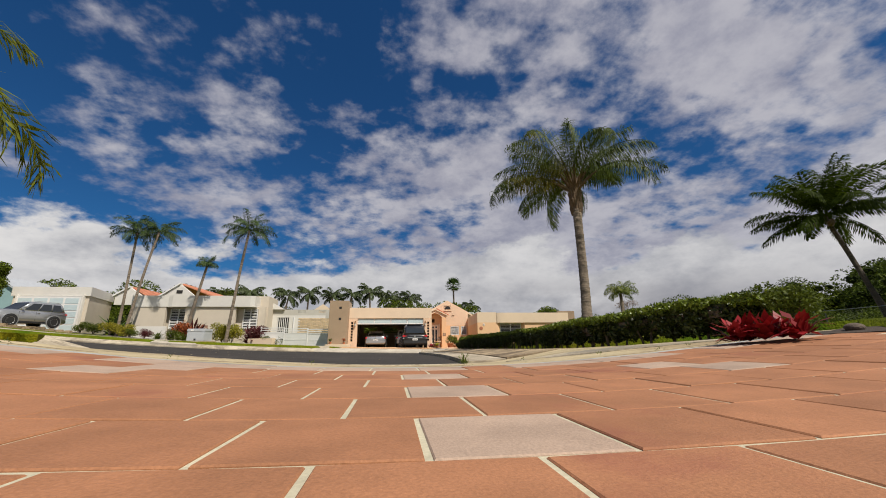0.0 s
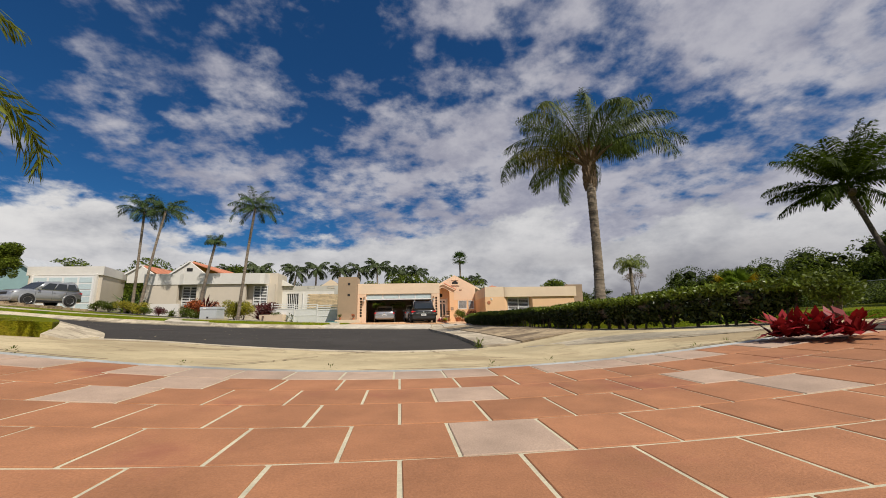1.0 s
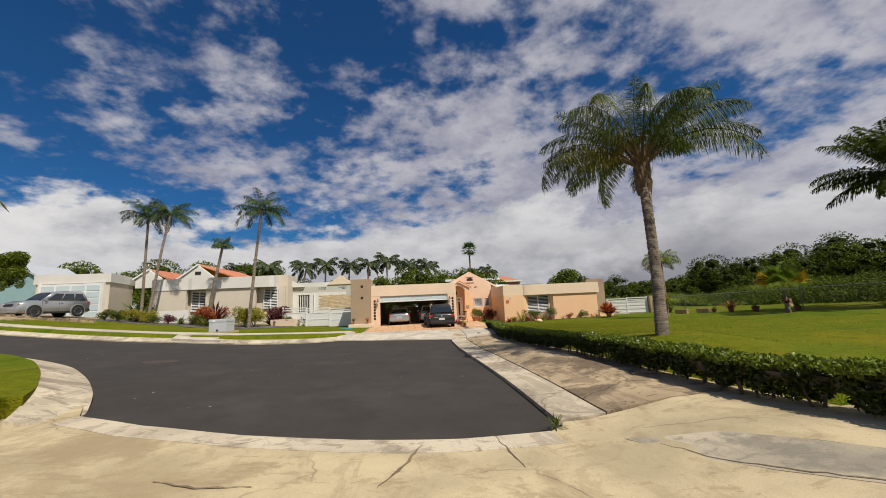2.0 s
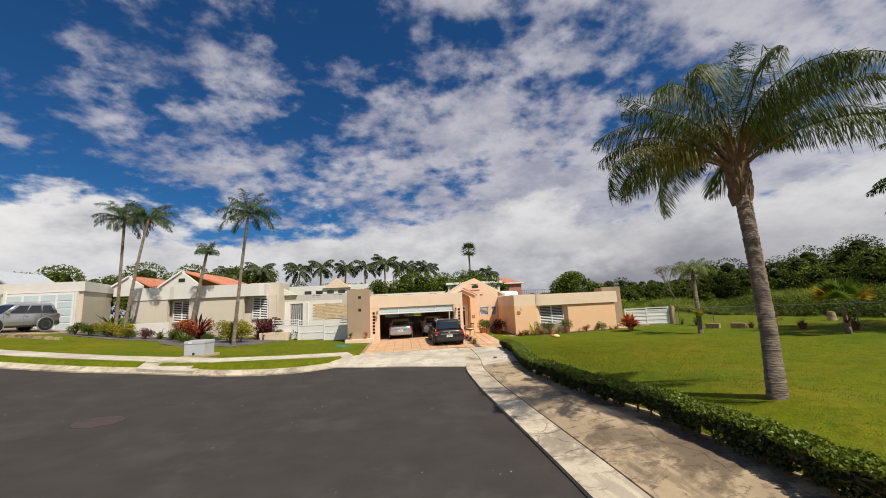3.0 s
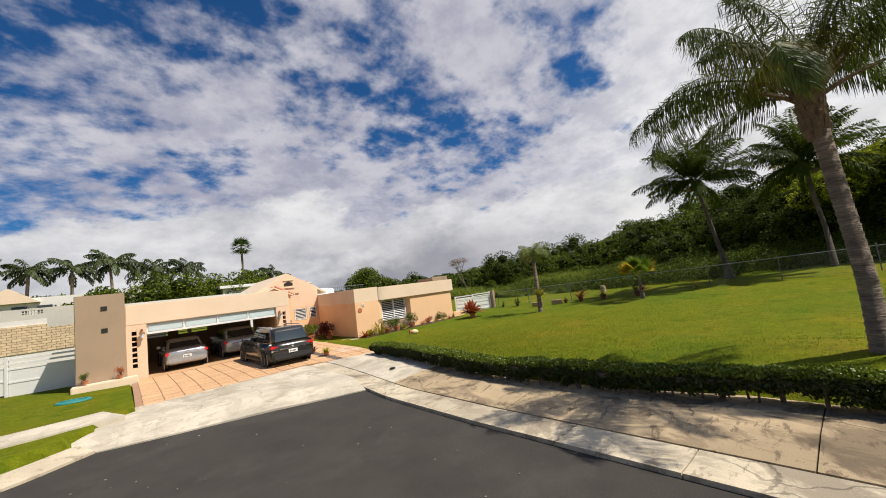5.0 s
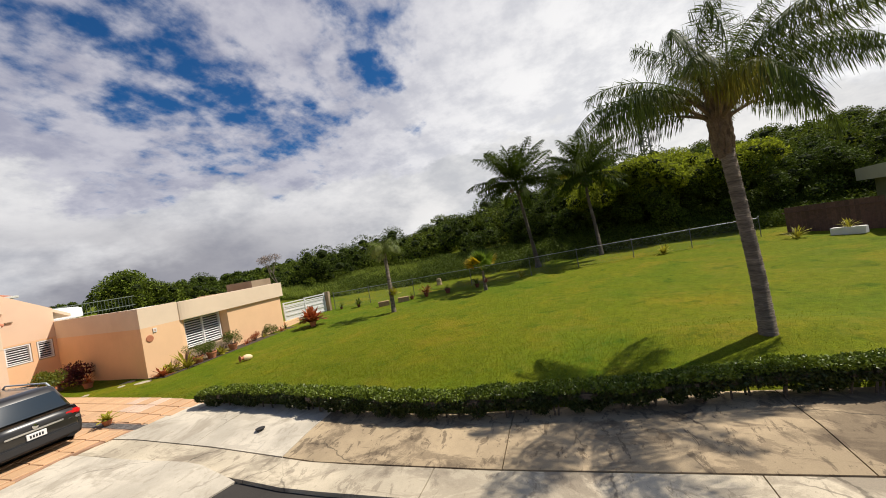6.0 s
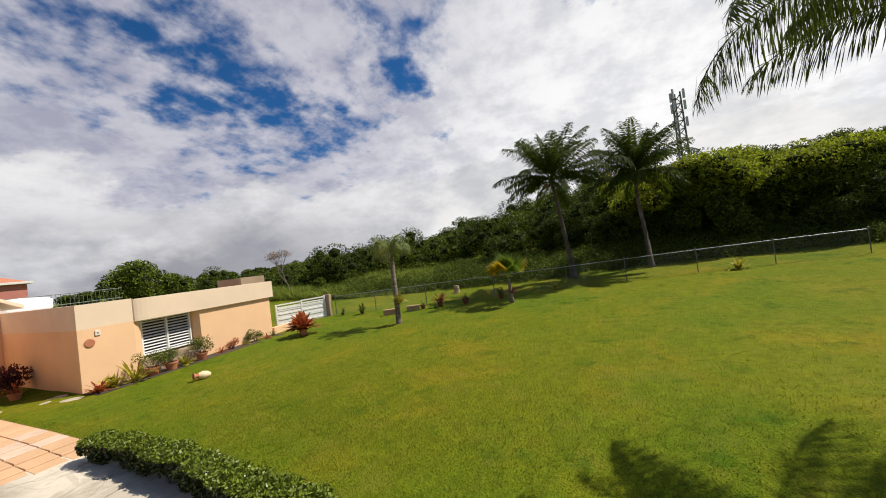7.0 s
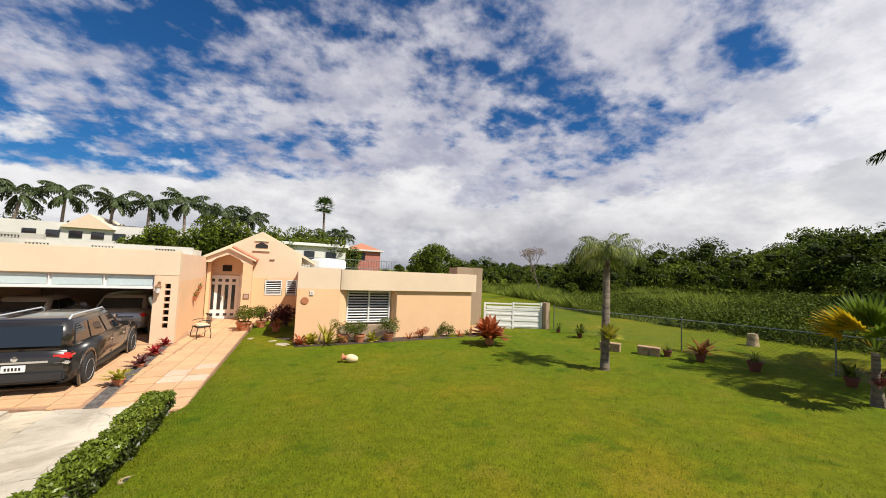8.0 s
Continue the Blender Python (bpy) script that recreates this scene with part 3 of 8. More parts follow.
def poly_slab(name, outline, height, material, step=0.8, depth=0.12):
    """A paved area with the given outline, cut into a fine net that follows the ground, with real edges."""
    bm = bmesh.new()
    vs = [bm.verts.new((x, y, 0)) for x, y in outline]
    bm.faces.new(vs)
    x0, x1 = min(p[0] for p in outline), max(p[0] for p in outline)
    y0, y1 = min(p[1] for p in outline), max(p[1] for p in outline)
    for lo, hi, axis in ((x0, x1, 0), (y0, y1, 1)):
        n = int((hi - lo) / step)
        for k in range(1, n + 1):
            co, no = [0, 0, 0], [0, 0, 0]
            co[axis], no[axis] = lo + (hi - lo) * k / (n + 1), 1
            bmesh.ops.bisect_plane(bm, geom=list(bm.verts) + list(bm.edges) + list(bm.faces), plane_co=co, plane_no=no)
    bmesh.ops.recalc_face_normals(bm, faces=bm.faces)
    if bm.faces and list(bm.faces)[0].normal.z < 0:
        bmesh.ops.reverse_faces(bm, faces=bm.faces)
    rim = [e for e in bm.edges if e.is_boundary]
    for v in bm.verts:
        v.co.z = height(v.co.x, v.co.y)
    r = bmesh.ops.extrude_edge_only(bm, edges=rim)
    for g in r["geom"]:
        if isinstance(g, bmesh.types.BMVert):
            g.co.z -= depth
    return mesh_of(bm, name, material)


def ribbon(name, line, w0, w1, z0, material, step=0.5, depth=0.15, crown=None, end_drop=0.0):
    """A long strip between two offsets from a line; crown: extra heights at (left edge, right edge)."""
    pts = []
    for (xa, ya), (xb, yb) in zip(line, line[1:]):
        n = max(1, int(math.hypot(xb - xa, yb - ya) / step))
        pts += [(xa + (xb - xa) * k / n, ya + (yb - ya) * k / n) for k in range(n)]
    pts.append(line[-1])
    bm = bmesh.new()
    rows = []
    ca, cb = crown or (0, 0)
    level = z0
    for i, (x, y) in enumerate(pts):
        z0 = level - end_drop * max(0.0, 1 - (len(pts) - 1 - i) / 5)
        xa, ya = pts[max(i - 1, 0)]
        xb, yb = pts[min(i + 1, len(pts) - 1)]
        d = math.hypot(xb - xa, yb - ya)
        nx, ny = -(yb - ya) / d, (xb - xa) / d
        row = []
        for w, c in ((w0, ca), (w1, cb)):
            px, py = x + nx * w, y + ny * w
            h = terrain(px, py) + z0 + c
            row += [(px, py, h), (px, py, h - depth)]
        rows.append([bm.verts.new(p) for p in row])
    for a, b in zip(rows, rows[1:]):
        bm.faces.new((a[0], b[0], b[2], a[2]))
        bm.faces.new((a[1], b[1], b[0], a[0]))
        bm.faces.new((a[2], b[2], b[3], a[3]))
    for e in (rows[0], rows[-1]):
        bm.faces.new((e[0], e[1], e[3], e[2]))
    bmesh.ops.recalc_face_normals(bm, faces=bm.faces)
    return mesh_of(bm, name, material)


def drive_height(x, y):
    """Flush with the crossing at the road, rising gently to the garage floor and the porch."""
    z = terrain(x, y) + 0.05 * min(max((y - 26.0) / 2.0, 0), 1) - 0.012
    z += 0.03 * min(max((y - 25.9) / 1.2, 0), 1)
    u = min(max((y - 27.0) / 4.0, 0), 1) * min(max((10.6 - x) / 0.5, 0.35), 1)
    return z + (max(0.045, z) - z) * u


# ground: one sheet out to the horizon; it dips below the paved parts
def axis(lo, hi, fine_lo, fine_hi, fine, n):
    left = [fine_lo - (fine_lo - lo) * (k / n) ** 2.5 for k in range(n, 0, -1)]
    mid = list(np.arange(fine_lo, fine_hi, fine))
    return [float(v) for v in left + mid + [fine_hi + (hi - fine_hi) * (k / n) ** 2.5 for k in range(n + 1)]]


def ground_height(x, y):
    z = terrain(x, y) + hill(x, y) + bank(x, y)
    if inside(PAVED, x, y):
        return z - 0.42
    bumps = 0.02 * noise.noise((x * 0.7, y * 0.7, 0)) + 0.012 * noise.noise((x * 2.3, y * 2.3, 4))
    return z + 0.05 + bumps


ground = new("ground", grid_sheet("ground", axis(-1500, 1500, -24, 34, 0.3, 26), axis(-1500, 1800, -8, 44, 0.3, 26), ground_height, M["grass"]))
tagged(ground, "mown green lawn and rough grass out to the horizon", "ground", kind="structure")

road = new("road", poly_slab("road", rounded(ROAD, 0.7), lambda x, y: terrain(x, y) - 0.2 + 0.006 * noise.noise((x * 0.9, y * 0.9, 2)), M["asphalt"], 0.7, 0.25))
tagged(road, "dark grey asphalt of the cul-de-sac with faint patches", "road", kind="structure")


def apron_height(x, y):
    s = min(max((y - 9.0) / 2.75, 0), 1)
    e = min(max((x - 8.4) / 0.5, 0), 1)
    drop = 0.175 * (1 - e) + e * (0.17 - 0.13 * min(max((x - 8.95) / 0.9, 0), 1))
    return terrain(x, y) - drop * s + 0.004 * noise.noise((x * 1.5, y * 1.5, 7))


apron = new("pavement_apron", poly_slab("apron", [(1.2, 9.0), (11.25, 9.0), (11.05, 10.2), (10.9, 11.3), (10.92, 11.72), (8.58, 11.73), (8.52, 11.6), (8.35, 11.48), (7.5, 11.46), (6.5, 11.55), (5.4, 11.72), (4.3, 12.03), (3.3, 12.54), (2.9, 13.1), (1.7, 13.7), (1.2, 11.4)], apron_height, M["concrete"], 0.5, 0.2))
tagged(apron, "sunlit yellowish concrete apron with cracks and stains", "pavement", kind="structure")


road_edge = new("kerb_strip", poly_slab("kerb_strip", [(3.3, 12.2), (4.3, 11.68), (5.4, 11.37), (6.5, 11.2), (7.5, 11.11), (8.35, 11.12), (8.35, 11.475), (7.5, 11.455), (6.5, 11.545), (5.4, 11.715), (4.3, 12.025), (3.35, 12.5)], lambda x, y: apron_height(x, y) + 0.006, M["kerb"], 0.3, 0.15))
tagged(road_edge, "flush pale kerb strip between apron and asphalt", "kerb", kind="structure")
patch = new("pavement_patch", poly_slab("pavement_patch", [(8.85, 11.05), (9.5, 10.78), (9.85, 10.3), (10.3, 9.7), (10.5, 9.25), (9.75, 9.55), (9.3, 10.1), (9.05, 10.5)], lambda x, y: apron_height(x, y) + 0.005, M["patch"], 0.25, 0.1))
tagged(patch, "greyish repair patch across the concrete apron", "pavement", kind="structure")


def crack(points, width, seed):
    """An open crack, filled with dirt: a thin jagged strip that lies in the concrete."""
    rng = random.Random(seed)
    line = []
    for (xa, ya), (xb, yb) in zip(points, points[1:]):
        n = max(2, int(math.hypot(xb - xa, yb - ya) / 0.06))
        line += [(xa + (xb - xa) * k / n + rng.uniform(-0.012, 0.012), ya + (yb - ya) * k / n + rng.uniform(-0.012, 0.012)) for k in range(n)]
    line.append(points[-1])
    bm = bmesh.new()
    prev = None
    for k, (x, y) in enumerate(line):
        w = width * rng.uniform(0.35, 1.0) * min(1.0, 0.3 + 0.15 * min(k, len(line) - 1 - k))
        xa, ya = line[max(k - 1, 0)]
        xb, yb = line[min(k + 1, len(line) - 1)]
        l = math.hypot(xb - xa, yb - ya)
        nx, ny = -(yb - ya) / l * w / 2, (xb - xa) / l * w / 2
        z = apron_height(x, y) + 0.008
        row = [bm.verts.new((x + nx, y + ny, z)), bm.verts.new((x, y, z + 0.002)), bm.verts.new((x - nx, y - ny, z))]
        if prev:
            bm.faces.new((prev[0], prev[1], row[1], row[0])), bm.faces.new((prev[1], prev[2], row[2], row[1]))
        prev = row
    tagged(new("pavement_crack", mesh_of(bm, "crack", M["crackdirt"])), "dirt-filled crack running through the concrete", "crack", kind="structure")


crack([(6.38, 9.02), (6.50, 9.4), (6.60, 9.75), (6.72, 10.25)], 0.022, 1)
crack([(6.76, 10.5), (6.95, 10.9), (7.1, 11.35)], 0.03, 2)
crack([(7.8, 11.5), (7.82, 11.04), (7.85, 10.7)], 0.016, 3)
crack([(9.02, 10.82), (9.16, 10.35), (9.42, 10.0), (9.58, 9.8), (10.2, 9.25)], 0.02, 4)
crack([(5.3, 10.6), (5.6, 10.52), (5.95, 10.55)], 0.035, 5)
crack([(8.9, 9.03), (9.3, 9.05), (9.8, 9.03), (10.2, 9.06)], 0.03, 6)
crack([(7.2, 9.02), (7.6, 9.035), (8.0, 9.02)], 0.02, 7)
crack([(4.4, 9.02), (5.2, 9.03), (5.9, 9.02)], 0.025, 8)


def road_side(y):
    """The asphalt's edge along the hedge side, gently bowed."""
    return float(np.interp(y, [11.7, 13.5, 16.0, 18.6, 21.2, 23.5, 26.3], [8.52, 8.52, 8.48, 8.44, 8.52, 8.87, 8.95]))


def side_height(x, y):
    s = min(max((x - road_side(y) - 0.40) / 0.9, 0), 1)
    near = min(max((y - 9.0) / 2.8, 0), 1)
    level = min(max((y - 23.4) / 2.2, 0), 1)
    return terrain(x, y) - (0.14 - 0.10 * s) * near * (1 - 0.85 * level) + 0.003 + 0.012 * level


def hedge_side(y):
    """Where the pavement ends at the hedge."""
    return float(np.interp(y, [11, 12.5, 14, 15.5, 17, 19.3, 20.3, 21.8, 23.2, 24.5, 25.6], [10.90, 10.86, 10.88, 10.80, 10.44, 10.25, 10.30, 10.56, 10.84, 10.98, 11.02]))


def strip_between(lo, hi, a, b):
    """An outline between two edges, from a to b along y."""
    ys = [a + (b - a) * k / 5 for k in range(6)]
    return [(hi(y), y) for y in ys] + [(lo(y), y) for y in ys[::-1]]


# the side pavement beside the hedge, laid in long panels with open joints
G = 0.007
panel_ends = [11.74, 15.2, 18.55, 21.9, 24.1, 26.4]
for a, b in zip(panel_ends, panel_ends[1:]):
    slab = new("pavement_panel", poly_slab("pavement_panel", strip_between(lambda y: road_side(y) + 0.56, hedge_side, a + G, b - G), side_height, M["walk"] if b < 23 else M["crossing"], 0.45, 0.2))
    tagged(slab, "stained grey-brown concrete pavement panel" if b < 23 else "pale concrete pavement panel by the drive", "pavement", kind="structure")
gutter_ends = [11.74, 12.7, 16.05, 19.4, 22.7, 26.4]
for a, b in zip(gutter_ends, gutter_ends[1:]):
    gut = new("gutter_panel", poly_slab("gutter", strip_between(lambda y: road_side(y) + 0.01, lambda y: road_side(y) + 0.546, a + G, b - G), lambda x, y: side_height(x, y) - 0.010, M["kerb"], 0.45, 0.2))
    tagged(gut, "pale concrete gutter beside the asphalt", "kerb", kind="structure")

front = new("pavement_front", poly_slab("pavement_front", [(4.25, 23.2), (5.4, 23.0), (6.9, 22.76), (8.0, 22.44), (8.69, 22.28), (8.87, 23.5), (8.94, 26.5), (8.5, 26.55), (4.85, 25.75), (3.6, 25.2), (3.9, 23.7)], lambda x, y: terrain(x, y) - 0.03 + 0.026 * min(max((y - 24.8) / 1.2, 0), 1) - 0.15 * min(max(1 - (y - 23.2 + 0.21 * (x - 4.3)) / 0.8, 0), 1), M["crossing"], 0.2, 0.25))
tagged(front, "pale concrete crossing in front of the tiled drive", "pavement", kind="structure")

KERB = [(4.3, 23.2), (3.5, 22.35), (2.4, 21.9), (1.0, 21.9), (-0.3, 22.2), (-1.5, 22.5), (-4.0, 22.8), (-12, 24.6), (-30, 29)]
kerb_far = new("kerb_far", ribbon("kerb", rounded(KERB, 0.7, False), -0.30, 0.0, -0.05, M["kerb"], crown=(0.0, -0.11)))
tagged(kerb_far, "pale concrete kerb curving round the turning circle", "kerb", kind="structure")
walk_far = new("pavement_far", ribbon("pavement_far", [(4.5, 25.1), (2.0, 24.25), (0.1, 23.75), (-4.2, 24.4), (-12, 26.0), (-30, 31)], -0.55, 0.55, 0.07, M["crossing"]))
tagged(walk_far, "pale concrete pavement along the neighbour's lawn", "pavement", kind="structure")
link = new("pavement_link", poly_slab("link", [(-1.7, 22.58), (0.2, 22.12), (0.1, 23.4), (-2.0, 23.6)], lambda x, y: terrain(x, y) + 0.07 - 0.13 * min(max((23.5 - y) / 1.1, 0), 1), M["crossing"], 0.3, 0.15))
tagged(link, "concrete crossing between kerb and pavement", "pavement", kind="structure")
kerb_near = new("kerb_near", ribbon("kerb_near", rounded([(-30, 22.5), (-12, 19.0), (-4, 17.9), (-1.3, 17.2), (0.25, 16.15), (1.65, 14.75), (2.75, 13.45), (3.4, 12.4)], 0.7, False), -0.55, 0.0, -0.06, M["kerb"], crown=(0.09, -0.08), end_drop=0.13, step=0.3))
verge = new("verge_margin", ribbon("verge_margin", rounded([(-30, 22.5), (-12, 19.0), (-4, 17.9), (-1.3, 17.2), (0.25, 16.15), (1.65, 14.75), (2.75, 13.45), (3.1, 12.9)], 0.7, False), -1.7, -0.545, 0.05, M["grass"], crown=(0.02, -0.005), step=0.3, depth=0.4))
tagged(verge, "mown grass margin behind the near kerb", "lawn", kind="structure")
tagged(kerb_near, "wide sunlit concrete kerb round the grass verge", "kerb", kind="structure")

def walk_edge(y):
    """The garden side of the walk, which slants towards the porch."""
    return 11.2 + 0.075 * (y - 25.7)


def lawn_side(y):
    return hedge_side(y) if y < 25.6 else walk_edge(y)


def lawn_top(x, y):
    return terrain(x, y) + bank(x, y) + 0.05 + 0.02 * noise.noise((x * 0.7, y * 0.7, 0)) + 0.012 * noise.noise((x * 2.3, y * 2.3, 4))


def margin_height(x, y):
    """The lawn's margin: worn a little lower along the paving."""
    u = min(max((x - lawn_side(y)) / 0.25, 0), 1)
    return lawn_top(x, y) + 0.006 - 0.055 * (1 - u) * (1 if y > 25.6 else 0.4)


ys = [17 + k * 0.6 for k in range(33)]
margin = new("lawn_margin", poly_slab("lawn_margin", [(lawn_side(y) + 0.008, y) for y in ys] + [(lawn_side(y) + 1.2, y) for y in ys[::-1]], margin_height, M["grass"], 0.3, 0.35))
tagged(margin, "clean-cut margin of the lawn along hedge and walk", "lawn", kind="structure")

# ---- red tile court in front of the lens: real tiles in pale mortar ----
TS, TY = 0.2575, 8.93
bed = new("floor_mortar", poly_slab("mortar", [(1.2, -5), (10.25, -5), (10.25, 8.93), (1.2, 8.93)], lambda x, y: terrain(x, y) + 0.0022, M["mortar"], 0.25, 0.2))
tagged(bed, "pale mortar bed of the red tile court", "floor", kind="structure")
edge_strip = new("trim_strip", poly_slab("strip", [(1.2, 8.935), (10.25, 8.935), (10.25, 9.0), (1.2, 9.0)], lambda x, y: terrain(x, y) + 0.003 + 0.003 * noise.noise((x * 4, y * 9, 0)), M["strip"], 0.12, 0.15))
tagged(edge_strip, "blue-grey grout strip along the tile court", "trim", kind="structure")


def tile_mesh(sx, sy, h, material, name, joint=0.005, lip=0.002):
    a, b = sx / 2 - joint, sy / 2 - joint
    v = [(-a, -b, 0), (a, -b, 0), (a, b, 0), (-a, b, 0)]
    v += [(-a, -b, h - lip), (a, -b, h - lip), (a, b, h - lip), (-a, b, h - lip)]
    a, b = a - lip, b - lip
    v += [(-a, -b, h), (a, -b, h), (a, b, h), (-a, b, h)]
    f = [(8, 9, 10, 11)]
    for o in (0, 4):
        f += [(o, o + 1, o + 5, o + 4), (o + 1, o + 2, o + 6, o + 5), (o + 2, o + 3, o + 7, o + 6), (o + 3, o, o + 4, o + 7)]
    me = bpy.data.meshes.new(name)
    me.from_pydata(v, [], f)
    return finish(me, material)


def slope(x, y, h=0.15):
    return (terrain(x + h, y) - terrain(x - h, y)) / (2 * h), (terrain(x, y + h) - terrain(x, y - h)) / (2 * h)


def lay(x, y, z, tilt=0.0):
    """A pose on the ground that leans with it."""
    dx, dy = slope(x, y)
    return Matrix.Translation((x, y, z)) @ Euler((math.atan(dy), -math.atan(dx), tilt)).to_matrix().to_4x4()


# ---- palms ----


def frond_mesh(name, seed, length, rise, droop, leaf, pairs, material, plumose=0.6, hang=0.5, width=0.022, stalk=0.16):
    """One feather leaf along +x: rise is its first slope, droop how far it bends over (radians)."""
    rng = np.random.default_rng(seed)
    n = 40
    s = np.linspace(0, 1, n + 1)
    ang = rise - droop * s**1.4
    step = length / n
    px = np.concatenate([[0], np.cumsum(np.cos(ang[:-1]) * step)])
    pz = np.concatenate([[0], np.cumsum(np.sin(ang[:-1]) * step)])
    sway = rng.normal(0, 0.05) * length * s**2
    cs, al, ac = [], [], []
    # the rib, as crossed strips
    for k in range(n):
        a, b = np.array([px[k], sway[k], pz[k]]), np.array([px[k + 1], sway[k + 1], pz[k + 1]])
        w = 0.030 * (1 - 0.85 * s[k]) * min(1.0, length / 2.2)
        for ax in (np.array([0, 1.0, 0]), np.array([-np.sin(ang[k]), 0, np.cos(ang[k])])):
            cs.append((a + b) / 2), al.append((b - a) * 0.75), ac.append(ax * w)
    t = np.linspace(stalk, 0.995, pairs)
    for side in (-1, 1):
        u = np.clip(t + rng.normal(0, 0.006, pairs), stalk, 1)
        base = np.stack([np.interp(u, s, px), np.interp(u, s, sway), np.interp(u, s, pz)], 1)
        a = np.interp(u, s, ang)
        fwd = np.stack([np.cos(a), 0 * a, np.sin(a)], 1)
        nor = np.stack([-np.sin(a), 0 * a, np.cos(a)], 1)
        v = np.array([0, side * 1.0, 0])
        lift = rng.normal(0, plumose, (pairs, 1)) + 0.15
        d = unit(v * 1.0 + fwd * (0.45 + 0.5 * u[:, None]) + nor * lift)
        prof = leaf * np.clip(np.sin(np.pi * np.clip((u - stalk) / (1 - stalk) * 0.86 + 0.10, 0, 1)) ** 0.6, 0.15, 1) * rng.uniform(0.75, 1.1, pairs)
        down = np.array([0, 0, -1.0])
        d2 = unit(d + down * hang * rng.uniform(0.6, 1.5, (pairs, 1)))
        d3 = unit(d + down * hang * rng.uniform(1.6, 3.0, (pairs, 1)))
        across = unit(np.cross(d, nor + 0.3 * rng.normal(size=(pairs, 3)))) * width
        l = prof[:, None]
        cs += list(base + d2 * l * 0.27)
        al += list(d2 * l * 0.30)
        ac += list(across)
        cs += list(base + d2 * l * 0.52 + d3 * l * 0.24)
        al += list(d3 * l * 0.28)
        ac += list(across * 0.75)
    return quads_mesh(name, np.array(cs), np.array(al), np.array(ac), material)


def petiole_mesh(length, rise, droop, reach):
    """The bare brown stalk of a feather leaf, along the foot of its rib."""
    p, line, rad = Vector((0, 0, -0.02)), [], []
    for k in range(9):
        s = k / 8 * reach
        line.append(p.copy())
        rad.append(0.040 - 0.026 * k / 8)
        a = rise - droop * s**1.4
        p += Vector((math.cos(a), 0, math.sin(a))) * length * reach / 8
    bm = tube(line, rad, 7)
    me = bpy.data.meshes.new("petiole")
    bm.to_mesh(me)
    bm.free()
    me.materials.append(M["boot"])
    return me


def trunk_bm(points, radii, ring=0.09, rough=0.02, seed=0, sides=14):
    """A ringed palm stem along a curved line."""
    rng = random.Random(seed)
    pts = [Vector(p) for p in points]
    total = sum((b - a).length for a, b in zip(pts, pts[1:]))
    n = max(8, int(total / ring))
    line, rad = [], []
    for k in range(n + 1):
        f = k / n * (len(pts) - 1)
        i = min(int(f), len(pts) - 2)
        u = f - i
        p0, p1, p2, p3 = pts[max(i - 1, 0)], pts[i], pts[i + 1], pts[min(i + 2, len(pts) - 1)]
        p = 0.5 * ((2 * p1) + (p2 - p0) * u + (2 * p0 - 5 * p1 + 4 * p2 - p3) * u * u + (3 * p1 - p0 - 3 * p2 + p3) * u**3)
        r = radii[i] * (1 - u) + radii[i + 1] * u
        line += [p, p + (pts[i + 1] - pts[i]).normalized() * ring * 0.15]
        rad += [r * (1 + rough * rng.uniform(0.3, 1.4)), r * (1 - rough * rng.uniform(0.2, 1.0))]
    return tube(line, rad, sides)


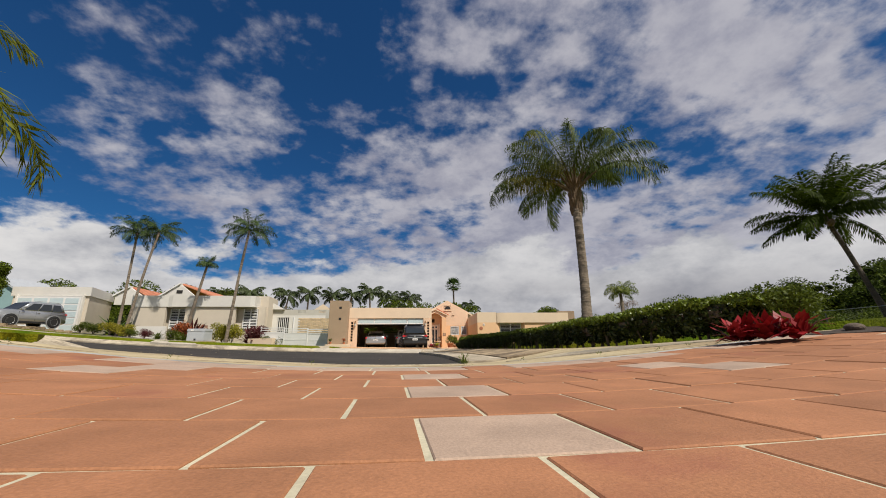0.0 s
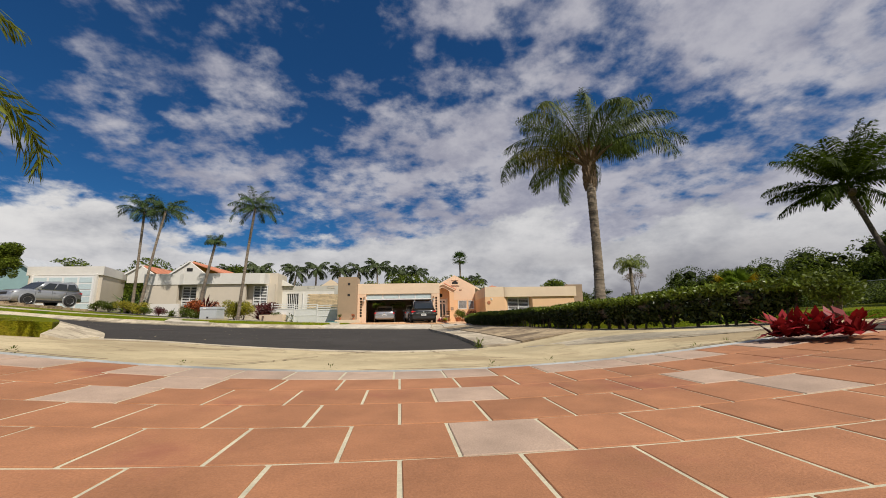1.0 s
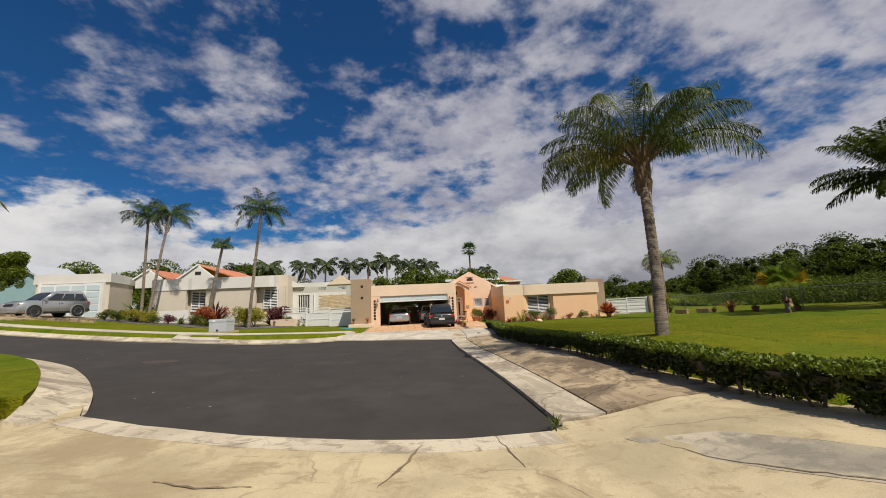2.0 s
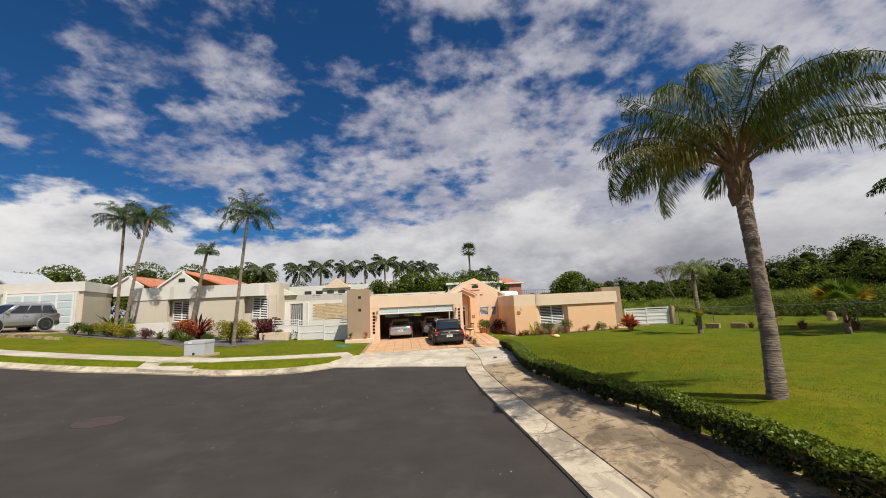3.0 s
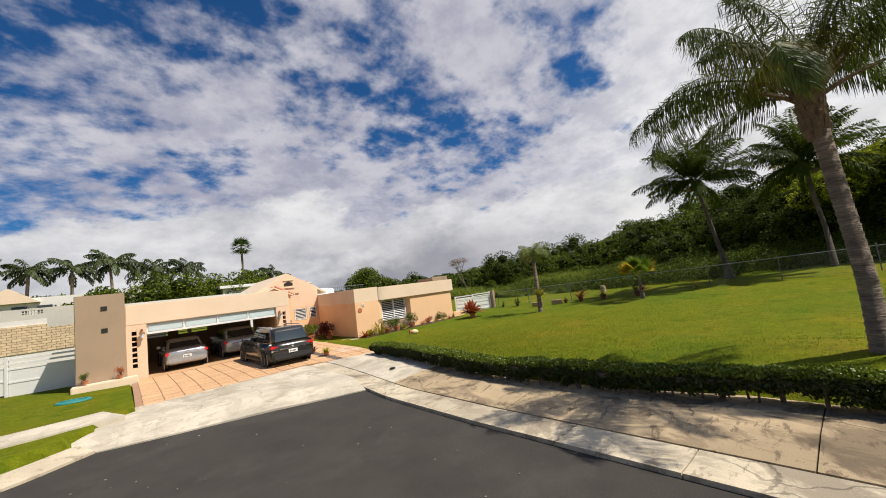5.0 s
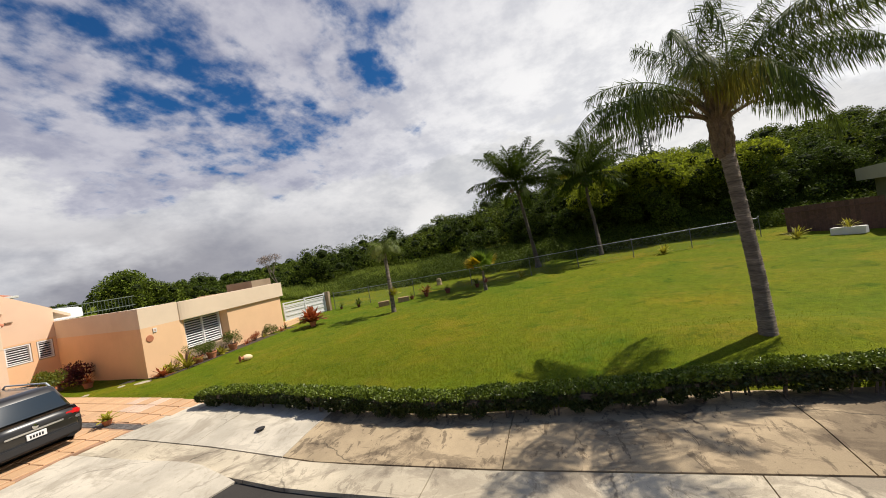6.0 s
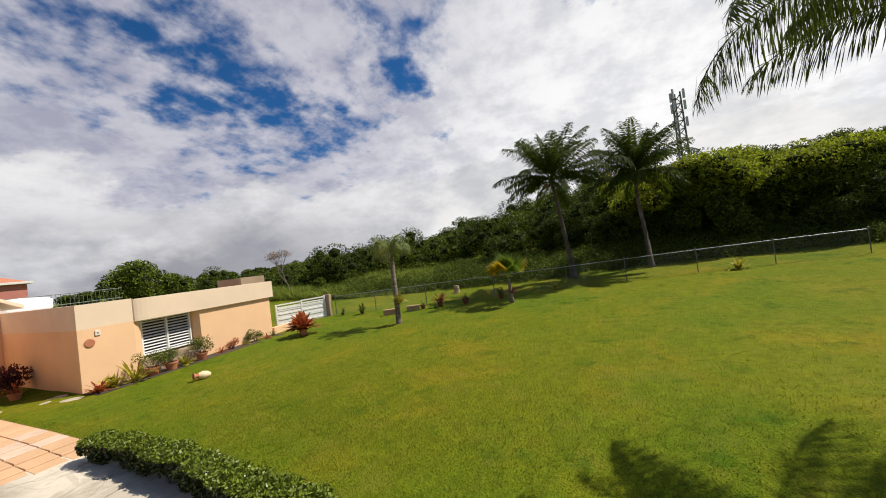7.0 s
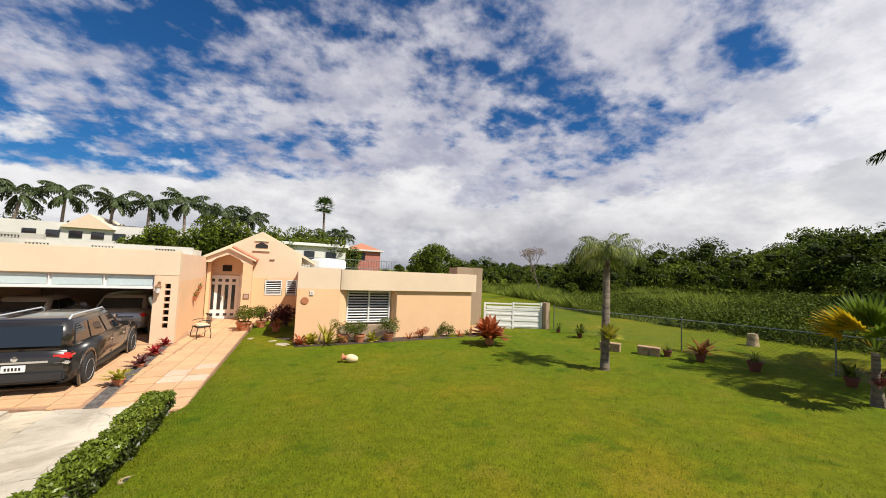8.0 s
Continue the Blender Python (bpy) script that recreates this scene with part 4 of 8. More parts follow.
def palm(name, label, base, crown, radii, bends, specs, material, seed, boots=0.0, group="", sides=14, coconuts=0, stem="trunk", stalk=0.16, plumose=0.6, wind=0.0):
    """specs: (how many, length, rise, droop, leaf length, pairs, tilt spread, hang, width)."""
    rng = random.Random(seed)
    top = thing(name, Matrix.Translation(base), label, "palm tree", group)
    o = Vector(base)
    line = [Vector((0, 0, -0.25))] + [Vector(b) for b in bends] + [Vector(crown) - o]
    part("trunk", trunk_bm(line, radii, 0.085, 0.05, seed, sides), M[stem], top, "ringed grey stem", smooth=True)
    c = Vector(crown) - o
    if boots:
        bm = bmesh.new()
        for k in range(44):
            a, h = k * 2.4, -boots + boots * 0.95 * k / 44
            r = radii[-1] * 0.95
            p = c + Vector((math.cos(a) * r, math.sin(a) * r, h))
            q = p + Vector((math.cos(a) * 0.045, math.sin(a) * 0.045, 0.20 + 0.14 * k / 44))
            tube([p - Vector((0, 0, 0.08)), p * 0.5 + q * 0.5 + Vector((math.cos(a) * 0.02, math.sin(a) * 0.02, 0)), q], [0.05, 0.042, 0.014], 6, bm)
        part("leaf_base", bm, M["boot"], top, "brown fibrous old leaf bases")["kind"] = "stuff"
    k = 0
    for number, length, rise, droop, leaf, pairs, spread, hang, width in specs:
        meshes = [frond_mesh("frond", seed * 50 + k * 7 + j, length * (0.9 + 0.1 * j), rise, droop * (0.9 + 0.12 * j), leaf, pairs, material, plumose=plumose, hang=hang, width=width, stalk=stalk) for j in range(3)]
        stalks = [petiole_mesh(length * (0.9 + 0.1 * j), rise, droop * (0.9 + 0.12 * j), stalk * 1.25) for j in range(3)] if boots else []
        off = rng.random() * math.tau
        for j in range(number):
            ob = new("frond", meshes[j % 3])
            ob.parent = top
            az = off + j * math.tau / number + rng.uniform(-0.2, 0.2)
            e = Euler((rng.uniform(-0.45, 0.45), rng.uniform(-spread, spread), az + wind * math.sin(az)))
            ob.matrix_local = Matrix.Translation(c + Vector((math.cos(az) * 0.05, math.sin(az) * 0.05, rng.uniform(-0.06, 0.06) - (0.22 if boots else 0)))) @ e.to_matrix().to_4x4()
            if boots:
                new("petiole", stalks[j % 3]).parent = ob
        k += 1
    if coconuts:
        for j in range(coconuts):
            a = j * 2.1
            bm = bmesh.new()
            r = bmesh.ops.create_icosphere(bm, subdivisions=2, radius=0.13)
            for v in r["verts"]:
                v.co = v.co + c + Vector((math.cos(a) * 0.3, math.sin(a) * 0.3, -0.22 - 0.1 * (j % 3)))
            part("coconut", bm, M["boot"], top, smooth=True)
    return top


def at_ground(x, y, off=0.0):
    return (x, y, terrain(x, y) + off)


# the big queen palm behind the hedge
palm("queen_palm", "tall queen palm with drooping feathery crown behind hedge", at_ground(11.92, 14.68, 0.15), (12.05, 14.82, 4.08), [0.185, 0.125, 0.104, 0.098, 0.102, 0.095],
     [(0, 0, 0.15), (0.04, 0.0, 1.1), (0.08, 0.05, 2.1), (0.11, 0.10, 3.0)],
     [(6, 2.1, 1.40, 1.3, 0.50, 140, 0.22, 0.7, 0.009), (8, 2.5, 1.18, 1.85, 0.58, 160, 0.28, 1.1, 0.009), (8, 2.55, 0.95, 1.95, 0.58, 160, 0.26, 1.3, 0.009), (3, 2.2, 0.50, 1.6, 0.52, 120, 0.2, 1.4, 0.009)],
     M["palmleaf"], 3, boots=0.75, stalk=0.25, plumose=1.15, wind=0.25)
# two coconut palms by the fence
coco = [(8, 2.5, 1.45, 0.50, 0.58, 84, 0.20, 0.30, 0.025), (9, 2.9, 1.12, 0.95, 0.68, 94, 0.22, 0.45, 0.025), (9, 2.9, 0.62, 1.05, 0.70, 94, 0.22, 0.55, 0.025), (8, 2.5, 0.08, 1.00, 0.66, 82, 0.22, 0.75, 0.025)]
palm("coconut_palm", "leaning coconut palm with dense dark crown by fence", at_ground(27.6, 19.2, 0.02), (26.35, 19.6, 5.45), [0.30, 0.15, 0.095, 0.085, 0.08], [(-0.05, 0, 0.35), (-0.4, 0.1, 1.7), (-0.85, 0.28, 3.6)], coco, M["cocoleaf"], 5, coconuts=7, stem="cocotrunk", plumose=0.22)
palm("coconut_palm", "coconut palm with wind-blown crown beside the fence", at_ground(28.5, 15.55, 0.02), (28.45, 15.75, 5.4), [0.20, 0.12, 0.095, 0.085, 0.08], [(0, 0, 0.35), (0.3, 0.05, 1.8), (0.25, 0.2, 3.6)], coco, M["cocoleaf"], 8, coconuts=5, stem="cocotrunk", plumose=0.22)
# the slim palm on the lawn and the yellow fan palm
palm("young_queen_palm", "young queen palm with limp pale crown on lawn", at_ground(19.82, 25.2, -0.02), (19.85, 25.22, 2.75), [0.17, 0.105, 0.085, 0.08], [(0, 0, 0.2), (0.02, 0, 1.5)],
     [(6, 1.0, 1.45, 1.7, 0.38, 56, 0.12, 0.9, 0.009), (8, 1.15, 1.2, 2.7, 0.42, 64, 0.15, 1.3, 0.009), (4, 0.95, 0.6, 2.2, 0.38, 56, 0.15, 1.3, 0.009)], leafy("pale_palm_leaf", (0.16, 0.20, 0.035), (0.26, 0.25, 0.06)), 11)
# royal palms in the neighbour's garden: crownshafts, stiff leaves
royal = [(5, 1.6, 1.2, 1.3, 0.42, 55, 0.12, 0.45, 0.017), (8, 1.75, 0.7, 1.6, 0.45, 60, 0.15, 0.55, 0.017), (6, 1.6, 0.1, 1.4, 0.42, 55, 0.15, 0.7, 0.017)]
ROYALS = [((-9.9, 33.2), (-10.1, 33.5, 7.9), 21), ((-9.4, 33.1), (-8.75, 33.5, 8.0), 22), ((-1.85, 29.6), (-1.4, 29.75, 7.15), 23)]
for (x, y), crown, seed in ROYALS:
    dx, dy, dz = crown[0] - x, crown[1] - y, crown[2] - terrain(x, y)
    palm("royal_palm", "slender grey-stemmed palm in the neighbour's front garden", at_ground(x, y, 0.02), crown, [0.14, 0.095, 0.078, 0.072, 0.066],
         [(0, 0, 0.2), (dx * 0.25, dy * 0.3, dz * 0.33), (dx * 0.58, dy * 0.6, dz * 0.66)], royal, M["royalleaf"], seed, group="neighbour palms")
palm("young_palm", "small palm with narrow tufted crown by the wall", at_ground(-6.4, 34.3, 0.02), (-5.7, 34.3, 5.75), [0.19, 0.13, 0.10, 0.075], [(0, 0, 0.2), (0.15, 0, 1.7)],
     [(8, 0.95, 1.45, 0.9, 0.34, 44, 0.15, 0.6, 0.014), (9, 0.85, 1.1, 2.3, 0.34, 44, 0.2, 0.8, 0.014)], M["royalleaf"], 24)

# ---- hedge ----
HEDGE = [(10.93, 25.5), (10.90, 24.5), (10.75, 23.2), (10.45, 21.8), (10.17, 20.3), (10.10, 19.3), (10.26, 17), (10.55, 15.5), (10.62, 14), (10.56, 12.5), (10.54, 11.3), (10.72, 10.2), (10.98, 9.45)]


def hedge():
    rng = np.random.default_rng(4)
    top = thing("hedge", Matrix.Identity(4), "low clipped dark green hedge along the pavement", "hedge")
    seg = []
    for (xa, ya), (xb, yb) in zip(HEDGE, HEDGE[1:]):
        n = max(1, int(math.hypot(xb - xa, yb - ya) / 0.30))
        seg += [(xa + (xb - xa) * k / n, ya + (yb - ya) * k / n) for k in range(n)]
    crown, flank = [], []
    for i, (x, y) in enumerate(seg):
        h = 0.385 + 0.045 * noise.noise((x * 1.2, y * 1.2, 0))
        z = terrain(x, y) + bank(x, y) * 0.4
        for side in (-0.08, 0.08):
            crown.append((x + side + rng.normal(0, 0.025), y + rng.normal(0, 0.05), z + h * 0.84, 0.13, 0.22, h * 0.18))
            flank.append((x + side * 1.1, y + rng.normal(0, 0.06), z + h * 0.55, 0.12, 0.22, h * 0.30))
            if rng.random() < 0.70:
                flank.append((x + side, y + rng.normal(0, 0.08), z + 0.12, 0.11, 0.15, 0.12))
    # light leaf colour paints the sunlit top, dark colour the shaded flanks
    part("new_growth", leaf_cloud("hedge_top", rng, crown, 52000, 0.024, M["hedgelit"], 0.4), None, top, "light green top leaves with the sunlight put into their colour")["kind"] = "stuff"
    part("old_leaves", leaf_cloud("hedge_flank", rng, flank, 75000, 0.027, M["hedgeshade"], 0.5), None, top, "dark side leaves with the shade put into their colour")["kind"] = "stuff"
    bm = bmesh.new()
    for x, y in seg:
        z = terrain(x, y)
        for k in range(2):
            a, b = np.clip(rng.normal(0, 0.06, 2), -0.07, 0.07)
            tube([(x + a, y + b, z - 0.05), (x + a * 1.6 + rng.normal(0, 0.03), y + b * 1.4, z + 0.2), (x + a * 1.8, y + b * 1.6, z + 0.33)], [0.016, 0.012, 0.006], 5, bm)
    part("stem", bm, M["bark"], top, "bare brown stems")["kind"] = "stuff"
    # solid bark-coloured blocks, added so no light comes through the hedge
    core = bmesh.new()
    for (xa, ya), (xb, yb) in zip(seg, seg[1:]):
        if rng.random() < 0.93:
            m = ((xa + xb) / 2, (ya + yb) / 2)
            z = terrain(*m)
            box(m[0] - 0.12, m[0] + 0.12, m[1] - 0.17, m[1] + 0.17, z + 0.13, z + 0.30, 0.05, core)
    part("inner_twig", core, M["bark"], top, "solid bark-coloured core added to block light through the hedge")["kind"] = "stuff"


hedge()

# ---- the peach house ----
house = thing("house", Matrix.Identity(4), "single-storey peach stucco house with flat roofs and open double garage", "house")
FL = 0.05
GY = 31.0


def wall(name, bm, material, label="", parent=None):
    return part(name, bm, material, parent or house, label)


# garage: piers with a column of square holes, lintel band, rolled-up door
def pierced_pier(x0, x1, hx):
    bm = bmesh.new()
    y0, y1, w = GY, GY + 0.22, 0.065
    box(x0, hx - w, y0, y1, -0.5, 1.86, 0, bm), box(hx + w, x1, y0, y1, -0.5, 1.86, 0, bm)
    prev = -0.5
    for z in [0.44 + k * 0.178 for k in range(7)]:
        box(hx - w, hx + w, y0 + 0.004, y1 - 0.004, prev, z, 0, bm)
        prev = z + 0.135
    box(hx - w, hx + w, y0 + 0.004, y1 - 0.004, prev, 1.86, 0, bm)
    return bm


for x0, x1, hx in ((4.76, 5.30, 4.97), (9.52, 10.06, 9.83)):
    wall("wall", pierced_pier(x0, x1, hx), M["pink"], "garage pier with a column of square holes")
    # near-black panel stands in for the shade seen through the holes
    wall("hole_backing", box(hx - 0.1, hx + 0.1, GY + 0.235, GY + 0.25, 0.3, 1.75), M["dark"], "shade behind the square holes")
wall("wall", box(4.76, 10.06, GY, GY + 0.24, 1.86, 2.54, 0.015), M["cream"], "cream band over the garage opening")
wall("wall", box(4.78, 4.96, GY + 0.26, 37.0, -0.5, 2.46), M["cream"])
wall("wall", box(9.88, 10.06, GY + 0.245, 35.9, -0.5, 1.70), M["peach"], "peach side wall of the garage")
wall("wall", box(9.88, 10.06, GY + 0.245, 35.9, 1.70, 2.48), M["pink"], "pale upper side wall of the garage")
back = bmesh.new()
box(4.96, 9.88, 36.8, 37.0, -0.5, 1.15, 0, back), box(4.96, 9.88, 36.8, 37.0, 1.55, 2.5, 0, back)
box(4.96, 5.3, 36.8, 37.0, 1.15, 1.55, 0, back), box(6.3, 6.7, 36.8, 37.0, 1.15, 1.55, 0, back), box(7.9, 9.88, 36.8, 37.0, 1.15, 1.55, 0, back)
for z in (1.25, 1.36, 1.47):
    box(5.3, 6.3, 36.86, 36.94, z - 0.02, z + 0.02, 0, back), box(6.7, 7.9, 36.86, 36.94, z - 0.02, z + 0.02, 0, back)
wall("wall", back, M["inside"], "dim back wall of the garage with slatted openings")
wall("roof", box(4.96, 9.88, GY + 0.26, 37.0, 2.2, 2.4), M["offwhite"], "flat concrete roof slab")
door = wall("garage_door", box(5.30, 9.52, GY + 0.10, GY + 0.14, 1.50, 1.86), M["white"], "rolled-up white sectional door with frosted panes")
frosted = mat("frosted_pane", (0.52, 0.62, 0.63), 0.35, 0.06, 1, 20, 0.0)
for k in range(4):
    x0 = 5.30 + k * 1.055
    part("pane", box(x0 + 0.05, x0 + 1.005, GY + 0.075, GY + 0.098, 1.58, 1.83, 0.004), frosted, door)
    part("rib", box(x0 + 1.03, x0 + 1.055, GY + 0.06, GY + 0.098, 1.50, 1.86, 0.004), M["white"], door)
part("bottom_rail", box(5.31, 9.51, GY + 0.05, GY + 0.12, 1.49, 1.56, 0.008), M["white"], door)

# tan tower with two small vents and a planter ledge at its foot
tower = wall("wall", box(3.58, 4.755, 30.6, 32.4, -0.5, 2.95, 0.015), M["tan"], "tall tan stucco tower wall")
for z in (2.43, 1.74):
    part("vent", box(4.18, 4.33, 30.585, 30.61, z, z + 0.14, 0.004), M["dark"], tower, "small square vent")
wall("planter_ledge", box(3.5, 5.02, 30.15, 30.598, -0.5, 0.27, 0.02), M["cream"], "low stucco planter at the tower's foot")


def pierced_parapet(x0, x1, y, z0, z1, panels, label, parent):
    """A low wall with panels of small square openings."""
    bm = bmesh.new()
    za, zb = z0 + (z1 - z0) * 0.36, z0 + (z1 - z0) * 0.82
    box(x0, x1, y, y + 0.14, z0, za, 0, bm), box(x0, x1, y, y + 0.14, zb, z1, 0, bm)
    stop = x0
    for p in panels:
        box(stop, p, y, y + 0.14, za, zb, 0, bm)
        n = 7
        for k in range(n):
            for r in range(2):
                u, v = p + 0.09 * k, za + (zb - za) * r / 2
                box(u, u + 0.03, y + 0.01, y + 0.13, v, v + (zb - za) / 2, 0, bm)
                box(u + 0.03, u + 0.09, y + 0.01, y + 0.13, v, v + 0.025, 0, bm)
        stop = p + 0.09 * n
    box(stop, x1, y, y + 0.14, za, zb, 0, bm)
    return part("parapet", bm, M["parapet"], parent, label)


pierced_parapet(2.5, 9.6, 35.6, 2.2, 2.80, (3.2, 4.9, 6.6, 8.4), "pierced block parapet of the roof terrace", house)
wall("parapet_end", box(9.46, 9.6, 35.75, 37.6, 2.2, 2.74), M["parapet"], "olive parapet return")

# gabled middle part with porch
GX, EY = 11.95, 36.6
SLOPE = 0.54
wall("wall", slab_xz([(10.0, 1.68), (13.62, 1.68), (13.62, 3.68 - SLOPE * (13.62 - GX)), (GX, 3.68), (10.0, 3.68 - SLOPE * (GX - 10.0))], EY, EY + 0.2), M["pink"], "pale peach gable wall over the entrance")
low_front = bmesh.new()
for x0, x1, z0, z1 in ((10.0, 12.16, -0.5, 1.678), (12.16, 13.62, -0.5, 0.92), (12.88, 13.02, 0.92, 1.678), (13.5, 13.62, 0.92, 1.678), (12.16, 12.88, 1.62, 1.678), (13.02, 13.5, 1.62, 1.678)):
    box(x0, x1, EY, EY + 0.2, z0, z1, 0, low_front)
wall("wall", low_front, M["peach"], "peach entrance wall with louvred windows")
for s in (-1, 1):
    wall("roof", slab_xz([(GX + s * 2.3, 3.58 - SLOPE * 2.3), (GX, 3.60), (GX, 3.72), (GX + s * 2.3, 3.70 - SLOPE * 2.3)], EY + 0.21, 43.0), M["cream"], "cream gable roof slope")
vent = wall("gable_vent", slab_xz([(GX - 0.24, 2.98), (GX + 0.24, 2.98), (GX + 0.24, 3.12), (GX, 3.24), (GX - 0.24, 3.12)], EY - 0.02, EY + 0.02), M["dark"], "small dark arched gable vent")
part("sill", box(GX - 0.34, GX + 0.34, EY - 0.06, EY - 0.003, 2.84, 2.88, 0.008), M["cream"], vent)
part("lintel", box(GX - 0.28, GX + 0.28, EY - 0.05, EY - 0.003, 3.27, 3.31, 0.008), M["cream"], vent)
wall("wall_ledge", box(12.3, 12.5, EY - 0.05, EY - 0.003, 2.48, 2.52, 0.006), M["tan"], "short stucco ledge")
PX, PY = 10.82, 35.6
wall("porch_pier", box(PX + 0.52, PX + 0.86, PY + 0.002, EY - 0.003, -0.5, 2.28), M["peach"], "square porch pier")
wall("porch_pier", box(PX - 0.74, PX - 0.62, PY + 0.32, EY - 0.003, -0.5, 2.28), M["peach"], "slim porch pier against the garage wall")
wall("porch_gable", slab_xz([(PX - 0.86, 2.28), (PX - 0.60, 2.28), (PX - 0.42, 2.44), (PX, 2.62), (PX + 0.38, 2.44), (PX + 0.52, 2.28), (PX + 0.86, 2.28), (PX + 0.86, 2.42), (PX, 2.84), (PX - 0.86, 2.42)], PY, PY + 0.25), M["pink"], "arched porch gable")
for s in (-1, 1):
    wall("porch_roof", slab_xz([(PX + s * 0.98, 2.36), (PX, 2.845), (PX, 2.92), (PX + s * 0.98, 2.43)], PY - 0.1, EY - 0.003), M["cream"])
tiles = bmesh.new()
for k in range(7):
    tube([(PX + 1.04, PY - 0.02 + k * 0.15, 2.43), (PX + 0.10, PY - 0.02 + k * 0.15, 2.92)], 0.07, 8, tiles)
wall("roof_tiles", tiles, M["rooftile"], "orange barrel tiles on the porch roof")
DX = PX - 0.18
edoor = wall("door", box(DX - 0.56, DX + 0.56, EY - 0.09, EY - 0.012, -0.1, 1.75, 0.01), M["white"], "white double front door with dark glass strips")
for k in range(4):
    x0 = DX - 0.46 + k * 0.25
    part("pane", box(x0, x0 + 0.13, EY - 0.105, EY - 0.092, 0.34, 1.36, 0.004), M["glass"], edoor, "dark glass strip")
    part("pane", box(x0, x0 + 0.13, EY - 0.105, EY - 0.092, 1.48, 1.60, 0.004), M["glass"], edoor, "small dark square light")
    part("pane", box(x0, x0 + 0.13, EY - 0.105, EY - 0.092, 0.08, 0.18, 0.004), M["glass"], edoor, "small dark square light")
for s in (-1, 1):
    part("handle", tube([(DX + s * 0.05, EY - 0.14, 0.70), (DX + s * 0.05, EY - 0.14, 0.92)], 0.014, 8), M["chrome"], edoor)
    a, b = sorted((DX + s * 0.57, DX + s * 0.65))
    part("frame", box(a, b, EY - 0.12, EY - 0.004, -0.1, 1.82, 0.006), M["white"], edoor)
wall("fanlight", box(DX - 0.10, DX + 0.24, EY - 0.04, EY + 0.01, 1.92, 2.18, 0.01), M["dark"], "small dark square light over the door")


def louvre_window(name, x0, x1, y, z0, z1, slats, mullions=1, label="white louvred window", parent=None):
    """A jalousie window: dark behind, white frame, tilted slats with dark gaps."""
    w = wall(name, box(x0, x1, y + 0.05, y + 0.08, z0, z1), M["dark"], label, parent)
    f = 0.045
    for a, b, c, d in ((x0, x1, z0, z0 + f), (x0, x1, z1 - f, z1), (x0, x0 + f, z0 + f, z1 - f), (x1 - f, x1, z0 + f, z1 - f)):
        part("frame", box(a, b, y - 0.05, y + 0.048, c, d, 0.004), M["white"], w)
    for k in range(mullions):
        xm = x0 + (x1 - x0) * (k + 1) / (mullions + 1)
        part("mullion", box(xm - 0.025, xm + 0.025, y - 0.045, y + 0.048, z0 + f, z1 - f, 0.004), M["white"], w)
    h = (z1 - z0 - 2 * f) / slats
    bounds = [x0 + f] + [x0 + (x1 - x0) * (k + 1) / (mullions + 1) for k in range(mullions)] + [x1 - f]
    for k in range(slats):
        z = z0 + f + h * (k + 0.5)
        for a, b in zip(bounds, bounds[1:]):
            part("slat", slab_yz([(y - 0.035, z - h * 0.10), (y - 0.032, z - h * 0.18), (y + 0.03, z + h * 0.14), (y + 0.027, z + h * 0.24)], a + 0.004, b - 0.004), M["white"], w)
    return w


louvre_window("window", 12.18, 12.86, EY + 0.05, 0.94, 1.61, 7, 0)
louvre_window("window", 13.04, 13.48, EY + 0.05, 0.94, 1.61, 7, 0)

# the wing: parapet band over a recessed window
WY = 31.0
CUT = 1.58
side_low = [(13.12, WY), (14.42, WY), (14.42, WY + 0.2), (13.34, WY + 0.2), (13.80, EY - 0.004), (13.60, EY - 0.004)]
wall("wall", prism(side_low, -0.5, CUT), M["peach"], "front corner and side wall of the wing")
wall("wall", prism(side_low, CUT, 2.25), M["cream"], "cream upper wall of the wing corner")
band = [(14.424, WY + 0.01)] + [(14.424 + 0.5 * (1 - math.cos(radians(a))), WY + 0.01 - 0.10 * math.sin(radians(a))) for a in (18, 36, 54, 72, 90)]
wall("wall_band", prism(band + [(19.50, WY - 0.09), (19.50, WY + 0.5), (14.424, WY + 0.5)], CUT - 0.02, 2.22), M["cream"], "projecting cream parapet band with a rounded end")
wall("wall", box(16.38, 19.36, WY, WY + 0.2, -0.5, CUT - 0.022), M["peach"], "plain peach front wall")
reveal = [(14.424, WY + 0.01)] + [(14.424 + 0.30 * math.sin(radians(a)), WY + 0.01 + 0.34 * (1 - math.cos(radians(a)))) for a in (25, 50, 75, 90)]
wall("wall_reveal", prism(reveal + [(14.45, WY + 0.38), (14.426, WY + 0.38)], -0.5, CUT - 0.022), M["peach"], "curved window reveal")
wall("wall", box(14.46, 16.6, WY + 0.38, WY + 0.52, -0.5, CUT - 0.022), M["tan"], "recessed wall round the window")
wall("wall", prism([(16.22, WY + 0.376), (16.378, WY + 0.004), (16.378, WY + 0.376)], -0.5, CUT - 0.022), M["peach"], "slanted window reveal")
wall("planter_box", box(14.46, 16.36, WY - 0.12, WY + 0.20, -0.5, 0.40, 0.02), M["tan"], "brown stucco planter box under the window")
louvre_window("window", 14.72, 16.22, WY + 0.30, 0.45, 1.55, 11, 1, "wide white louvred window")
wall("wall", box(19.16, 19.36, WY + 0.2, 36.2, -0.5, 2.15), M["peach"])
wall("wall", box(19.75, 21.05, 33.0, 33.2, -0.5, 2.52, 0.01), M["tan"], "tall brown end pier")
wall("wall", box(20.85, 21.05, 33.2, 36.0, -0.5, 2.52), M["tan"])
wall("wall", box(19.36, 19.75, WY + 1.2, WY + 1.3, -0.5, 2.1), M["white"], "white side return")
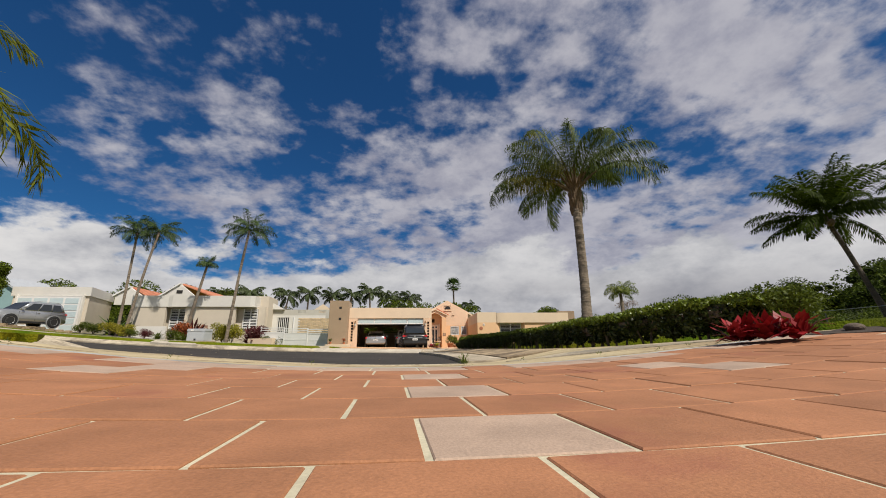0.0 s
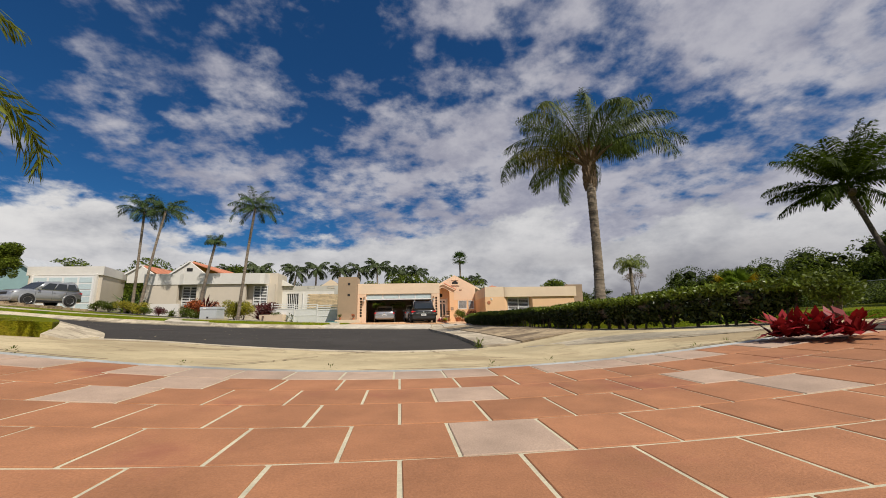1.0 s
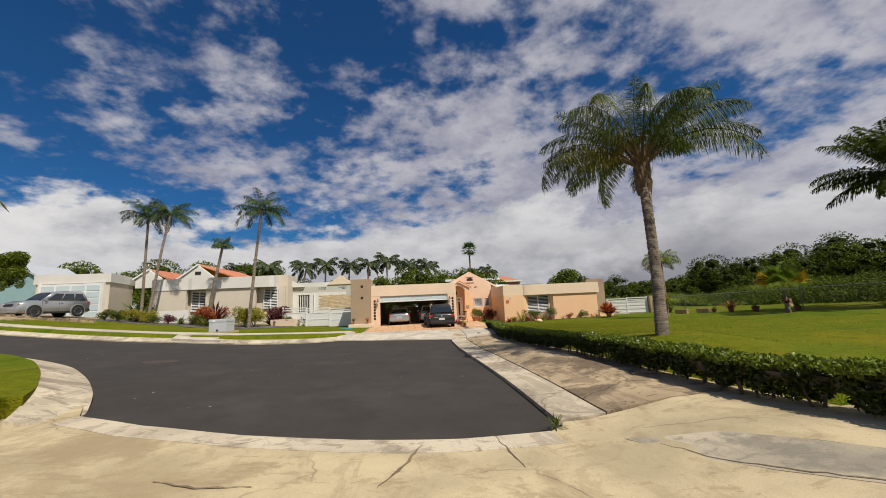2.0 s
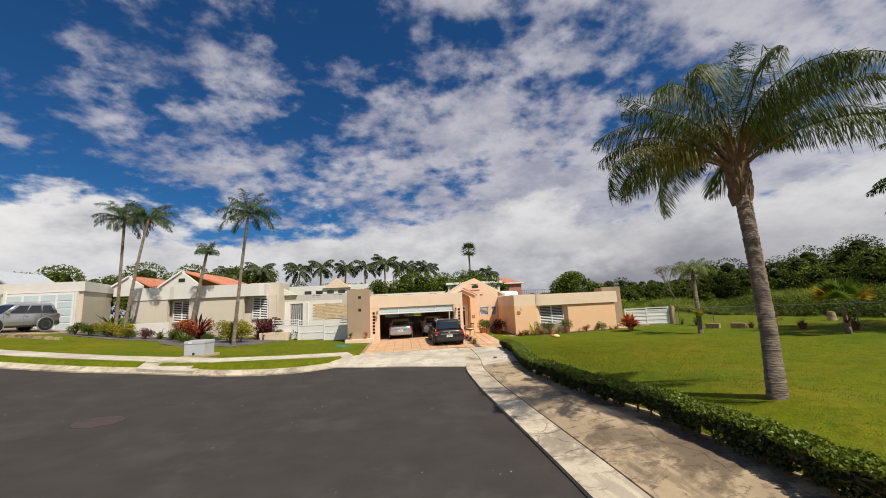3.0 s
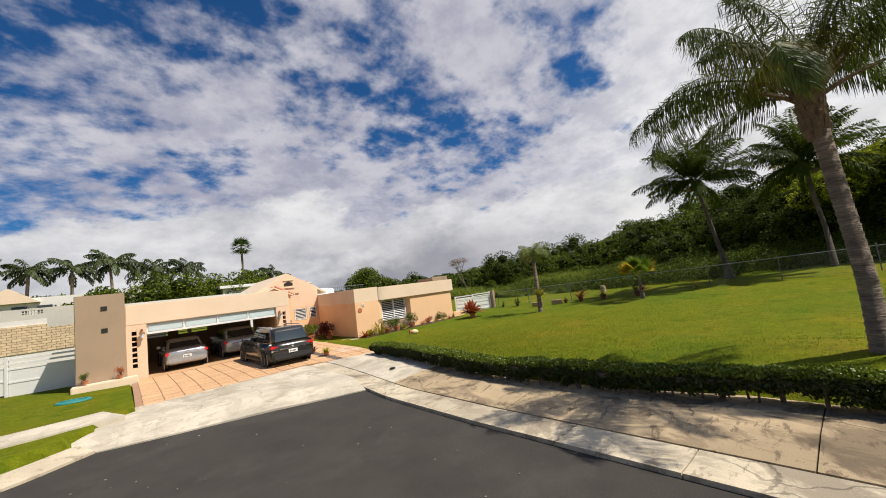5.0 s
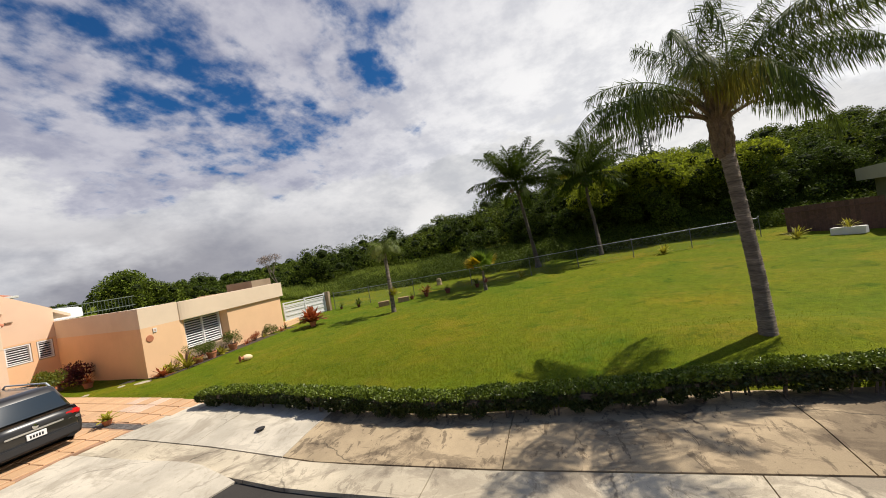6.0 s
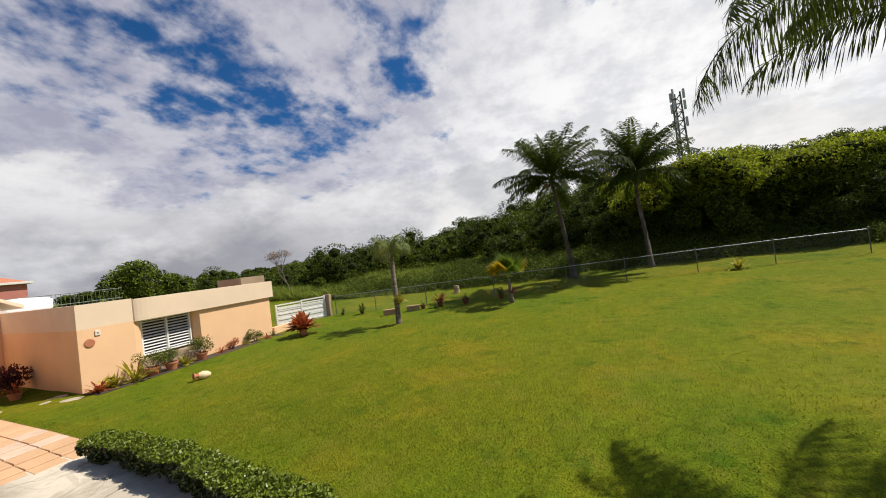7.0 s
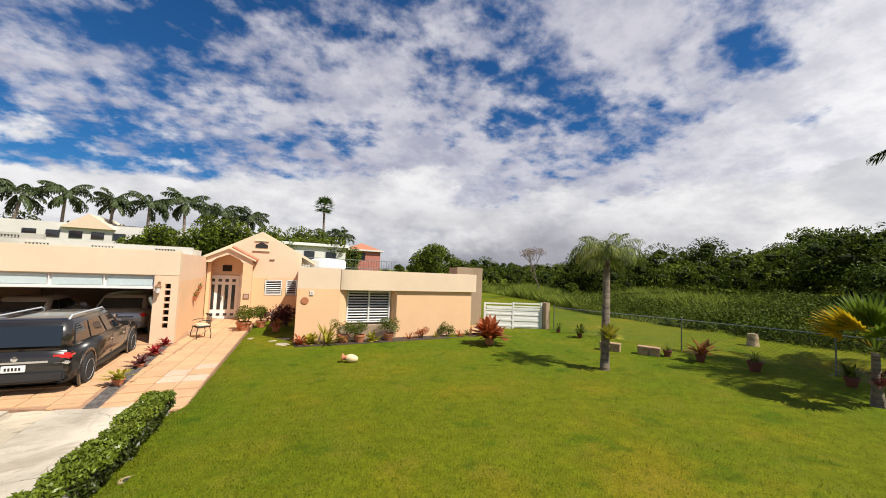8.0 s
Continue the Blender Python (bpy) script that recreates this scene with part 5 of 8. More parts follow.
wall("roof", prism([(13.36, WY + 0.2), (19.16, WY + 0.5), (19.16, 36.2), (13.82, 36.2)], 1.85, 2.0), M["offwhite"], "flat concrete wing roof")
plaque = wall("plaque", lathe([(0.0, 0), (0.11, 0), (0.12, 0.012), (0.10, 0.02), (0.0, 0.02)], 18), M["clay"], "round clay wall plaque")
plaque.matrix_local = pose(13.36, WY - 0.002, 1.20, 90, 0, 0)

# ---- the neighbour's beige house ----
nb = thing("neighbour_house", Matrix.Identity(4), "beige stucco house with off-white parapets and orange gable roof", "house")
NY = 35.6
part("wall", prism([(-18.9, 36.2), (-14.1, 36.2), (-15.3, 40.2), (-18.9, 40.2)], 0.6, 4.4), M["beige"], nb, "garage block")
part("wall_cap", prism([(-19.0, 36.1), (-14.0, 36.1), (-15.25, 40.25), (-19.0, 40.25)], 3.86, 4.5), M["offwhite"], nb, "off-white parapet of the garage block")
ng = part("garage_door", box(-18.5, -14.5, 36.02, 36.16, 1.2, 3.82), M["white"], nb, "white panelled garage door with frosted panes")
for r in range(5):
    for c in range(4):
        part("pane", box(-18.40 + c * 0.98, -17.56 + c * 0.98, 36.0, 36.015, 1.42 + r * 0.47, 1.80 + r * 0.47, 0.004), frosted, ng)
for x in (-18.62, -14.46):
    part("door_jamb", box(x, x + 0.12, 35.98, 36.19, 0.8, 3.95, 0.01), M["offwhite"], nb)
part("wall", box(-10.8, -8.6, NY, NY + 0.25, 0.2, 3.1), M["beige"], nb)
part("wall", box(-7.3, -3.9, NY, NY + 0.25, 0.2, 3.1), M["beige"], nb)
part("wall", box(-10.8, -2.0, NY + 0.55, NY + 0.7, 0.2, 3.1), M["beige"], nb, "recessed front wall")
part("wall_band", prism([(-10.9, NY - 0.04), (-8.5, NY - 0.04), (-8.2, NY - 0.12), (-2.9, NY - 0.12), (-2.6, NY - 0.05), (-2.6, NY + 1.1), (-10.9, NY + 1.1)], 3.05, 3.85), M["offwhite"], nb, "off-white projecting parapet band")
part("wall", box(-3.9, -2.0, NY + 1.11, NY + 3.4, 0.2, 3.98, 0.02), M["beige"], nb, "taller end block")
part("wall", box(-10.8, -10.6, NY + 0.25, 44, 0.2, 3.6), M["beige"], nb)
for x0, x1 in ((-8.5, -7.4), (-3.5, -2.5)):
    louvre_window("window", x0, x1, NY + 0.47, 1.5, 2.95, 12, 1, "white louvred window", nb)
part("low_wall", box(-9.6, -7.6, NY - 1.5, NY - 1.3, 0.3, 1.6, 0.02), M["offwhite"], nb, "low white garden wall")
# gables: white faces, orange barrel tiles on the slopes towards the road
for gx, gy, w, wr, zb, zt, back in ((-9.5, 38.6, 1.45, 3.0, 4.05, 5.15, 46), (-13.7, 39.5, 1.0, 1.35, 4.3, 4.98, 46)):
    part("gable", slab_xz([(gx - w, zb - 0.7), (gx + w * 0.9, zb - 0.7), (gx + w * 0.9, zb + 0.06), (gx, zt), (gx - w, zb)], gy, gy + 0.25), M["offwhite"], nb, "off-white gable wall")
    part("gable_trim", slab_xz([(gx - w - 0.15, zb - 0.06), (gx, zt + 0.02), (gx, zt + 0.14), (gx - w - 0.15, zb + 0.08)], gy - 0.12, gy + 0.3), M["white"], nb, "white moulded gable edge")
    for s, ww in ((-1, w), (1, wr)):
        ro = part("roof", slab_xz([(gx + s * ww, zb - 0.1), (gx, zt + 0.0), (gx, zt + 0.08), (gx + s * ww, zb - 0.02)], gy + 0.26, back), M["rooftile"], nb, "orange tiled roof slope")
        rolls = bmesh.new()
        for k in range(int((back - gy) / 0.28) - 1):
            tube([(gx + s * ww, gy + 0.4 + k * 0.28, zb), (gx, gy + 0.4 + k * 0.28, zt + 0.08)], 0.07, 6, rolls)
        part("barrel_tiles", rolls, M["rooftile"], ro)
part("gable_vent", box(-9.72, -9.28, 38.57, 38.61, 4.42, 4.68, 0.01), M["dark"], nb)

# side yard: white gate, sloped white wall, brick-faced back wall, white house beyond
def plank_gate(name, x0, y0, x1, y1, h, label, off=0.06):
    L = math.hypot(x1 - x0, y1 - y0)
    g = thing(name, Matrix.Translation((x0, y0, 0)) @ Matrix.Rotation(math.atan2(y1 - y0, x1 - x0), 4, "Z"), label, "gate")
    n = max(2, int(L / 1.6))
    za, zb = terrain(x0, y0), terrain(x1, y1)
    for k in range(n + 1):
        u = L * k / n
        z = za + (zb - za) * k / n
        part("post", box(u - 0.04, u + 0.04, -0.04, 0.04, z - 0.1, z + h + off, 0.006), M["white"], g)
    for k in range(n):
        a, b = L * k / n + 0.045, L * (k + 1) / n - 0.045
        z = za + (zb - za) * (k + 0.5) / n + 0.06
        part("panel", box(a, b, -0.012, 0.012, z, z + h * 0.68, 0.004), M["white"], g, "white sheet panel")
        for r in (h * 0.36, h * 0.70, h * 0.83, h * 0.95):
            part("rail", box(a, b, -0.025, 0.025, z + r - 0.03, z + r + 0.03, 0.005), M["white"], g)
    return g


plank_gate("yard_gate", -1.25, 33.4, 3.5, 32.35, 1.20, "long white metal yard gate with sheet panels")
yard = thing("back_wall", Matrix.Identity(4), "pale yard wall with pierced parapet and brick-faced panel", "wall")
yw = bmesh.new()
for x0, x1, z0, z1 in ((-3.6, -1.62, 0.0, 2.62), (-0.72, 4.4, 0.0, 2.62), (-1.62, -0.72, 2.45, 2.62)):
    box(x0, x1, 38.0, 38.2, z0, z1, 0, yw)
part("wall", yw, M["offwhite"], yard)
pierced_parapet(-3.6, 4.4, 38.0, 2.62, 3.08, (-0.1, 1.5, 3.1), "pierced top of the yard wall", yard)
part("sloping_wall", slab_xz([(-3.6, 3.08), (-1.1, 3.08), (-2.3, 3.72), (-2.95, 4.02), (-3.6, 4.02)], 37.8, 38.0), M["offwhite"], yard, "white wall with a sloping top")
brk = bmesh.new()
for r in range(11):
    for c in range(13):
        x0 = 0.0 + c * 0.28 + (r % 2) * 0.14
        if x0 < 3.5:
            box(x0, x0 + 0.262, 37.965, 38.0, 1.25 + r * 0.105, 1.25 + r * 0.105 + 0.09, 0, brk)
part("bricks", brk, M["brick"], yard, "sand-coloured facing bricks")
part("dark_doorway", box(-1.62, -0.72, 38.14, 38.18, 0.0, 2.45), M["dark"], yard)
for k in range(7):
    part("bar", box(-1.60 + k * 0.14, -1.555 + k * 0.14, 38.04, 38.08, 0.0, 2.44, 0.004), M["white"], yard, "white gate bar")
part("drain_pipe", tube([(-0.35, 37.95, 0.0), (-0.35, 37.95, 2.5)], 0.05, 8), M["white"], yard, "white downpipe")

white_house = thing("white_house", Matrix.Identity(4), "distant white flat-roofed house with a pale gable", "house")
part("wall", box(-9, 8, 62, 70, 0, 5.2), M["offwhite"], white_house)
part("gable", slab_xz([(-4.4, 4.8), (-0.6, 4.8), (-2.5, 6.1)], 61.7, 68), M["cream"], white_house)
for k in range(5):
    part("window", box(-6.8 + k * 1.5, -5.9 + k * 1.5, 61.93, 61.99, 3.9, 4.5, 0.01), M["glass"], white_house)
red_house = thing("red_house", Matrix.Identity(4), "distant salmon-red house with hipped tile roof", "house")
part("wall", box(23.0, 28.0, 75, 80, 0, 4.9), mat("salmon_stucco", (0.46, 0.17, 0.13), 0.85, 0.06, 1, 60, 0.1), red_house)
part("cornice", box(22.6, 28.4, 74.6, 80.4, 4.9, 5.15, 0.03), M["offwhite"], red_house)
rb = bmesh.new()
vs = [rb.verts.new(p) for p in ((22.9, 74.9, 5.16), (28.1, 74.9, 5.16), (28.1, 80.1, 5.16), (22.9, 80.1, 5.16), (25.5, 77.5, 6.3))]
for a, b in ((0, 1), (1, 2), (2, 3), (3, 0)):
    rb.faces.new((vs[a], vs[b], vs[4]))
part("roof", rb, M["rooftile"], red_house, "orange hipped roof")
part("window", box(24.6, 25.6, 74.9, 74.99, 3.6, 4.6, 0.01), M["glass"], red_house)
long_house = thing("long_white_house", Matrix.Identity(4), "distant long white building behind the roof terrace", "house")
part("wall", box(12.5, 19.5, 58, 63, 0, 4.3), M["offwhite"], long_house)
part("roof", box(12.2, 19.8, 57.7, 63.3, 4.3, 4.6, 0.03), M["white"], long_house)
for k in range(3):
    part("window", box(13.3 + k * 2.1, 14.3 + k * 2.1, 57.93, 57.99, 2.9, 3.8, 0.01), M["glass"], long_house)

# ---- woods on the hill, tall grass, far trees ----
def woods(name, label, seed, spots, count, leaf, material, blob=(1.0, 1.9), blobs=7, low=0.30, core=0.55):
    """Many crowns of uneven clumps; low: how far down the leaves reach; core: size of the dark blob standing in for a
    clump's inner shade.
    """
    rng = np.random.default_rng(seed)
    rows = []
    for x, y, z, h in spots:
        w = h * 0.36
        for k in range(blobs):
            a, r = rng.random() * math.tau, w * math.sqrt(rng.random())
            f = rng.random()
            b = rng.uniform(*blob) * h / 6.5
            rows.append((x + math.cos(a) * r, y + math.sin(a) * r, z + h * (low + (0.85 - low) * f) - 0.1 * r, b, b, b * 0.75))
    ob = new(name, leaf_cloud(name, rng, rows, count, leaf, material, 0.62))
    # dark solid cores put the shade between leaf clumps into colour
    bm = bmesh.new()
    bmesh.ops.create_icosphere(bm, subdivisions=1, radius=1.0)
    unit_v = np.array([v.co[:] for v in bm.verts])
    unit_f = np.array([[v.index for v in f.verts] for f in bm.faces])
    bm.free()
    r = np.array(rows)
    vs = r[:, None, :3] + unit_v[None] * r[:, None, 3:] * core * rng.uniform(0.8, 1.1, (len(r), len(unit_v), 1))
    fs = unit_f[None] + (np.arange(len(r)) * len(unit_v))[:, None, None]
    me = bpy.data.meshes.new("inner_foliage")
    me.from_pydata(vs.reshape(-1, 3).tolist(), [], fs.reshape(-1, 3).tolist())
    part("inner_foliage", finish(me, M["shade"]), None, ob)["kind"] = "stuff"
    return tagged(ob, label, "woods", kind="stuff")


def spread_spots(seed, n, region, h0, h1, lift):
    rng = random.Random(seed)
    out = []
    while len(out) < n:
        x, y = rng.uniform(region[0], region[1]), rng.uniform(region[2], region[3])
        if region[4](x, y):
            out.append((x, y, terrain(x, y) + hill(x, y) + lift, rng.uniform(h0, h1) * float(np.interp(y, [16, 30, 60], [0.95, 0.86, 0.74]) if x < 70 else 1.0)))
    return out


edge_wood = spread_spots(1, 62, (30.6, 37, -16, 25, lambda x, y: x > 31.0 + 0.16 * max(0, y - 10)), 3.6, 5.4, -0.3)
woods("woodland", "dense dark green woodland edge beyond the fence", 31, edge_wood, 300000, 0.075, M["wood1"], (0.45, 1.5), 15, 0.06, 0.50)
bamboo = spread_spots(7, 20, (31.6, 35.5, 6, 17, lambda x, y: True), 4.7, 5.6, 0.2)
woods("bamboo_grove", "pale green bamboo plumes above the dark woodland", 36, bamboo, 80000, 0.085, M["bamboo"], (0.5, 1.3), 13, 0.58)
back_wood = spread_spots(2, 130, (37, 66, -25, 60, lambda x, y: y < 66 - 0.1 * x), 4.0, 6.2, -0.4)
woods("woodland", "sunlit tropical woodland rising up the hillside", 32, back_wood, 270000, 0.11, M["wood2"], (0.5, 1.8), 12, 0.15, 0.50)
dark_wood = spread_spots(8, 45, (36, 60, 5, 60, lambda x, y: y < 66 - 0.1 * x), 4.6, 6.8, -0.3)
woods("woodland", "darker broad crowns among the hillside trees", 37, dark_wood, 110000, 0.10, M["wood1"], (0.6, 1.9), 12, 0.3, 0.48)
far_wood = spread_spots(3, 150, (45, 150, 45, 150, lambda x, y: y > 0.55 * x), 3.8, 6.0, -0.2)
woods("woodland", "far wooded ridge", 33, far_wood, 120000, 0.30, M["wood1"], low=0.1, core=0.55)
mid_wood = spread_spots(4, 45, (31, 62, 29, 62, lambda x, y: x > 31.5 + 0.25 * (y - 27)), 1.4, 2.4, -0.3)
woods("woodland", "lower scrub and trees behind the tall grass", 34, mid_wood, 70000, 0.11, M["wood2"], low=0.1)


def scrub_front(y):
    """Where the rough growth begins beyond the fence's grass strip."""
    return np.interp(y, [2, 9, 15.6, 18.6, 21.3, 23.8, 28.5, 34.6, 41, 60], [28.5, 28.9, 28.9, 28.2, 27.6, 27.7, 28.4, 29.2, 31.5, 34.5])


def tall_grass():
    """A waist-high field of pale grass with leafy mounds in it, beyond the fence."""
    rng = np.random.default_rng(6)
    n = 60000
    y = rng.uniform(28.5, 62, n)
    x = scrub_front(y) + 0.2 + rng.random(n) ** 1.1 * (8 + 0.25 * np.maximum(y - 27, 0))
    z = np.array([terrain(a, b) + hill(a, b) for a, b in zip(x, y)])
    h = rng.uniform(0.10, 0.30, n) * (1.0 + 0.5 * np.sin(x * 0.7) * np.cos(y * 0.5)) * np.clip((x - 26.0) / 3, 0.35, 1.5)
    d = np.stack([rng.normal(0, 0.5, n), rng.normal(0, 0.5, n), np.ones(n)], 1) * h[:, None]
    s = unit(np.stack([rng.normal(size=n), rng.normal(size=n), rng.normal(size=n) * 0.6], 1)) * 0.03
    c = np.stack([x, y, z], 1) + d * 0.9
    tagged(new("tall_grass", quads_mesh("tall_grass", c, d, s, M["cane"])), "tall pale green grass beyond the fence", "grass", kind="stuff")
    rows = []
    for k in range(420):
        b = rng.uniform(20, 60)
        r = rng.uniform(0.35, 0.9)
        a = scrub_front(b) + r + rng.random() * (8 + 0.25 * max(b - 27, 0))
        rows.append((a, b, terrain(a, b) + hill(a, b) + r * 0.35, r, r, r * rng.uniform(0.5, 0.9)))
    for k in range(900):
        b = rng.uniform(2, 37)
        r = rng.uniform(0.35, 1.05)
        a = scrub_front(b) + r * 0.9 + rng.random() ** 1.4 * 8
        rows.append((a, b, terrain(a, b) + hill(a, b) + r * 0.3, r, r, r * rng.uniform(0.5, 0.8)))
    tagged(new("scrub", leaf_cloud("scrub", rng, rows, 330000, 0.060, M["scrub"], 0.5)), "bright leafy scrub mounds in the tall grass", "scrub", kind="stuff")


tall_grass()
town = [(-34, 58, 0.5, 7), (-28, 60, 0.5, 7), (-22, 58, 0.5, 7.5), (-17, 60, 0.5, 8), (-13, 62, 0.5, 7), (-40, 60, 0.5, 7), (-46, 62, 0.5, 7), (6, 66, 0, 6.6), (9, 64, 0, 6.2), (12, 66, 0, 6.0), (15, 68, 0, 6.8), (18, 66, 0, 6.5), (21, 68, 0, 6.0), (31, 62, 0, 6.6), (33, 64, 0, 7.0), (35.5, 63, 0, 5.6), (38, 66, 0, 5.0), (2.5, 60, 0.3, 7.0), (5.5, 61, 0.3, 7.4), (8, 60, 0.3, 7.6), (10.5, 61, 0.3, 7.0), (13, 60, 0.3, 6.4), (15.5, 61, 0.3, 7.2), (17.5, 60, 0.3, 6.2), (-1, 66, 0.3, 6.4), (-4, 68, 0.3, 6.8), (-8, 68, 0.3, 6.8)]
woods("garden_trees", "leafy garden trees behind the houses", 35, [(a, b, c, h + 0.9 if a < -12 else h - 0.9) for a, b, c, h in town], 120000, 0.15, M["wood2"], blobs=11)

far_mesh = [frond_mesh("far_frond", 900 + k, 2.4, r, d, 0.75, 34, M["farpalm"], hang=0.9, width=0.075) for k, (r, d) in enumerate(((1.1, 1.5), (0.6, 1.8), (0.0, 1.5)))]


def far_palm(x, y, zc, scale, seed):
    rng = random.Random(seed)
    p = thing("far_palm", Matrix.Translation((x, y, 0)), "distant tall palm above the rooftops", "palm tree", "palms behind the houses")
    part("trunk", trunk_bm([(0, 0, -0.5), (rng.uniform(-0.2, 0.2), 0, zc * 0.5), (rng.uniform(-0.3, 0.3), 0, zc)], [0.2, 0.14, 0.11], 0.6, 0.04, seed, 8), M["trunk"], p, smooth=True)
    for k in range(15):
        f = new("frond", far_mesh[k % 3])
        f.parent = p
        f.matrix_local = Matrix.Translation((0, 0, zc)) @ Euler((rng.uniform(-0.3, 0.3), rng.uniform(-0.2, 0.2), k * 2.4 + rng.random())).to_matrix().to_4x4() @ Matrix.Scale(scale, 4)


PALMS = [(-30, 64, 6.5, 0.9), (-20, 62, 6.6, 1.0), (-12, 60, 7.2, 1.0), (-8.2, 64, 7.6, 1.05), (-5.0, 64, 8.0, 0.95), (-1.6, 64, 7.6, 0.9), (1.2, 64, 7.6, 0.95), (4.0, 65, 8.2, 1.1), (7.2, 66, 7.4, 1.1), (10.2, 64, 7.2, 0.9), (19.6, 75, 6.6, 0.9), (22.0, 74, 7.0, 0.9), (-15.5, 60, 6.6, 1.1), (-38, 66, 6.5, 1)]
for k, (x, y, zc, sc) in enumerate(PALMS):
    far_palm(x, y, zc, sc, 300 + k)


def fan_crown_palm(x, y, zc, r, seed):
    """A tall palm with a round head of stiff fans."""
    p = thing("tall_fan_palm", Matrix.Translation((x, y, 0)), "very tall slim fan palm with a round head", "palm tree")
    part("trunk", trunk_bm([(0, 0, -0.5), (0.1, 0, zc * 0.5), (0, 0, zc)], [0.26, 0.19, 0.16], 0.6, 0.04, seed, 8), M["trunk"], p, smooth=True)
    rng = np.random.default_rng(seed)
    for k in range(26):
        el = 1.35 - 2.1 * k / 26
        az = k * 2.4
        d = np.array([math.cos(az) * math.cos(el), math.sin(az) * math.cos(el), math.sin(el)])
        side = unit(np.cross(d, [[0.01, 0, 1.0]]))[0]
        nor = np.cross(side, d)
        cs, al, ac = [], [], []
        for j in range(11):
            a = radians(-75 + 15 * j)
            q = math.cos(a) * d + math.sin(a) * side - 0.25 * abs(math.sin(a)) * nor
            q = q / np.linalg.norm(q)
            cs.append(np.array([0, 0, zc]) + d * r * 0.42 + q * r * 0.30), al.append(q * r * 0.30), ac.append(np.cross(q, nor) * r * 0.045)
        cs.append(np.array([0, 0, zc]) + d * r * 0.22), al.append(d * r * 0.24), ac.append(side * r * 0.02)
        part("leaf", quads_mesh("fan", np.array(cs), np.array(al), np.array(ac), M["royalleaf"]), None, p)
    return p


fan_crown_palm(20.2, 83.5, 12.5, 2.0, 333)

# ---- vehicles ----


def loft(rings, bm=None, cap=True):
    bm = bm or bmesh.new()
    vs = [[bm.verts.new(p) for p in r] for r in rings]
    n = len(vs[0])
    for a, b in zip(vs, vs[1:]):
        for k in range(n):
            bm.faces.new((a[k], a[(k + 1) % n], b[(k + 1) % n], b[k]))
    if cap:
        bm.faces.new(vs[0][::-1]), bm.faces.new(vs[-1])
    bmesh.ops.recalc_face_normals(bm, faces=bm.faces)
    return bm


def car(name, label, m, L, W, H, belt, paint, base_rear, roof_rear, roof_front, base_front, hood, wheel=0.35, rails=False, deck=None, front_x=0):
    """A car that looks along +y: belt is the window line, hood and deck the heights of bonnet and boot."""
    c = thing(name, m, label, "car")
    hw, h2 = W / 2, L / 2
    zb = 0.24

    def ring(y, w, lo, hi, crown):
        half = [(0.72 * w, lo), (0.96 * w, lo + 0.07), (w, lo + 0.40 * (hi - lo)), (0.985 * w, lo + 0.80 * (hi - lo)), (0.90 * w, hi), (0.45 * w, hi + crown)]
        return [(x, y, z) for x, z in half] + [(-x, y, z) for x, z in half[::-1]]

    dk = deck if deck else belt
    rings = [ring(-h2, hw * 0.84, 0.36, dk - 0.16, 0.01), ring(-h2 + 0.05, hw * 0.93, 0.30, dk - 0.05, 0.02), ring(-h2 + 0.22, hw * 0.99, zb, dk, 0.02),
             ring(base_rear, hw, zb, belt if not deck else dk + 0.02, 0.02), ring(-0.5, hw, zb, belt, 0.02), ring(base_front, hw, zb, belt, 0.02),
             ring(base_front + 0.12, hw, zb, hood + 0.03, 0.04), ring(h2 - 0.45, hw * 0.98, zb, hood - 0.03, 0.04), ring(h2 - 0.12, hw * 0.93, 0.28, hood - 0.14, 0.03), ring(h2, hw * 0.80, 0.36, hood - 0.30, 0.02)]
    body = part("body", loft(rings), paint, c, "", smooth=True)

    def plan(y0, y1, w, z, r=0.16):
        pts = []
        for cx, cy, a0 in ((w - r, y1 - r, 0), (-w + r, y1 - r, 90), (-w + r, y0 + r, 180), (w - r, y0 + r, 270)):
            pts += [(cx + r * math.cos(radians(a0 + a)), cy + r * math.sin(radians(a0 + a)), z) for a in (0, 30, 60, 90)]
        return pts

    wt = hw * 0.76
    zt = H - 0.06
    cab = loft([plan(base_rear, base_front, hw * 0.90, belt - 0.02), plan(roof_rear, roof_front, wt, zt), plan(roof_rear + 0.08, roof_front - 0.10, wt - 0.09, H - 0.012), plan(roof_rear + 0.4, roof_front - 0.45, wt - 0.3, H)])
    part("cabin", cab, paint, c, "", smooth=True)

    def pane(name, quad, out, parent=c):
        """A pane set just proud of the cabin."""
        q = [Vector(p) for p in quad]
        o = Vector(out) * 0.014
        bm = bmesh.new()
        a = [bm.verts.new(p + o) for p in q]
        b = [bm.verts.new(p - o * 0.6) for p in q]
        bm.faces.new(a)
        for k in range(4):
            bm.faces.new((a[k], b[k], b[(k + 1) % 4], a[(k + 1) % 4]))
        bmesh.ops.recalc_face_normals(bm, faces=bm.faces)
        return part(name, bm, M["glass"], parent)

    def side(f, u, s):
        """A point of the cabin's side: f from rear to front, u from the window line to the roof."""
        y = (base_rear + (base_front - base_rear) * f) * (1 - u) + (roof_rear + (roof_front - roof_rear) * f) * u
        return (s * (hw * 0.90 * (1 - u) + wt * u), y, (belt - 0.02) * (1 - u) + zt * u)

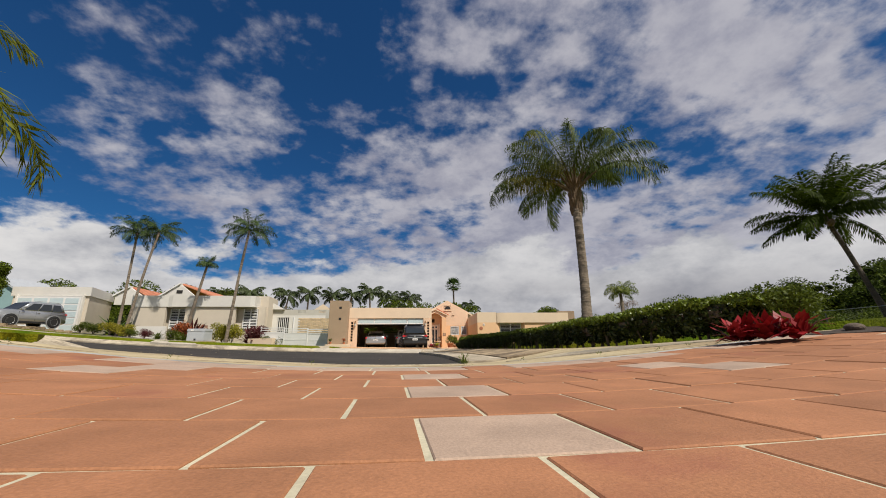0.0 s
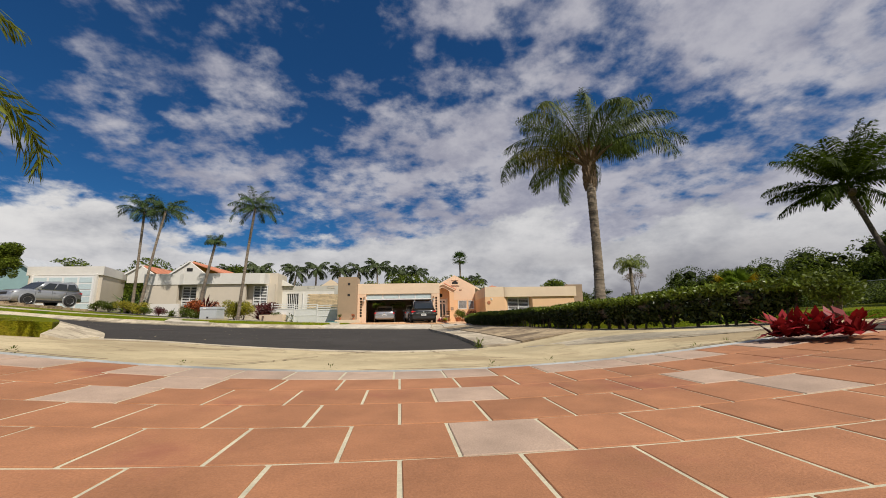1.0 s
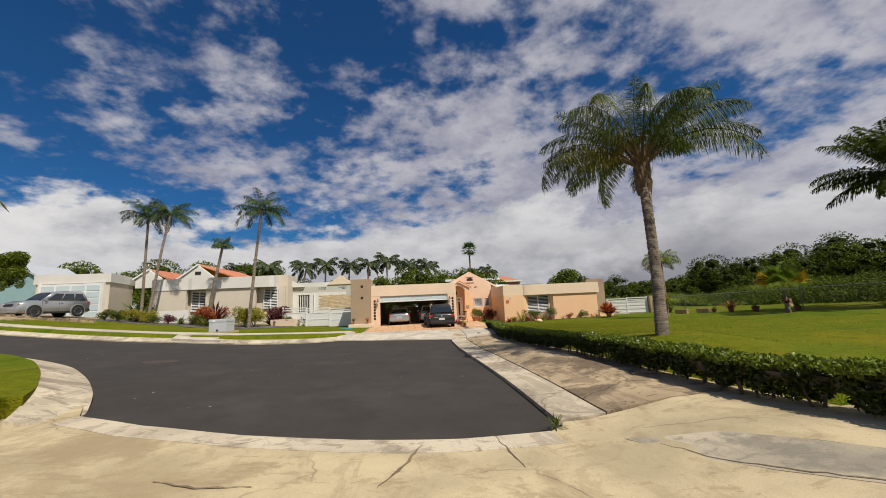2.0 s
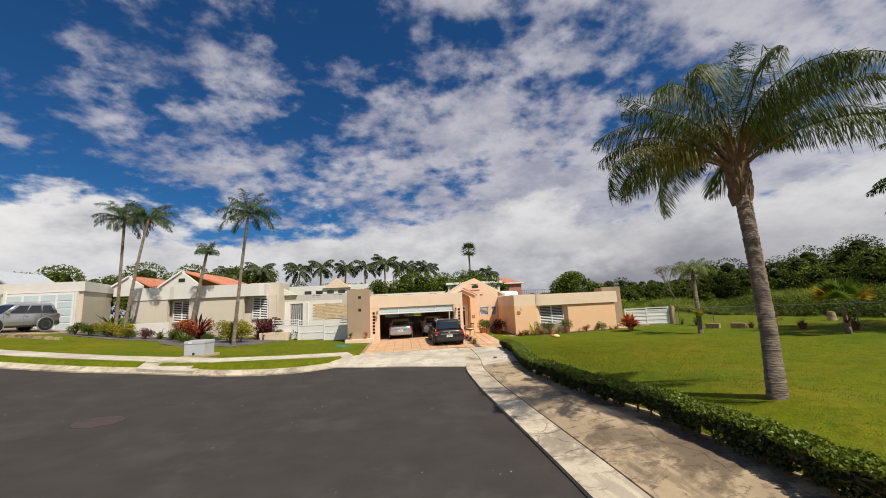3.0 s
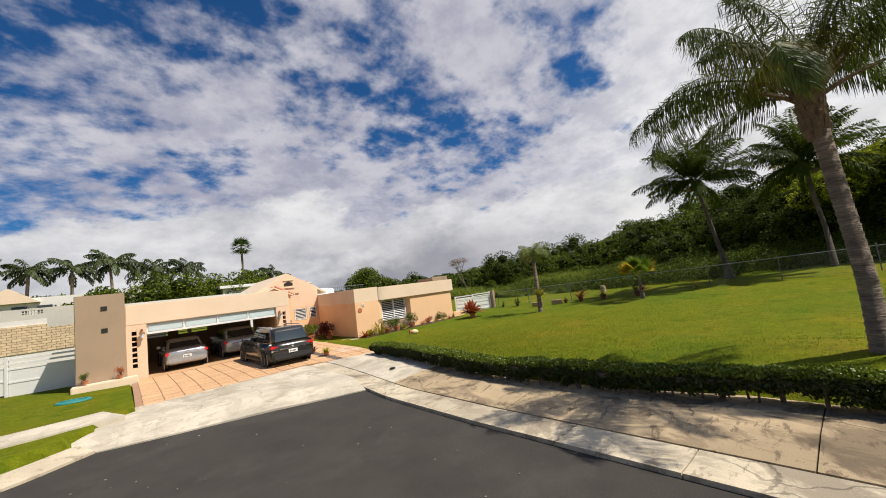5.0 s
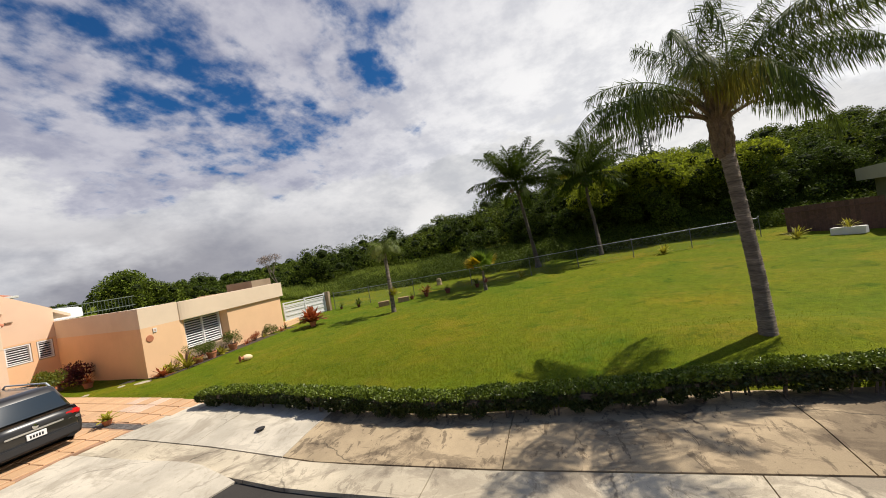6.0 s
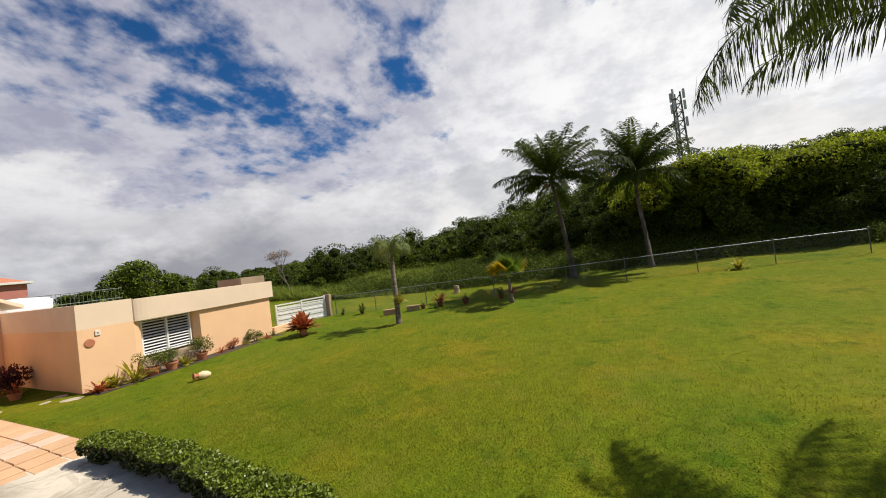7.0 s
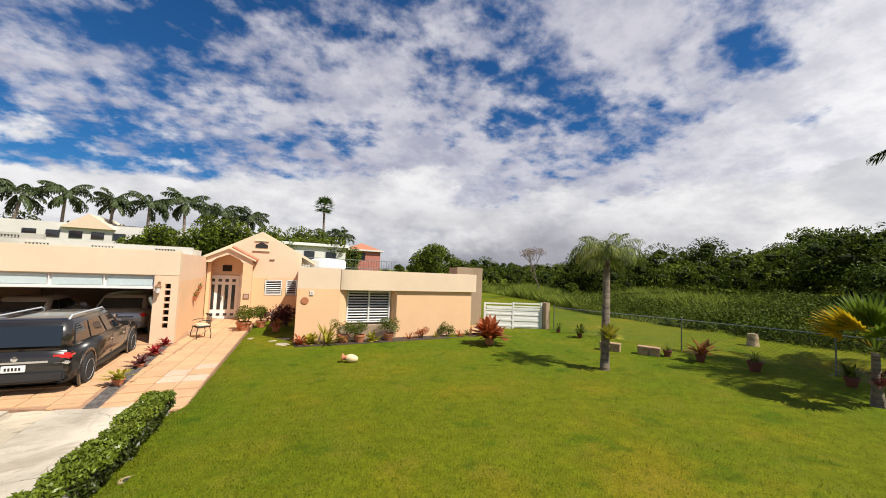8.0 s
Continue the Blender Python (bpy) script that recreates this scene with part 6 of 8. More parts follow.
    for s in (-1, 1):
        for f0, f1 in ((0.08, 0.31), (0.335, 0.60), (0.625, 0.90)):
            pane("side_window", [side(f0, 0.10, s), side(f1, 0.10, s), side(f1 - (0.02 if f1 > 0.8 else 0), 0.86, s), side(f0 + 0.02, 0.86, s)], (s, 0, 0.2))
        part("mirror", box(s * hw * 0.93 if s > 0 else -hw * 0.93 - 0.17, s * hw * 0.93 + 0.17 if s > 0 else -hw * 0.93, base_front - 0.32, base_front - 0.2, belt, belt + 0.13, 0.03), paint, c)
        for yd in (-0.35, 0.62):
            part("door_handle", box(s * hw - 0.012 if s > 0 else -hw - 0.02, s * hw + 0.02 if s > 0 else -hw + 0.012, yd, yd + 0.17, belt - 0.19, belt - 0.155, 0.005), M["chrome"], c)
        for yd in (-1.05, -0.12, 0.9):
            part("door_seam", box(s * hw * 0.99 - 0.004, s * hw * 0.99 + 0.006, yd - 0.006, yd + 0.006, 0.42, belt - 0.06), M["plastic"], c)
        part("sill", box(s * hw * 0.97 - 0.02, s * hw * 0.97 + 0.02, -h2 + 1.3, h2 - 1.35, 0.24, 0.36, 0.01), M["plastic"], c, "black sill trim")
        if rails:
            part("roof_rail", tube([(s * (wt - 0.07), roof_rear + 0.12, H - 0.03), (s * (wt - 0.07), roof_rear + 0.25, H + 0.05), (s * (wt - 0.07), roof_front - 0.3, H + 0.05), (s * (wt - 0.07), roof_front - 0.15, H - 0.03)], 0.02, 8), M["grey"], c, "silver roof rail")
    wr = 0.10
    pane("rear_window", [(-hw * 0.74, base_rear * 0.9 + roof_rear * 0.1 - 0.012, belt + 0.06), (hw * 0.74, base_rear * 0.9 + roof_rear * 0.1 - 0.012, belt + 0.06), (wt * 0.86, base_rear * 0.12 + roof_rear * 0.88 - 0.012, zt - 0.08), (-wt * 0.86, base_rear * 0.12 + roof_rear * 0.88 - 0.012, zt - 0.08)], (0, -1, 0.2))
    pane("windscreen", [(-hw * 0.80, base_front * 0.93 + roof_front * 0.07 + 0.012, belt + 0.03), (hw * 0.80, base_front * 0.93 + roof_front * 0.07 + 0.012, belt + 0.03), (wt * 0.88, base_front * 0.1 + roof_front * 0.9 + 0.012, zt - 0.04), (-wt * 0.88, base_front * 0.1 + roof_front * 0.9 + 0.012, zt - 0.04)], (0, 0.8, 0.6))
    ty = -h2
    for s in (-1, 1):
        a, b = sorted((s * hw * 0.62, s * hw * 0.965))
        if rails:
            a, b = sorted((s * hw * 0.62, s * hw * 0.985))
            part("tail_lamp", box(a, b, ty + 0.005, ty + 0.22, dk - 0.21, dk - 0.08, 0.03), M["red"], c, "red wrap-round tail lamp")
            a, b = sorted((s * hw * 0.66, s * hw * 0.97))
            part("reverse_lamp", box(a, b, ty + 0.0, ty + 0.2, dk - 0.31, dk - 0.24, 0.02), M["chrome"], c, "clear reversing lamp")
        else:
            part("tail_lamp", box(a, b, ty + 0.01, ty + 0.24, dk - 0.27, dk - 0.10, 0.03), M["red"], c, "red tail lamp")
        a, b = sorted((s * hw * 0.55, s * hw * 0.90))
        part("headlamp", box(a, b, h2 - 0.28, h2 - 0.04, hood - 0.30, hood - 0.15, 0.04), M["chrome"], c, "clear headlamp")
    part("bumper", box(-hw * 0.90, hw * 0.90, ty - 0.05, ty + 0.12, 0.33, 0.55, 0.04), M["plastic"] if rails else paint, c, "rear bumper")
    part("trim_strip", box(-hw * 0.58, hw * 0.58, ty - 0.012, ty + 0.03, dk - 0.26, dk - 0.22, 0.006), M["chrome"], c, "chrome strip on the tailgate")
    plate = part("number_plate", box(-0.17, 0.17, ty - 0.03, ty + 0.02, dk - 0.42, dk - 0.29, 0.006), M["white"], c, "white number plate")
    for k in range(5):
        part("plate_bar", box(-0.12 + k * 0.05, -0.09 + k * 0.05, ty - 0.034, ty - 0.028, dk - 0.385, dk - 0.325), M["plastic"], plate)
    part("front_bumper", box(-hw * 0.84, hw * 0.84, h2 - 0.1, h2 + 0.05, 0.30, 0.52, 0.05), paint, c)
    part("grille", box(-hw * 0.45, hw * 0.45, h2 - 0.03, h2 + 0.03, hood - 0.36, hood - 0.20, 0.02), M["plastic"], c)
    part("badge", lathe([(0.0, 0), (0.05, 0), (0.055, 0.01), (0.0, 0.014)], 12), M["chrome"], c).matrix_local = pose(0, ty - 0.008, dk - 0.16, 90, 0, 0)
    for s in (-1, 1):
        for yw in (-h2 + 0.86, h2 - 0.88):
            lip = part("arch_lip", lathe([(wheel + 0.055, 0.0), (wheel + 0.13, 0.0), (wheel + 0.115, 0.03), (wheel + 0.06, 0.034), (wheel + 0.055, 0.0)], 28), paint, c)
            lip.matrix_local = pose(s * (hw * 0.985), yw, wheel + 0.01, 0, 90 * s, 0) @ Matrix.Translation((0, 0, -0.004))
            arch = part("wheel_arch", lathe([(0.0, 0), (wheel + 0.06, 0), (wheel + 0.06, 0.026), (0.0, 0.026)], 28), M["plastic"], c, "dark wheel arch")
            arch.matrix_local = pose(s * (hw * 0.985), yw, wheel + 0.01, 0, 90 * s, 0) @ Matrix.Translation((0, 0, -0.012))
            ty_ = part("tyre", lathe([(wheel * 0.62, -0.10), (wheel * 0.94, -0.10), (wheel, -0.07), (wheel, 0.07), (wheel * 0.94, 0.10), (wheel * 0.62, 0.10)], 28), M["rubber"], c, "black tyre", smooth=False)
            ty_.matrix_local = pose(s * (hw - 0.055), yw, wheel, 0, 90 * s, 0)
            part("rim", lathe([(0.0, 0.085), (0.05, 0.10), (0.07, 0.085), (wheel * 0.55, 0.075), (wheel * 0.64, 0.105), (wheel * 0.64, 0.0), (0.0, 0.0)], 24), M["alloy"], ty_, "silver alloy rim")
            for k in range(5):
                a = k * math.tau / 5
                part("rim_gap", box(-0.03, 0.03, wheel * 0.22, wheel * 0.5, 0.079, 0.092, 0.01), M["plastic"], ty_).matrix_local = Matrix.Rotation(a, 4, "Z")
    return c


def park(x, y, z, heading):
    return pose(x, y, z, 0, 0, heading)


SUV = dict(L=4.8, W=1.70, H=1.60, belt=1.00, base_rear=-2.36, roof_rear=-2.04, roof_front=0.15, base_front=1.08, hood=0.97, wheel=0.35, rails=True)
car("dark_suv", "dark grey suv parked on the salmon tiled drive", park(8.70, 28.92, -0.03, 1) @ Matrix.Scale(0.80, 4), paint=M["greypaint"], **dict(SUV, L=4.95, H=1.54, belt=0.97, hood=0.95, base_rear=-2.42, roof_rear=-2.1))
car("silver_suv", "silver suv parked in front of the neighbour's garage", park(-15.1, 32.9, terrain(-15.1, 32.9) + 0.10, 166) @ Matrix.Scale(0.85, 4), paint=M["silver"], **dict(SUV, L=4.4, H=1.80, belt=1.12, hood=1.12, wheel=0.38, base_rear=-2.12, roof_rear=-1.86, base_front=0.98, roof_front=0.2))
SED = dict(L=4.4, W=1.72, H=1.40, belt=0.92, base_rear=-1.55, roof_rear=-0.95, roof_front=0.35, base_front=1.15, hood=0.90, wheel=0.31, deck=0.95)
car("silver_sedan", "silver sedan parked nose-in inside the garage", park(6.45, 33.2, FL, 0) @ Matrix.Scale(0.78, 4), paint=M["silver"], **SED)
car("grey_hatchback", "pale grey car in the shade of the garage", park(8.45, 33.9, FL, 0) @ Matrix.Scale(0.80, 4), paint=M["silver"], **dict(SED, H=1.46, base_rear=-1.9, roof_rear=-1.4))

# ---- fence, gate and fixtures at the lawn's edge ----
gate_r = plank_gate("side_gate", 20.6, 32.0, 22.85, 31.1, 1.08, "white slatted metal side gate beside the house")
for k in range(4):
    part("rail", box(0.08, 2.36, -0.03, 0.03, 0.10 + k * 0.24, 0.17 + k * 0.24, 0.006), M["white"], gate_r)
gpost = thing("gate_post", Matrix.Identity(4), "brown stucco gate post at the fence's end", "post")
part("pillar", box(22.90, 23.12, 30.85, 31.15, -0.4, 1.16, 0.015), M["tan"], gpost)

FENCE = [(23.2, 30.7), (23.5, 28.5), (23.95, 25.9), (24.35, 22.6), (24.75, 19.4), (25.15, 17.0), (25.6, 14.3), (26.0, 11.6), (26.4, 8.6)]
fence = thing("chain_link_fence", Matrix.Identity(4), "low grey chain-link fence along the lawn", "fence")
for x, y in FENCE:
    z = terrain(x, y)
    p = part("post", tube([(x, y, z - 0.2), (x, y, z + 1.02)], 0.019, 8), M["post"], fence, "weathered post")
    part("cap", lathe([(0.0, 0), (0.034, 0), (0.03, 0.03), (0.0, 0.045)], 8, at=(x, y, z + 1.02)), M["post"], p)
mesh_bm = bmesh.new()
for (xa, ya), (xb, yb) in zip(FENCE, FENCE[1:]):
    za, zb = terrain(xa, ya), terrain(xb, yb)
    part("top_rail", tube([(xa, ya, za + 0.98), (xb, yb, zb + 0.98)], 0.012, 8), M["metal"], fence)
    L = math.hypot(xb - xa, yb - ya)
    n = int(L / 0.11)
    for k in range(-10, n + 1):
        for s in (-1, 1):
            # a wire that runs slantwise from the ground to the rail
            a, b = k / n, (k + 10.5) / n
            if s < 0:
                a, b = b, a
            u0, u1 = max(0, min(a, b)), min(1, max(a, b))
            if u1 <= u0:
                continue
            f0, f1 = (u0 - a) / (b - a), (u1 - a) / (b - a)
            p = [(xa + (xb - xa) * u, ya + (yb - ya) * u, za + (zb - za) * u + 0.05 + 0.92 * f) for u, f in ((u0, f0), (u1, f1))]
            tube(p, 0.0017, 3, mesh_bm, cap=False)
part("wire_mesh", mesh_bm, M["wire"], fence, "thin green-grey diamond mesh")["kind"] = "stuff"

# utility box on its concrete pad
ub = thing("utility_box", pose(-1.2, 25.2, terrain(-1.2, 25.2) + 0.05, 0, 0, -6) @ Matrix.Scale(0.73, 4), "pale grey metal utility box on a concrete pad", "utility box")
part("pad", box(-0.72, 0.72, -0.62, 0.62, -0.2, 0.06, 0.015), M["concrete"], ub, "concrete pad")
part("cabinet", box(-0.52, 0.52, -0.44, 0.44, 0.06, 0.76, 0.02), M["grey"], ub)
part("lid", box(-0.54, 0.54, -0.46, 0.46, 0.62, 0.80, 0.03), M["grey"], ub, "overlapping grey lid")
part("hasp", box(-0.06, 0.06, -0.475, -0.45, 0.10, 0.20, 0.008), M["plastic"], ub)
part("label_plate", box(-0.3, -0.12, -0.468, -0.459, 0.66, 0.74, 0.003), M["white"], ub)
lid = thing("meter_lid", lay(3.7, 28.35, terrain(3.7, 28.35) + 0.05), "round teal plastic lid in the lawn", "lid")
part("disc", lathe([(0.0, -0.02), (0.33, -0.02), (0.35, 0.02), (0.32, 0.045), (0.0, 0.06)], 24), M["teal"], lid)
part("rib", box(-0.25, 0.25, -0.02, 0.02, 0.05, 0.068, 0.006), M["teal"], lid)
man = thing("manhole_cover", lay(1.2, 17.3, terrain(1.2, 17.3) - 0.195), "round iron manhole cover in the asphalt", "manhole")
part("cover", lathe([(0.0, -0.05), (0.36, -0.05), (0.36, 0.0), (0.31, 0.002), (0.30, -0.004), (0.0, -0.002)], 28), mat("cast_iron", (0.060, 0.042, 0.034), 0.75, 0.3, 12, 70, 0.5), man)
valve = thing("valve_lid", lay(11.12, 23.55, terrain(11.12, 23.55) + 0.06) @ Matrix.Scale(0.75, 4), "small round dark valve lid sunk in the lawn", "lid")
part("ring", lathe([(0.085, -0.03), (0.115, -0.03), (0.115, 0.0), (0.105, 0.006), (0.085, 0.004)], 20), M["walk"], valve, "stained concrete ring")
part("lid", lathe([(0.0, -0.02), (0.085, -0.02), (0.085, 0.002), (0.0, 0.008)], 20), M["dark"], valve)
drain = thing("drain_lid", lay(9.87, 23.0, terrain(9.87, 23.0) - 0.03, 0.4), "small dark oval drain lid in the pavement", "lid")
part("lid", lathe([(0.0, -0.01), (0.075, -0.01), (0.08, 0.006), (0.0, 0.012)], 16), M["dark"], drain)

# wall lanterns either side of the garage
for x in (5.17, 9.64):
    w = thing("wall_lantern", pose(x, GY - 0.008, 1.50), "small brown wall lantern beside the garage opening", "lamp", "garage lanterns")
    part("bracket", box(-0.03, 0.03, -0.05, 0.0, 0.05, 0.2, 0.01), M["wood"], w)
    part("glass", lathe([(0.0, -0.1), (0.05, -0.1), (0.075, 0.05), (0.0, 0.06)], 8, at=(0, -0.12, 0)), M["offwhite"], w)
    part("cap", lathe([(0.0, 0.06), (0.095, 0.055), (0.03, 0.12), (0.0, 0.14)], 8, at=(0, -0.12, 0)), M["wood"], w)

# ---- potted plants and shrubs ----
POT = [(0.0, 0), (0.10, 0), (0.15, 0.20), (0.165, 0.21), (0.165, 0.25), (0.14, 0.25), (0.13, 0.20), (0.0, 0.19)]


def tuft(seed, n, length, spread, width, droop=0.6, up=1.0):
    """Strap leaves that spring from one point."""
    rng = np.random.default_rng(seed)
    az = rng.random(n) * math.tau
    el = rng.uniform(0.25, 1.35, n) * up
    d = np.stack([np.cos(az) * np.cos(el) * spread, np.sin(az) * np.cos(el) * spread, np.sin(el)], 1)
    l = length * rng.uniform(0.6, 1.1, (n, 1))
    d2 = unit(d - np.array([0, 0, droop]) * rng.uniform(0.4, 1.2, (n, 1)))
    a = unit(np.cross(d, np.array([0, 0, 1.0]) + 0.1 * rng.normal(size=(n, 3))))
    o = d * 0.03
    c = np.concatenate([o + d * l * 0.28, o + d * l * 0.50 + d2 * l * 0.24])
    al = np.concatenate([d * l * 0.33, d2 * l * 0.28])
    ac = np.concatenate([a * width, a * width * 0.9])
    return c, al, ac


def plant(name, label, x, y, leaf, kind="tuft", size=0.35, pot=0.0, seed=1, n=60, off=0.05, group="", category="plant", clay="clay"):
    z = terrain(x, y) + off
    t = thing(name, Matrix.Translation((x, y, z)), label, category, group)
    h = 0.0
    if pot:
        part("pot", lathe([(r * pot, q * pot) for r, q in POT], 18), M[clay], t, "terracotta pot" if clay == "clay" else "dark glazed pot", smooth=False)
        part("soil", lathe([(0.0, 0.18 * pot), (0.13 * pot, 0.18 * pot), (0.12 * pot, 0.215 * pot), (0.0, 0.22 * pot)], 14), M["soil"], t)
        h = 0.2 * pot
    rng = np.random.default_rng(seed)
    if kind == "tuft":
        c, al, ac = tuft(seed, n, size, 1.0, size * 0.05)
        part("leaves", quads_mesh("leaves", c + np.array([0, 0, h]), al, ac, leaf), None, t)["kind"] = "stuff"
    elif kind == "broad":
        c, al, ac = tuft(seed, n, size, 1.0, size * 0.13, 0.5)
        part("leaves", quads_mesh("leaves", c + np.array([0, 0, h]), al, ac, leaf), None, t)["kind"] = "stuff"
    else:
        blobs = [(rng.normal(0, size * 0.3), rng.normal(0, size * 0.3), h + size * (0.45 + 0.5 * rng.random()), size * 0.42, size * 0.42, size * 0.38) for _ in range(7)]
        part("leaves", leaf_cloud("leaves", rng, blobs, n * 24, size * 0.060, leaf, 0.3), None, t)["kind"] = "stuff"
        bm = bmesh.new()
        for k in range(5):
            b = blobs[k]
            tube([(0, 0, h - 0.05), (b[0] * 0.4, b[1] * 0.4, b[2] * 0.55), b[:3]], [0.02, 0.014, 0.006], 5, bm)
        part("branches", bm, M["bark"], t)
    return t


# red bromeliads in a long planter beside the tile court
bro = thing("bromeliad_planter", lay(9.8, 8.7, terrain(9.8, 8.7) - 0.05, -1.15) @ Matrix.Scale(0.66, 4), "low dark planter full of red bromeliads", "planter")
part("trough", box(-0.20, 0.20, -0.12, 0.12, -0.03, 0.085, 0.02), mat("dark_trough", (0.085, 0.036, 0.026), 0.9, 0.2, 8, 50, 0.2), bro, "dark weathered trough")
part("soil", box(-0.18, 0.18, -0.095, 0.095, 0.08, 0.096), M["soil"], bro)
for k, (dx, dy) in enumerate(((-0.24, 0.0), (-0.10, 0.04), (0.03, -0.03), (0.16, 0.04), (0.27, -0.01), (0.09, 0.07), (-0.17, -0.06))):
    c, al, ac = tuft(60 + k, 24, 0.25, 1.0, 0.036, 0.7)
    part("rosette", quads_mesh("rosette", c + np.array([dx, dy, 0.11]), al, ac, M["redleaf"]), None, bro, "red strap-leaved rosette")
bed2 = new("soil_bed", poly_slab("soil_bed", [(10.3, 8.2), (13.5, 6.6), (13.5, 7.4), (11.3, 9.0), (10.97, 9.0), (10.3, 8.9)], lambda x, y: terrain(x, y) + 0.008 + 0.012 * noise.noise((x * 6, y * 6, 0)), M["soil"], 0.15, 0.2))
tagged(bed2, "dark soil bed with stones beside the court", "ground", kind="structure")
for k, (x, y, r) in enumerate(((10.8, 8.6, 0.07), (11.2, 8.5, 0.06), (11.6, 8.2, 0.09), (12.3, 7.5, 0.08), (10.45, 8.7, 0.05), (11.3, 8.1, 0.05))):
    st = thing("stone", Matrix.Translation((x, y, terrain(x, y) + 0.028)), "rough grey-brown garden stone on the soil", "stone", "stones")
    bm = bmesh.new()
    bmesh.ops.create_icosphere(bm, subdivisions=3, radius=r)
    for v in bm.verts:
        v.co *= 1 + 0.35 * noise.noise(v.co * 9 + Vector((k, 0, 0)))
        v.co.z *= 0.6
    part("rock", bm, M["bark"], st, smooth=True)
plant("loose_shrub", "loose yellow-green shrub at the hedge's end", 11.05, 9.5, M["bushleaf"], "bush", 0.32, 0, 5, 80)

# by the tower and the drive
plant("small_plant", "small flowering plant at the tower's foot", 3.8, 30.35, M["bushleaf"], "bush", 0.22, 0.5, 70, 26, 0.25)
plant("small_plant", "small flowering plant at the tower's foot", 4.6, 30.35, M["rustleaf"], "bush", 0.22, 0.5, 71, 26, 0.25)
for k, (y, leaf) in enumerate(((27.3, M["yellowleaf"]), (28.5, M["maroonleaf"]), (29.6, M["redleaf"]), (30.65, M["redleaf"]))):
    plant("potted_bromeliad", "low clay bowl with a spreading red-green bromeliad", 9.96, y, leaf, "broad", 0.27, 0.6, 80 + k, 34, 0.06, "pots along the drive", "potted plant").scale = (1.0, 1.0, 0.75)
plant("potted_shrub", "round green shrub in a big terracotta pot", 11.62, 33.2, M["bushleaf"], "bush", 0.55, 1.5, 90, 60, 0.04, "", "potted plant")
plant("potted_shrub", "leafy green potted shrub near the entrance", 12.15, 34.3, M["bushleaf"], "bush", 0.5, 1.1, 91, 50, 0.02, "", "potted plant")
plant("maroon_plant", "dark maroon shrub against the entrance wall", 13.05, 34.4, M["maroonleaf"], "bush", 0.75, 0, 92, 60, 0.0)
plant("potted_plant", "low potted plant with red leaves", 12.65, 33.2, M["rustleaf"], "tuft", 0.35, 0.9, 93, 40, 0.0, "", "potted plant")

# bed along the wing
rowp = [(13.25, 30.53, "rustleaf", "broad", 0.36), (13.55, 30.6, "yellowleaf", "broad", 0.40), (14.02, 30.43, "yellowleaf", "tuft", 0.72), (14.53, 30.53, "bushleaf", "bush", 0.42), (15.02, 30.48, "bushleaf", "bush", 0.4),
        (15.46, 30.53, "yellowleaf", "broad", 0.35), (16.0, 30.53, "bushleaf", "bush", 0.48), (16.78, 30.68, "rustleaf", "tuft", 0.28), (17.26, 30.68, "rustleaf", "bush", 0.32), (17.75, 30.68, "yellowleaf", "tuft", 0.25),
        (18.24, 30.68, "bushleaf", "bush", 0.42), (18.73, 30.63, "rustleaf", "tuft", 0.32), (19.07, 30.68, "bushleaf", "tuft", 0.3)]
for k, (x, y, leaf, kind, size) in enumerate(rowp):
    plant("border_plant", {"tuft": "strap-leaved border plant at the foot of the peach wall", "broad": "broad-leaved bromeliad at the foot of the peach wall", "bush": "small leafy border shrub at the foot of the peach wall"}[kind], x, y, M[leaf], kind, size, 1.1 if k in (3, 4, 6) else 0, 110 + k, 40, 0.02, "border plants")
tagged(new("border_bed", poly_slab("border_bed", [(13.1, 30.2), (19.4, 30.35), (19.4, 30.99), (13.1, 30.99)], lambda x, y: terrain(x, y) + 0.06, M["soil"], 0.4, 0.2)), "narrow dark soil bed at the wall's foot", "ground", kind="structure")
plant("red_bromeliad", "large rust-red bromeliad in a clay bowl by the gate", 18.88, 28.9, M["rustleaf"], "broad", 0.74, 1.0, 130, 150, 0.03)
low = thing("low_planter_wall", Matrix.Identity(4), "low peach planter wall beside the house corner", "planter")
part("wall", box(19.4, 20.4, 30.95, 31.15, -0.3, 0.26, 0.015), M["peach"], low)

# the fallen urn on the lawn
urn = thing("clay_urn", Matrix.Translation(at_ground(14.28, 27.95, 0.14)) @ Euler((0, radians(84), radians(160))).to_matrix().to_4x4() @ Matrix.Scale(0.70, 4), "cream clay urn lying on the lawn", "urn")
part("body", lathe([(0.0, -0.20), (0.06, -0.20), (0.13, -0.08), (0.15, 0.05), (0.11, 0.18), (0.065, 0.24), (0.07, 0.30), (0.10, 0.33), (0.085, 0.33), (0.05, 0.28), (0.0, 0.22)], 22), mat("cream_clay", (0.74, 0.58, 0.33), 0.7, 0.12, 6, 50, 0.1), urn, smooth=True)
part("neck", lathe([(0.112, 0.175), (0.072, 0.235), (0.078, 0.30), (0.135, 0.335), (0.14, 0.36), (0.10, 0.365), (0.06, 0.30), (0.0, 0.27)], 22), M["clay"], urn, "bare terracotta neck and rim", smooth=True)

# garden chair on the walk
ch = thing("garden_chair", pose(10.56, 31.9, drive_height(10.56, 31.9) + 0.014, 0, 0, -62) @ Matrix.Scale(0.85, 4), "dark cast-iron garden chair with pale cushion on the walk", "chair")
part("seat", box(-0.24, 0.24, -0.22, 0.22, 0.38, 0.42, 0.012), M["plastic"], ch)
part("cushion", box(-0.21, 0.21, -0.19, 0.21, 0.42, 0.49, 0.03), M["cream"], ch, "pale cushion")
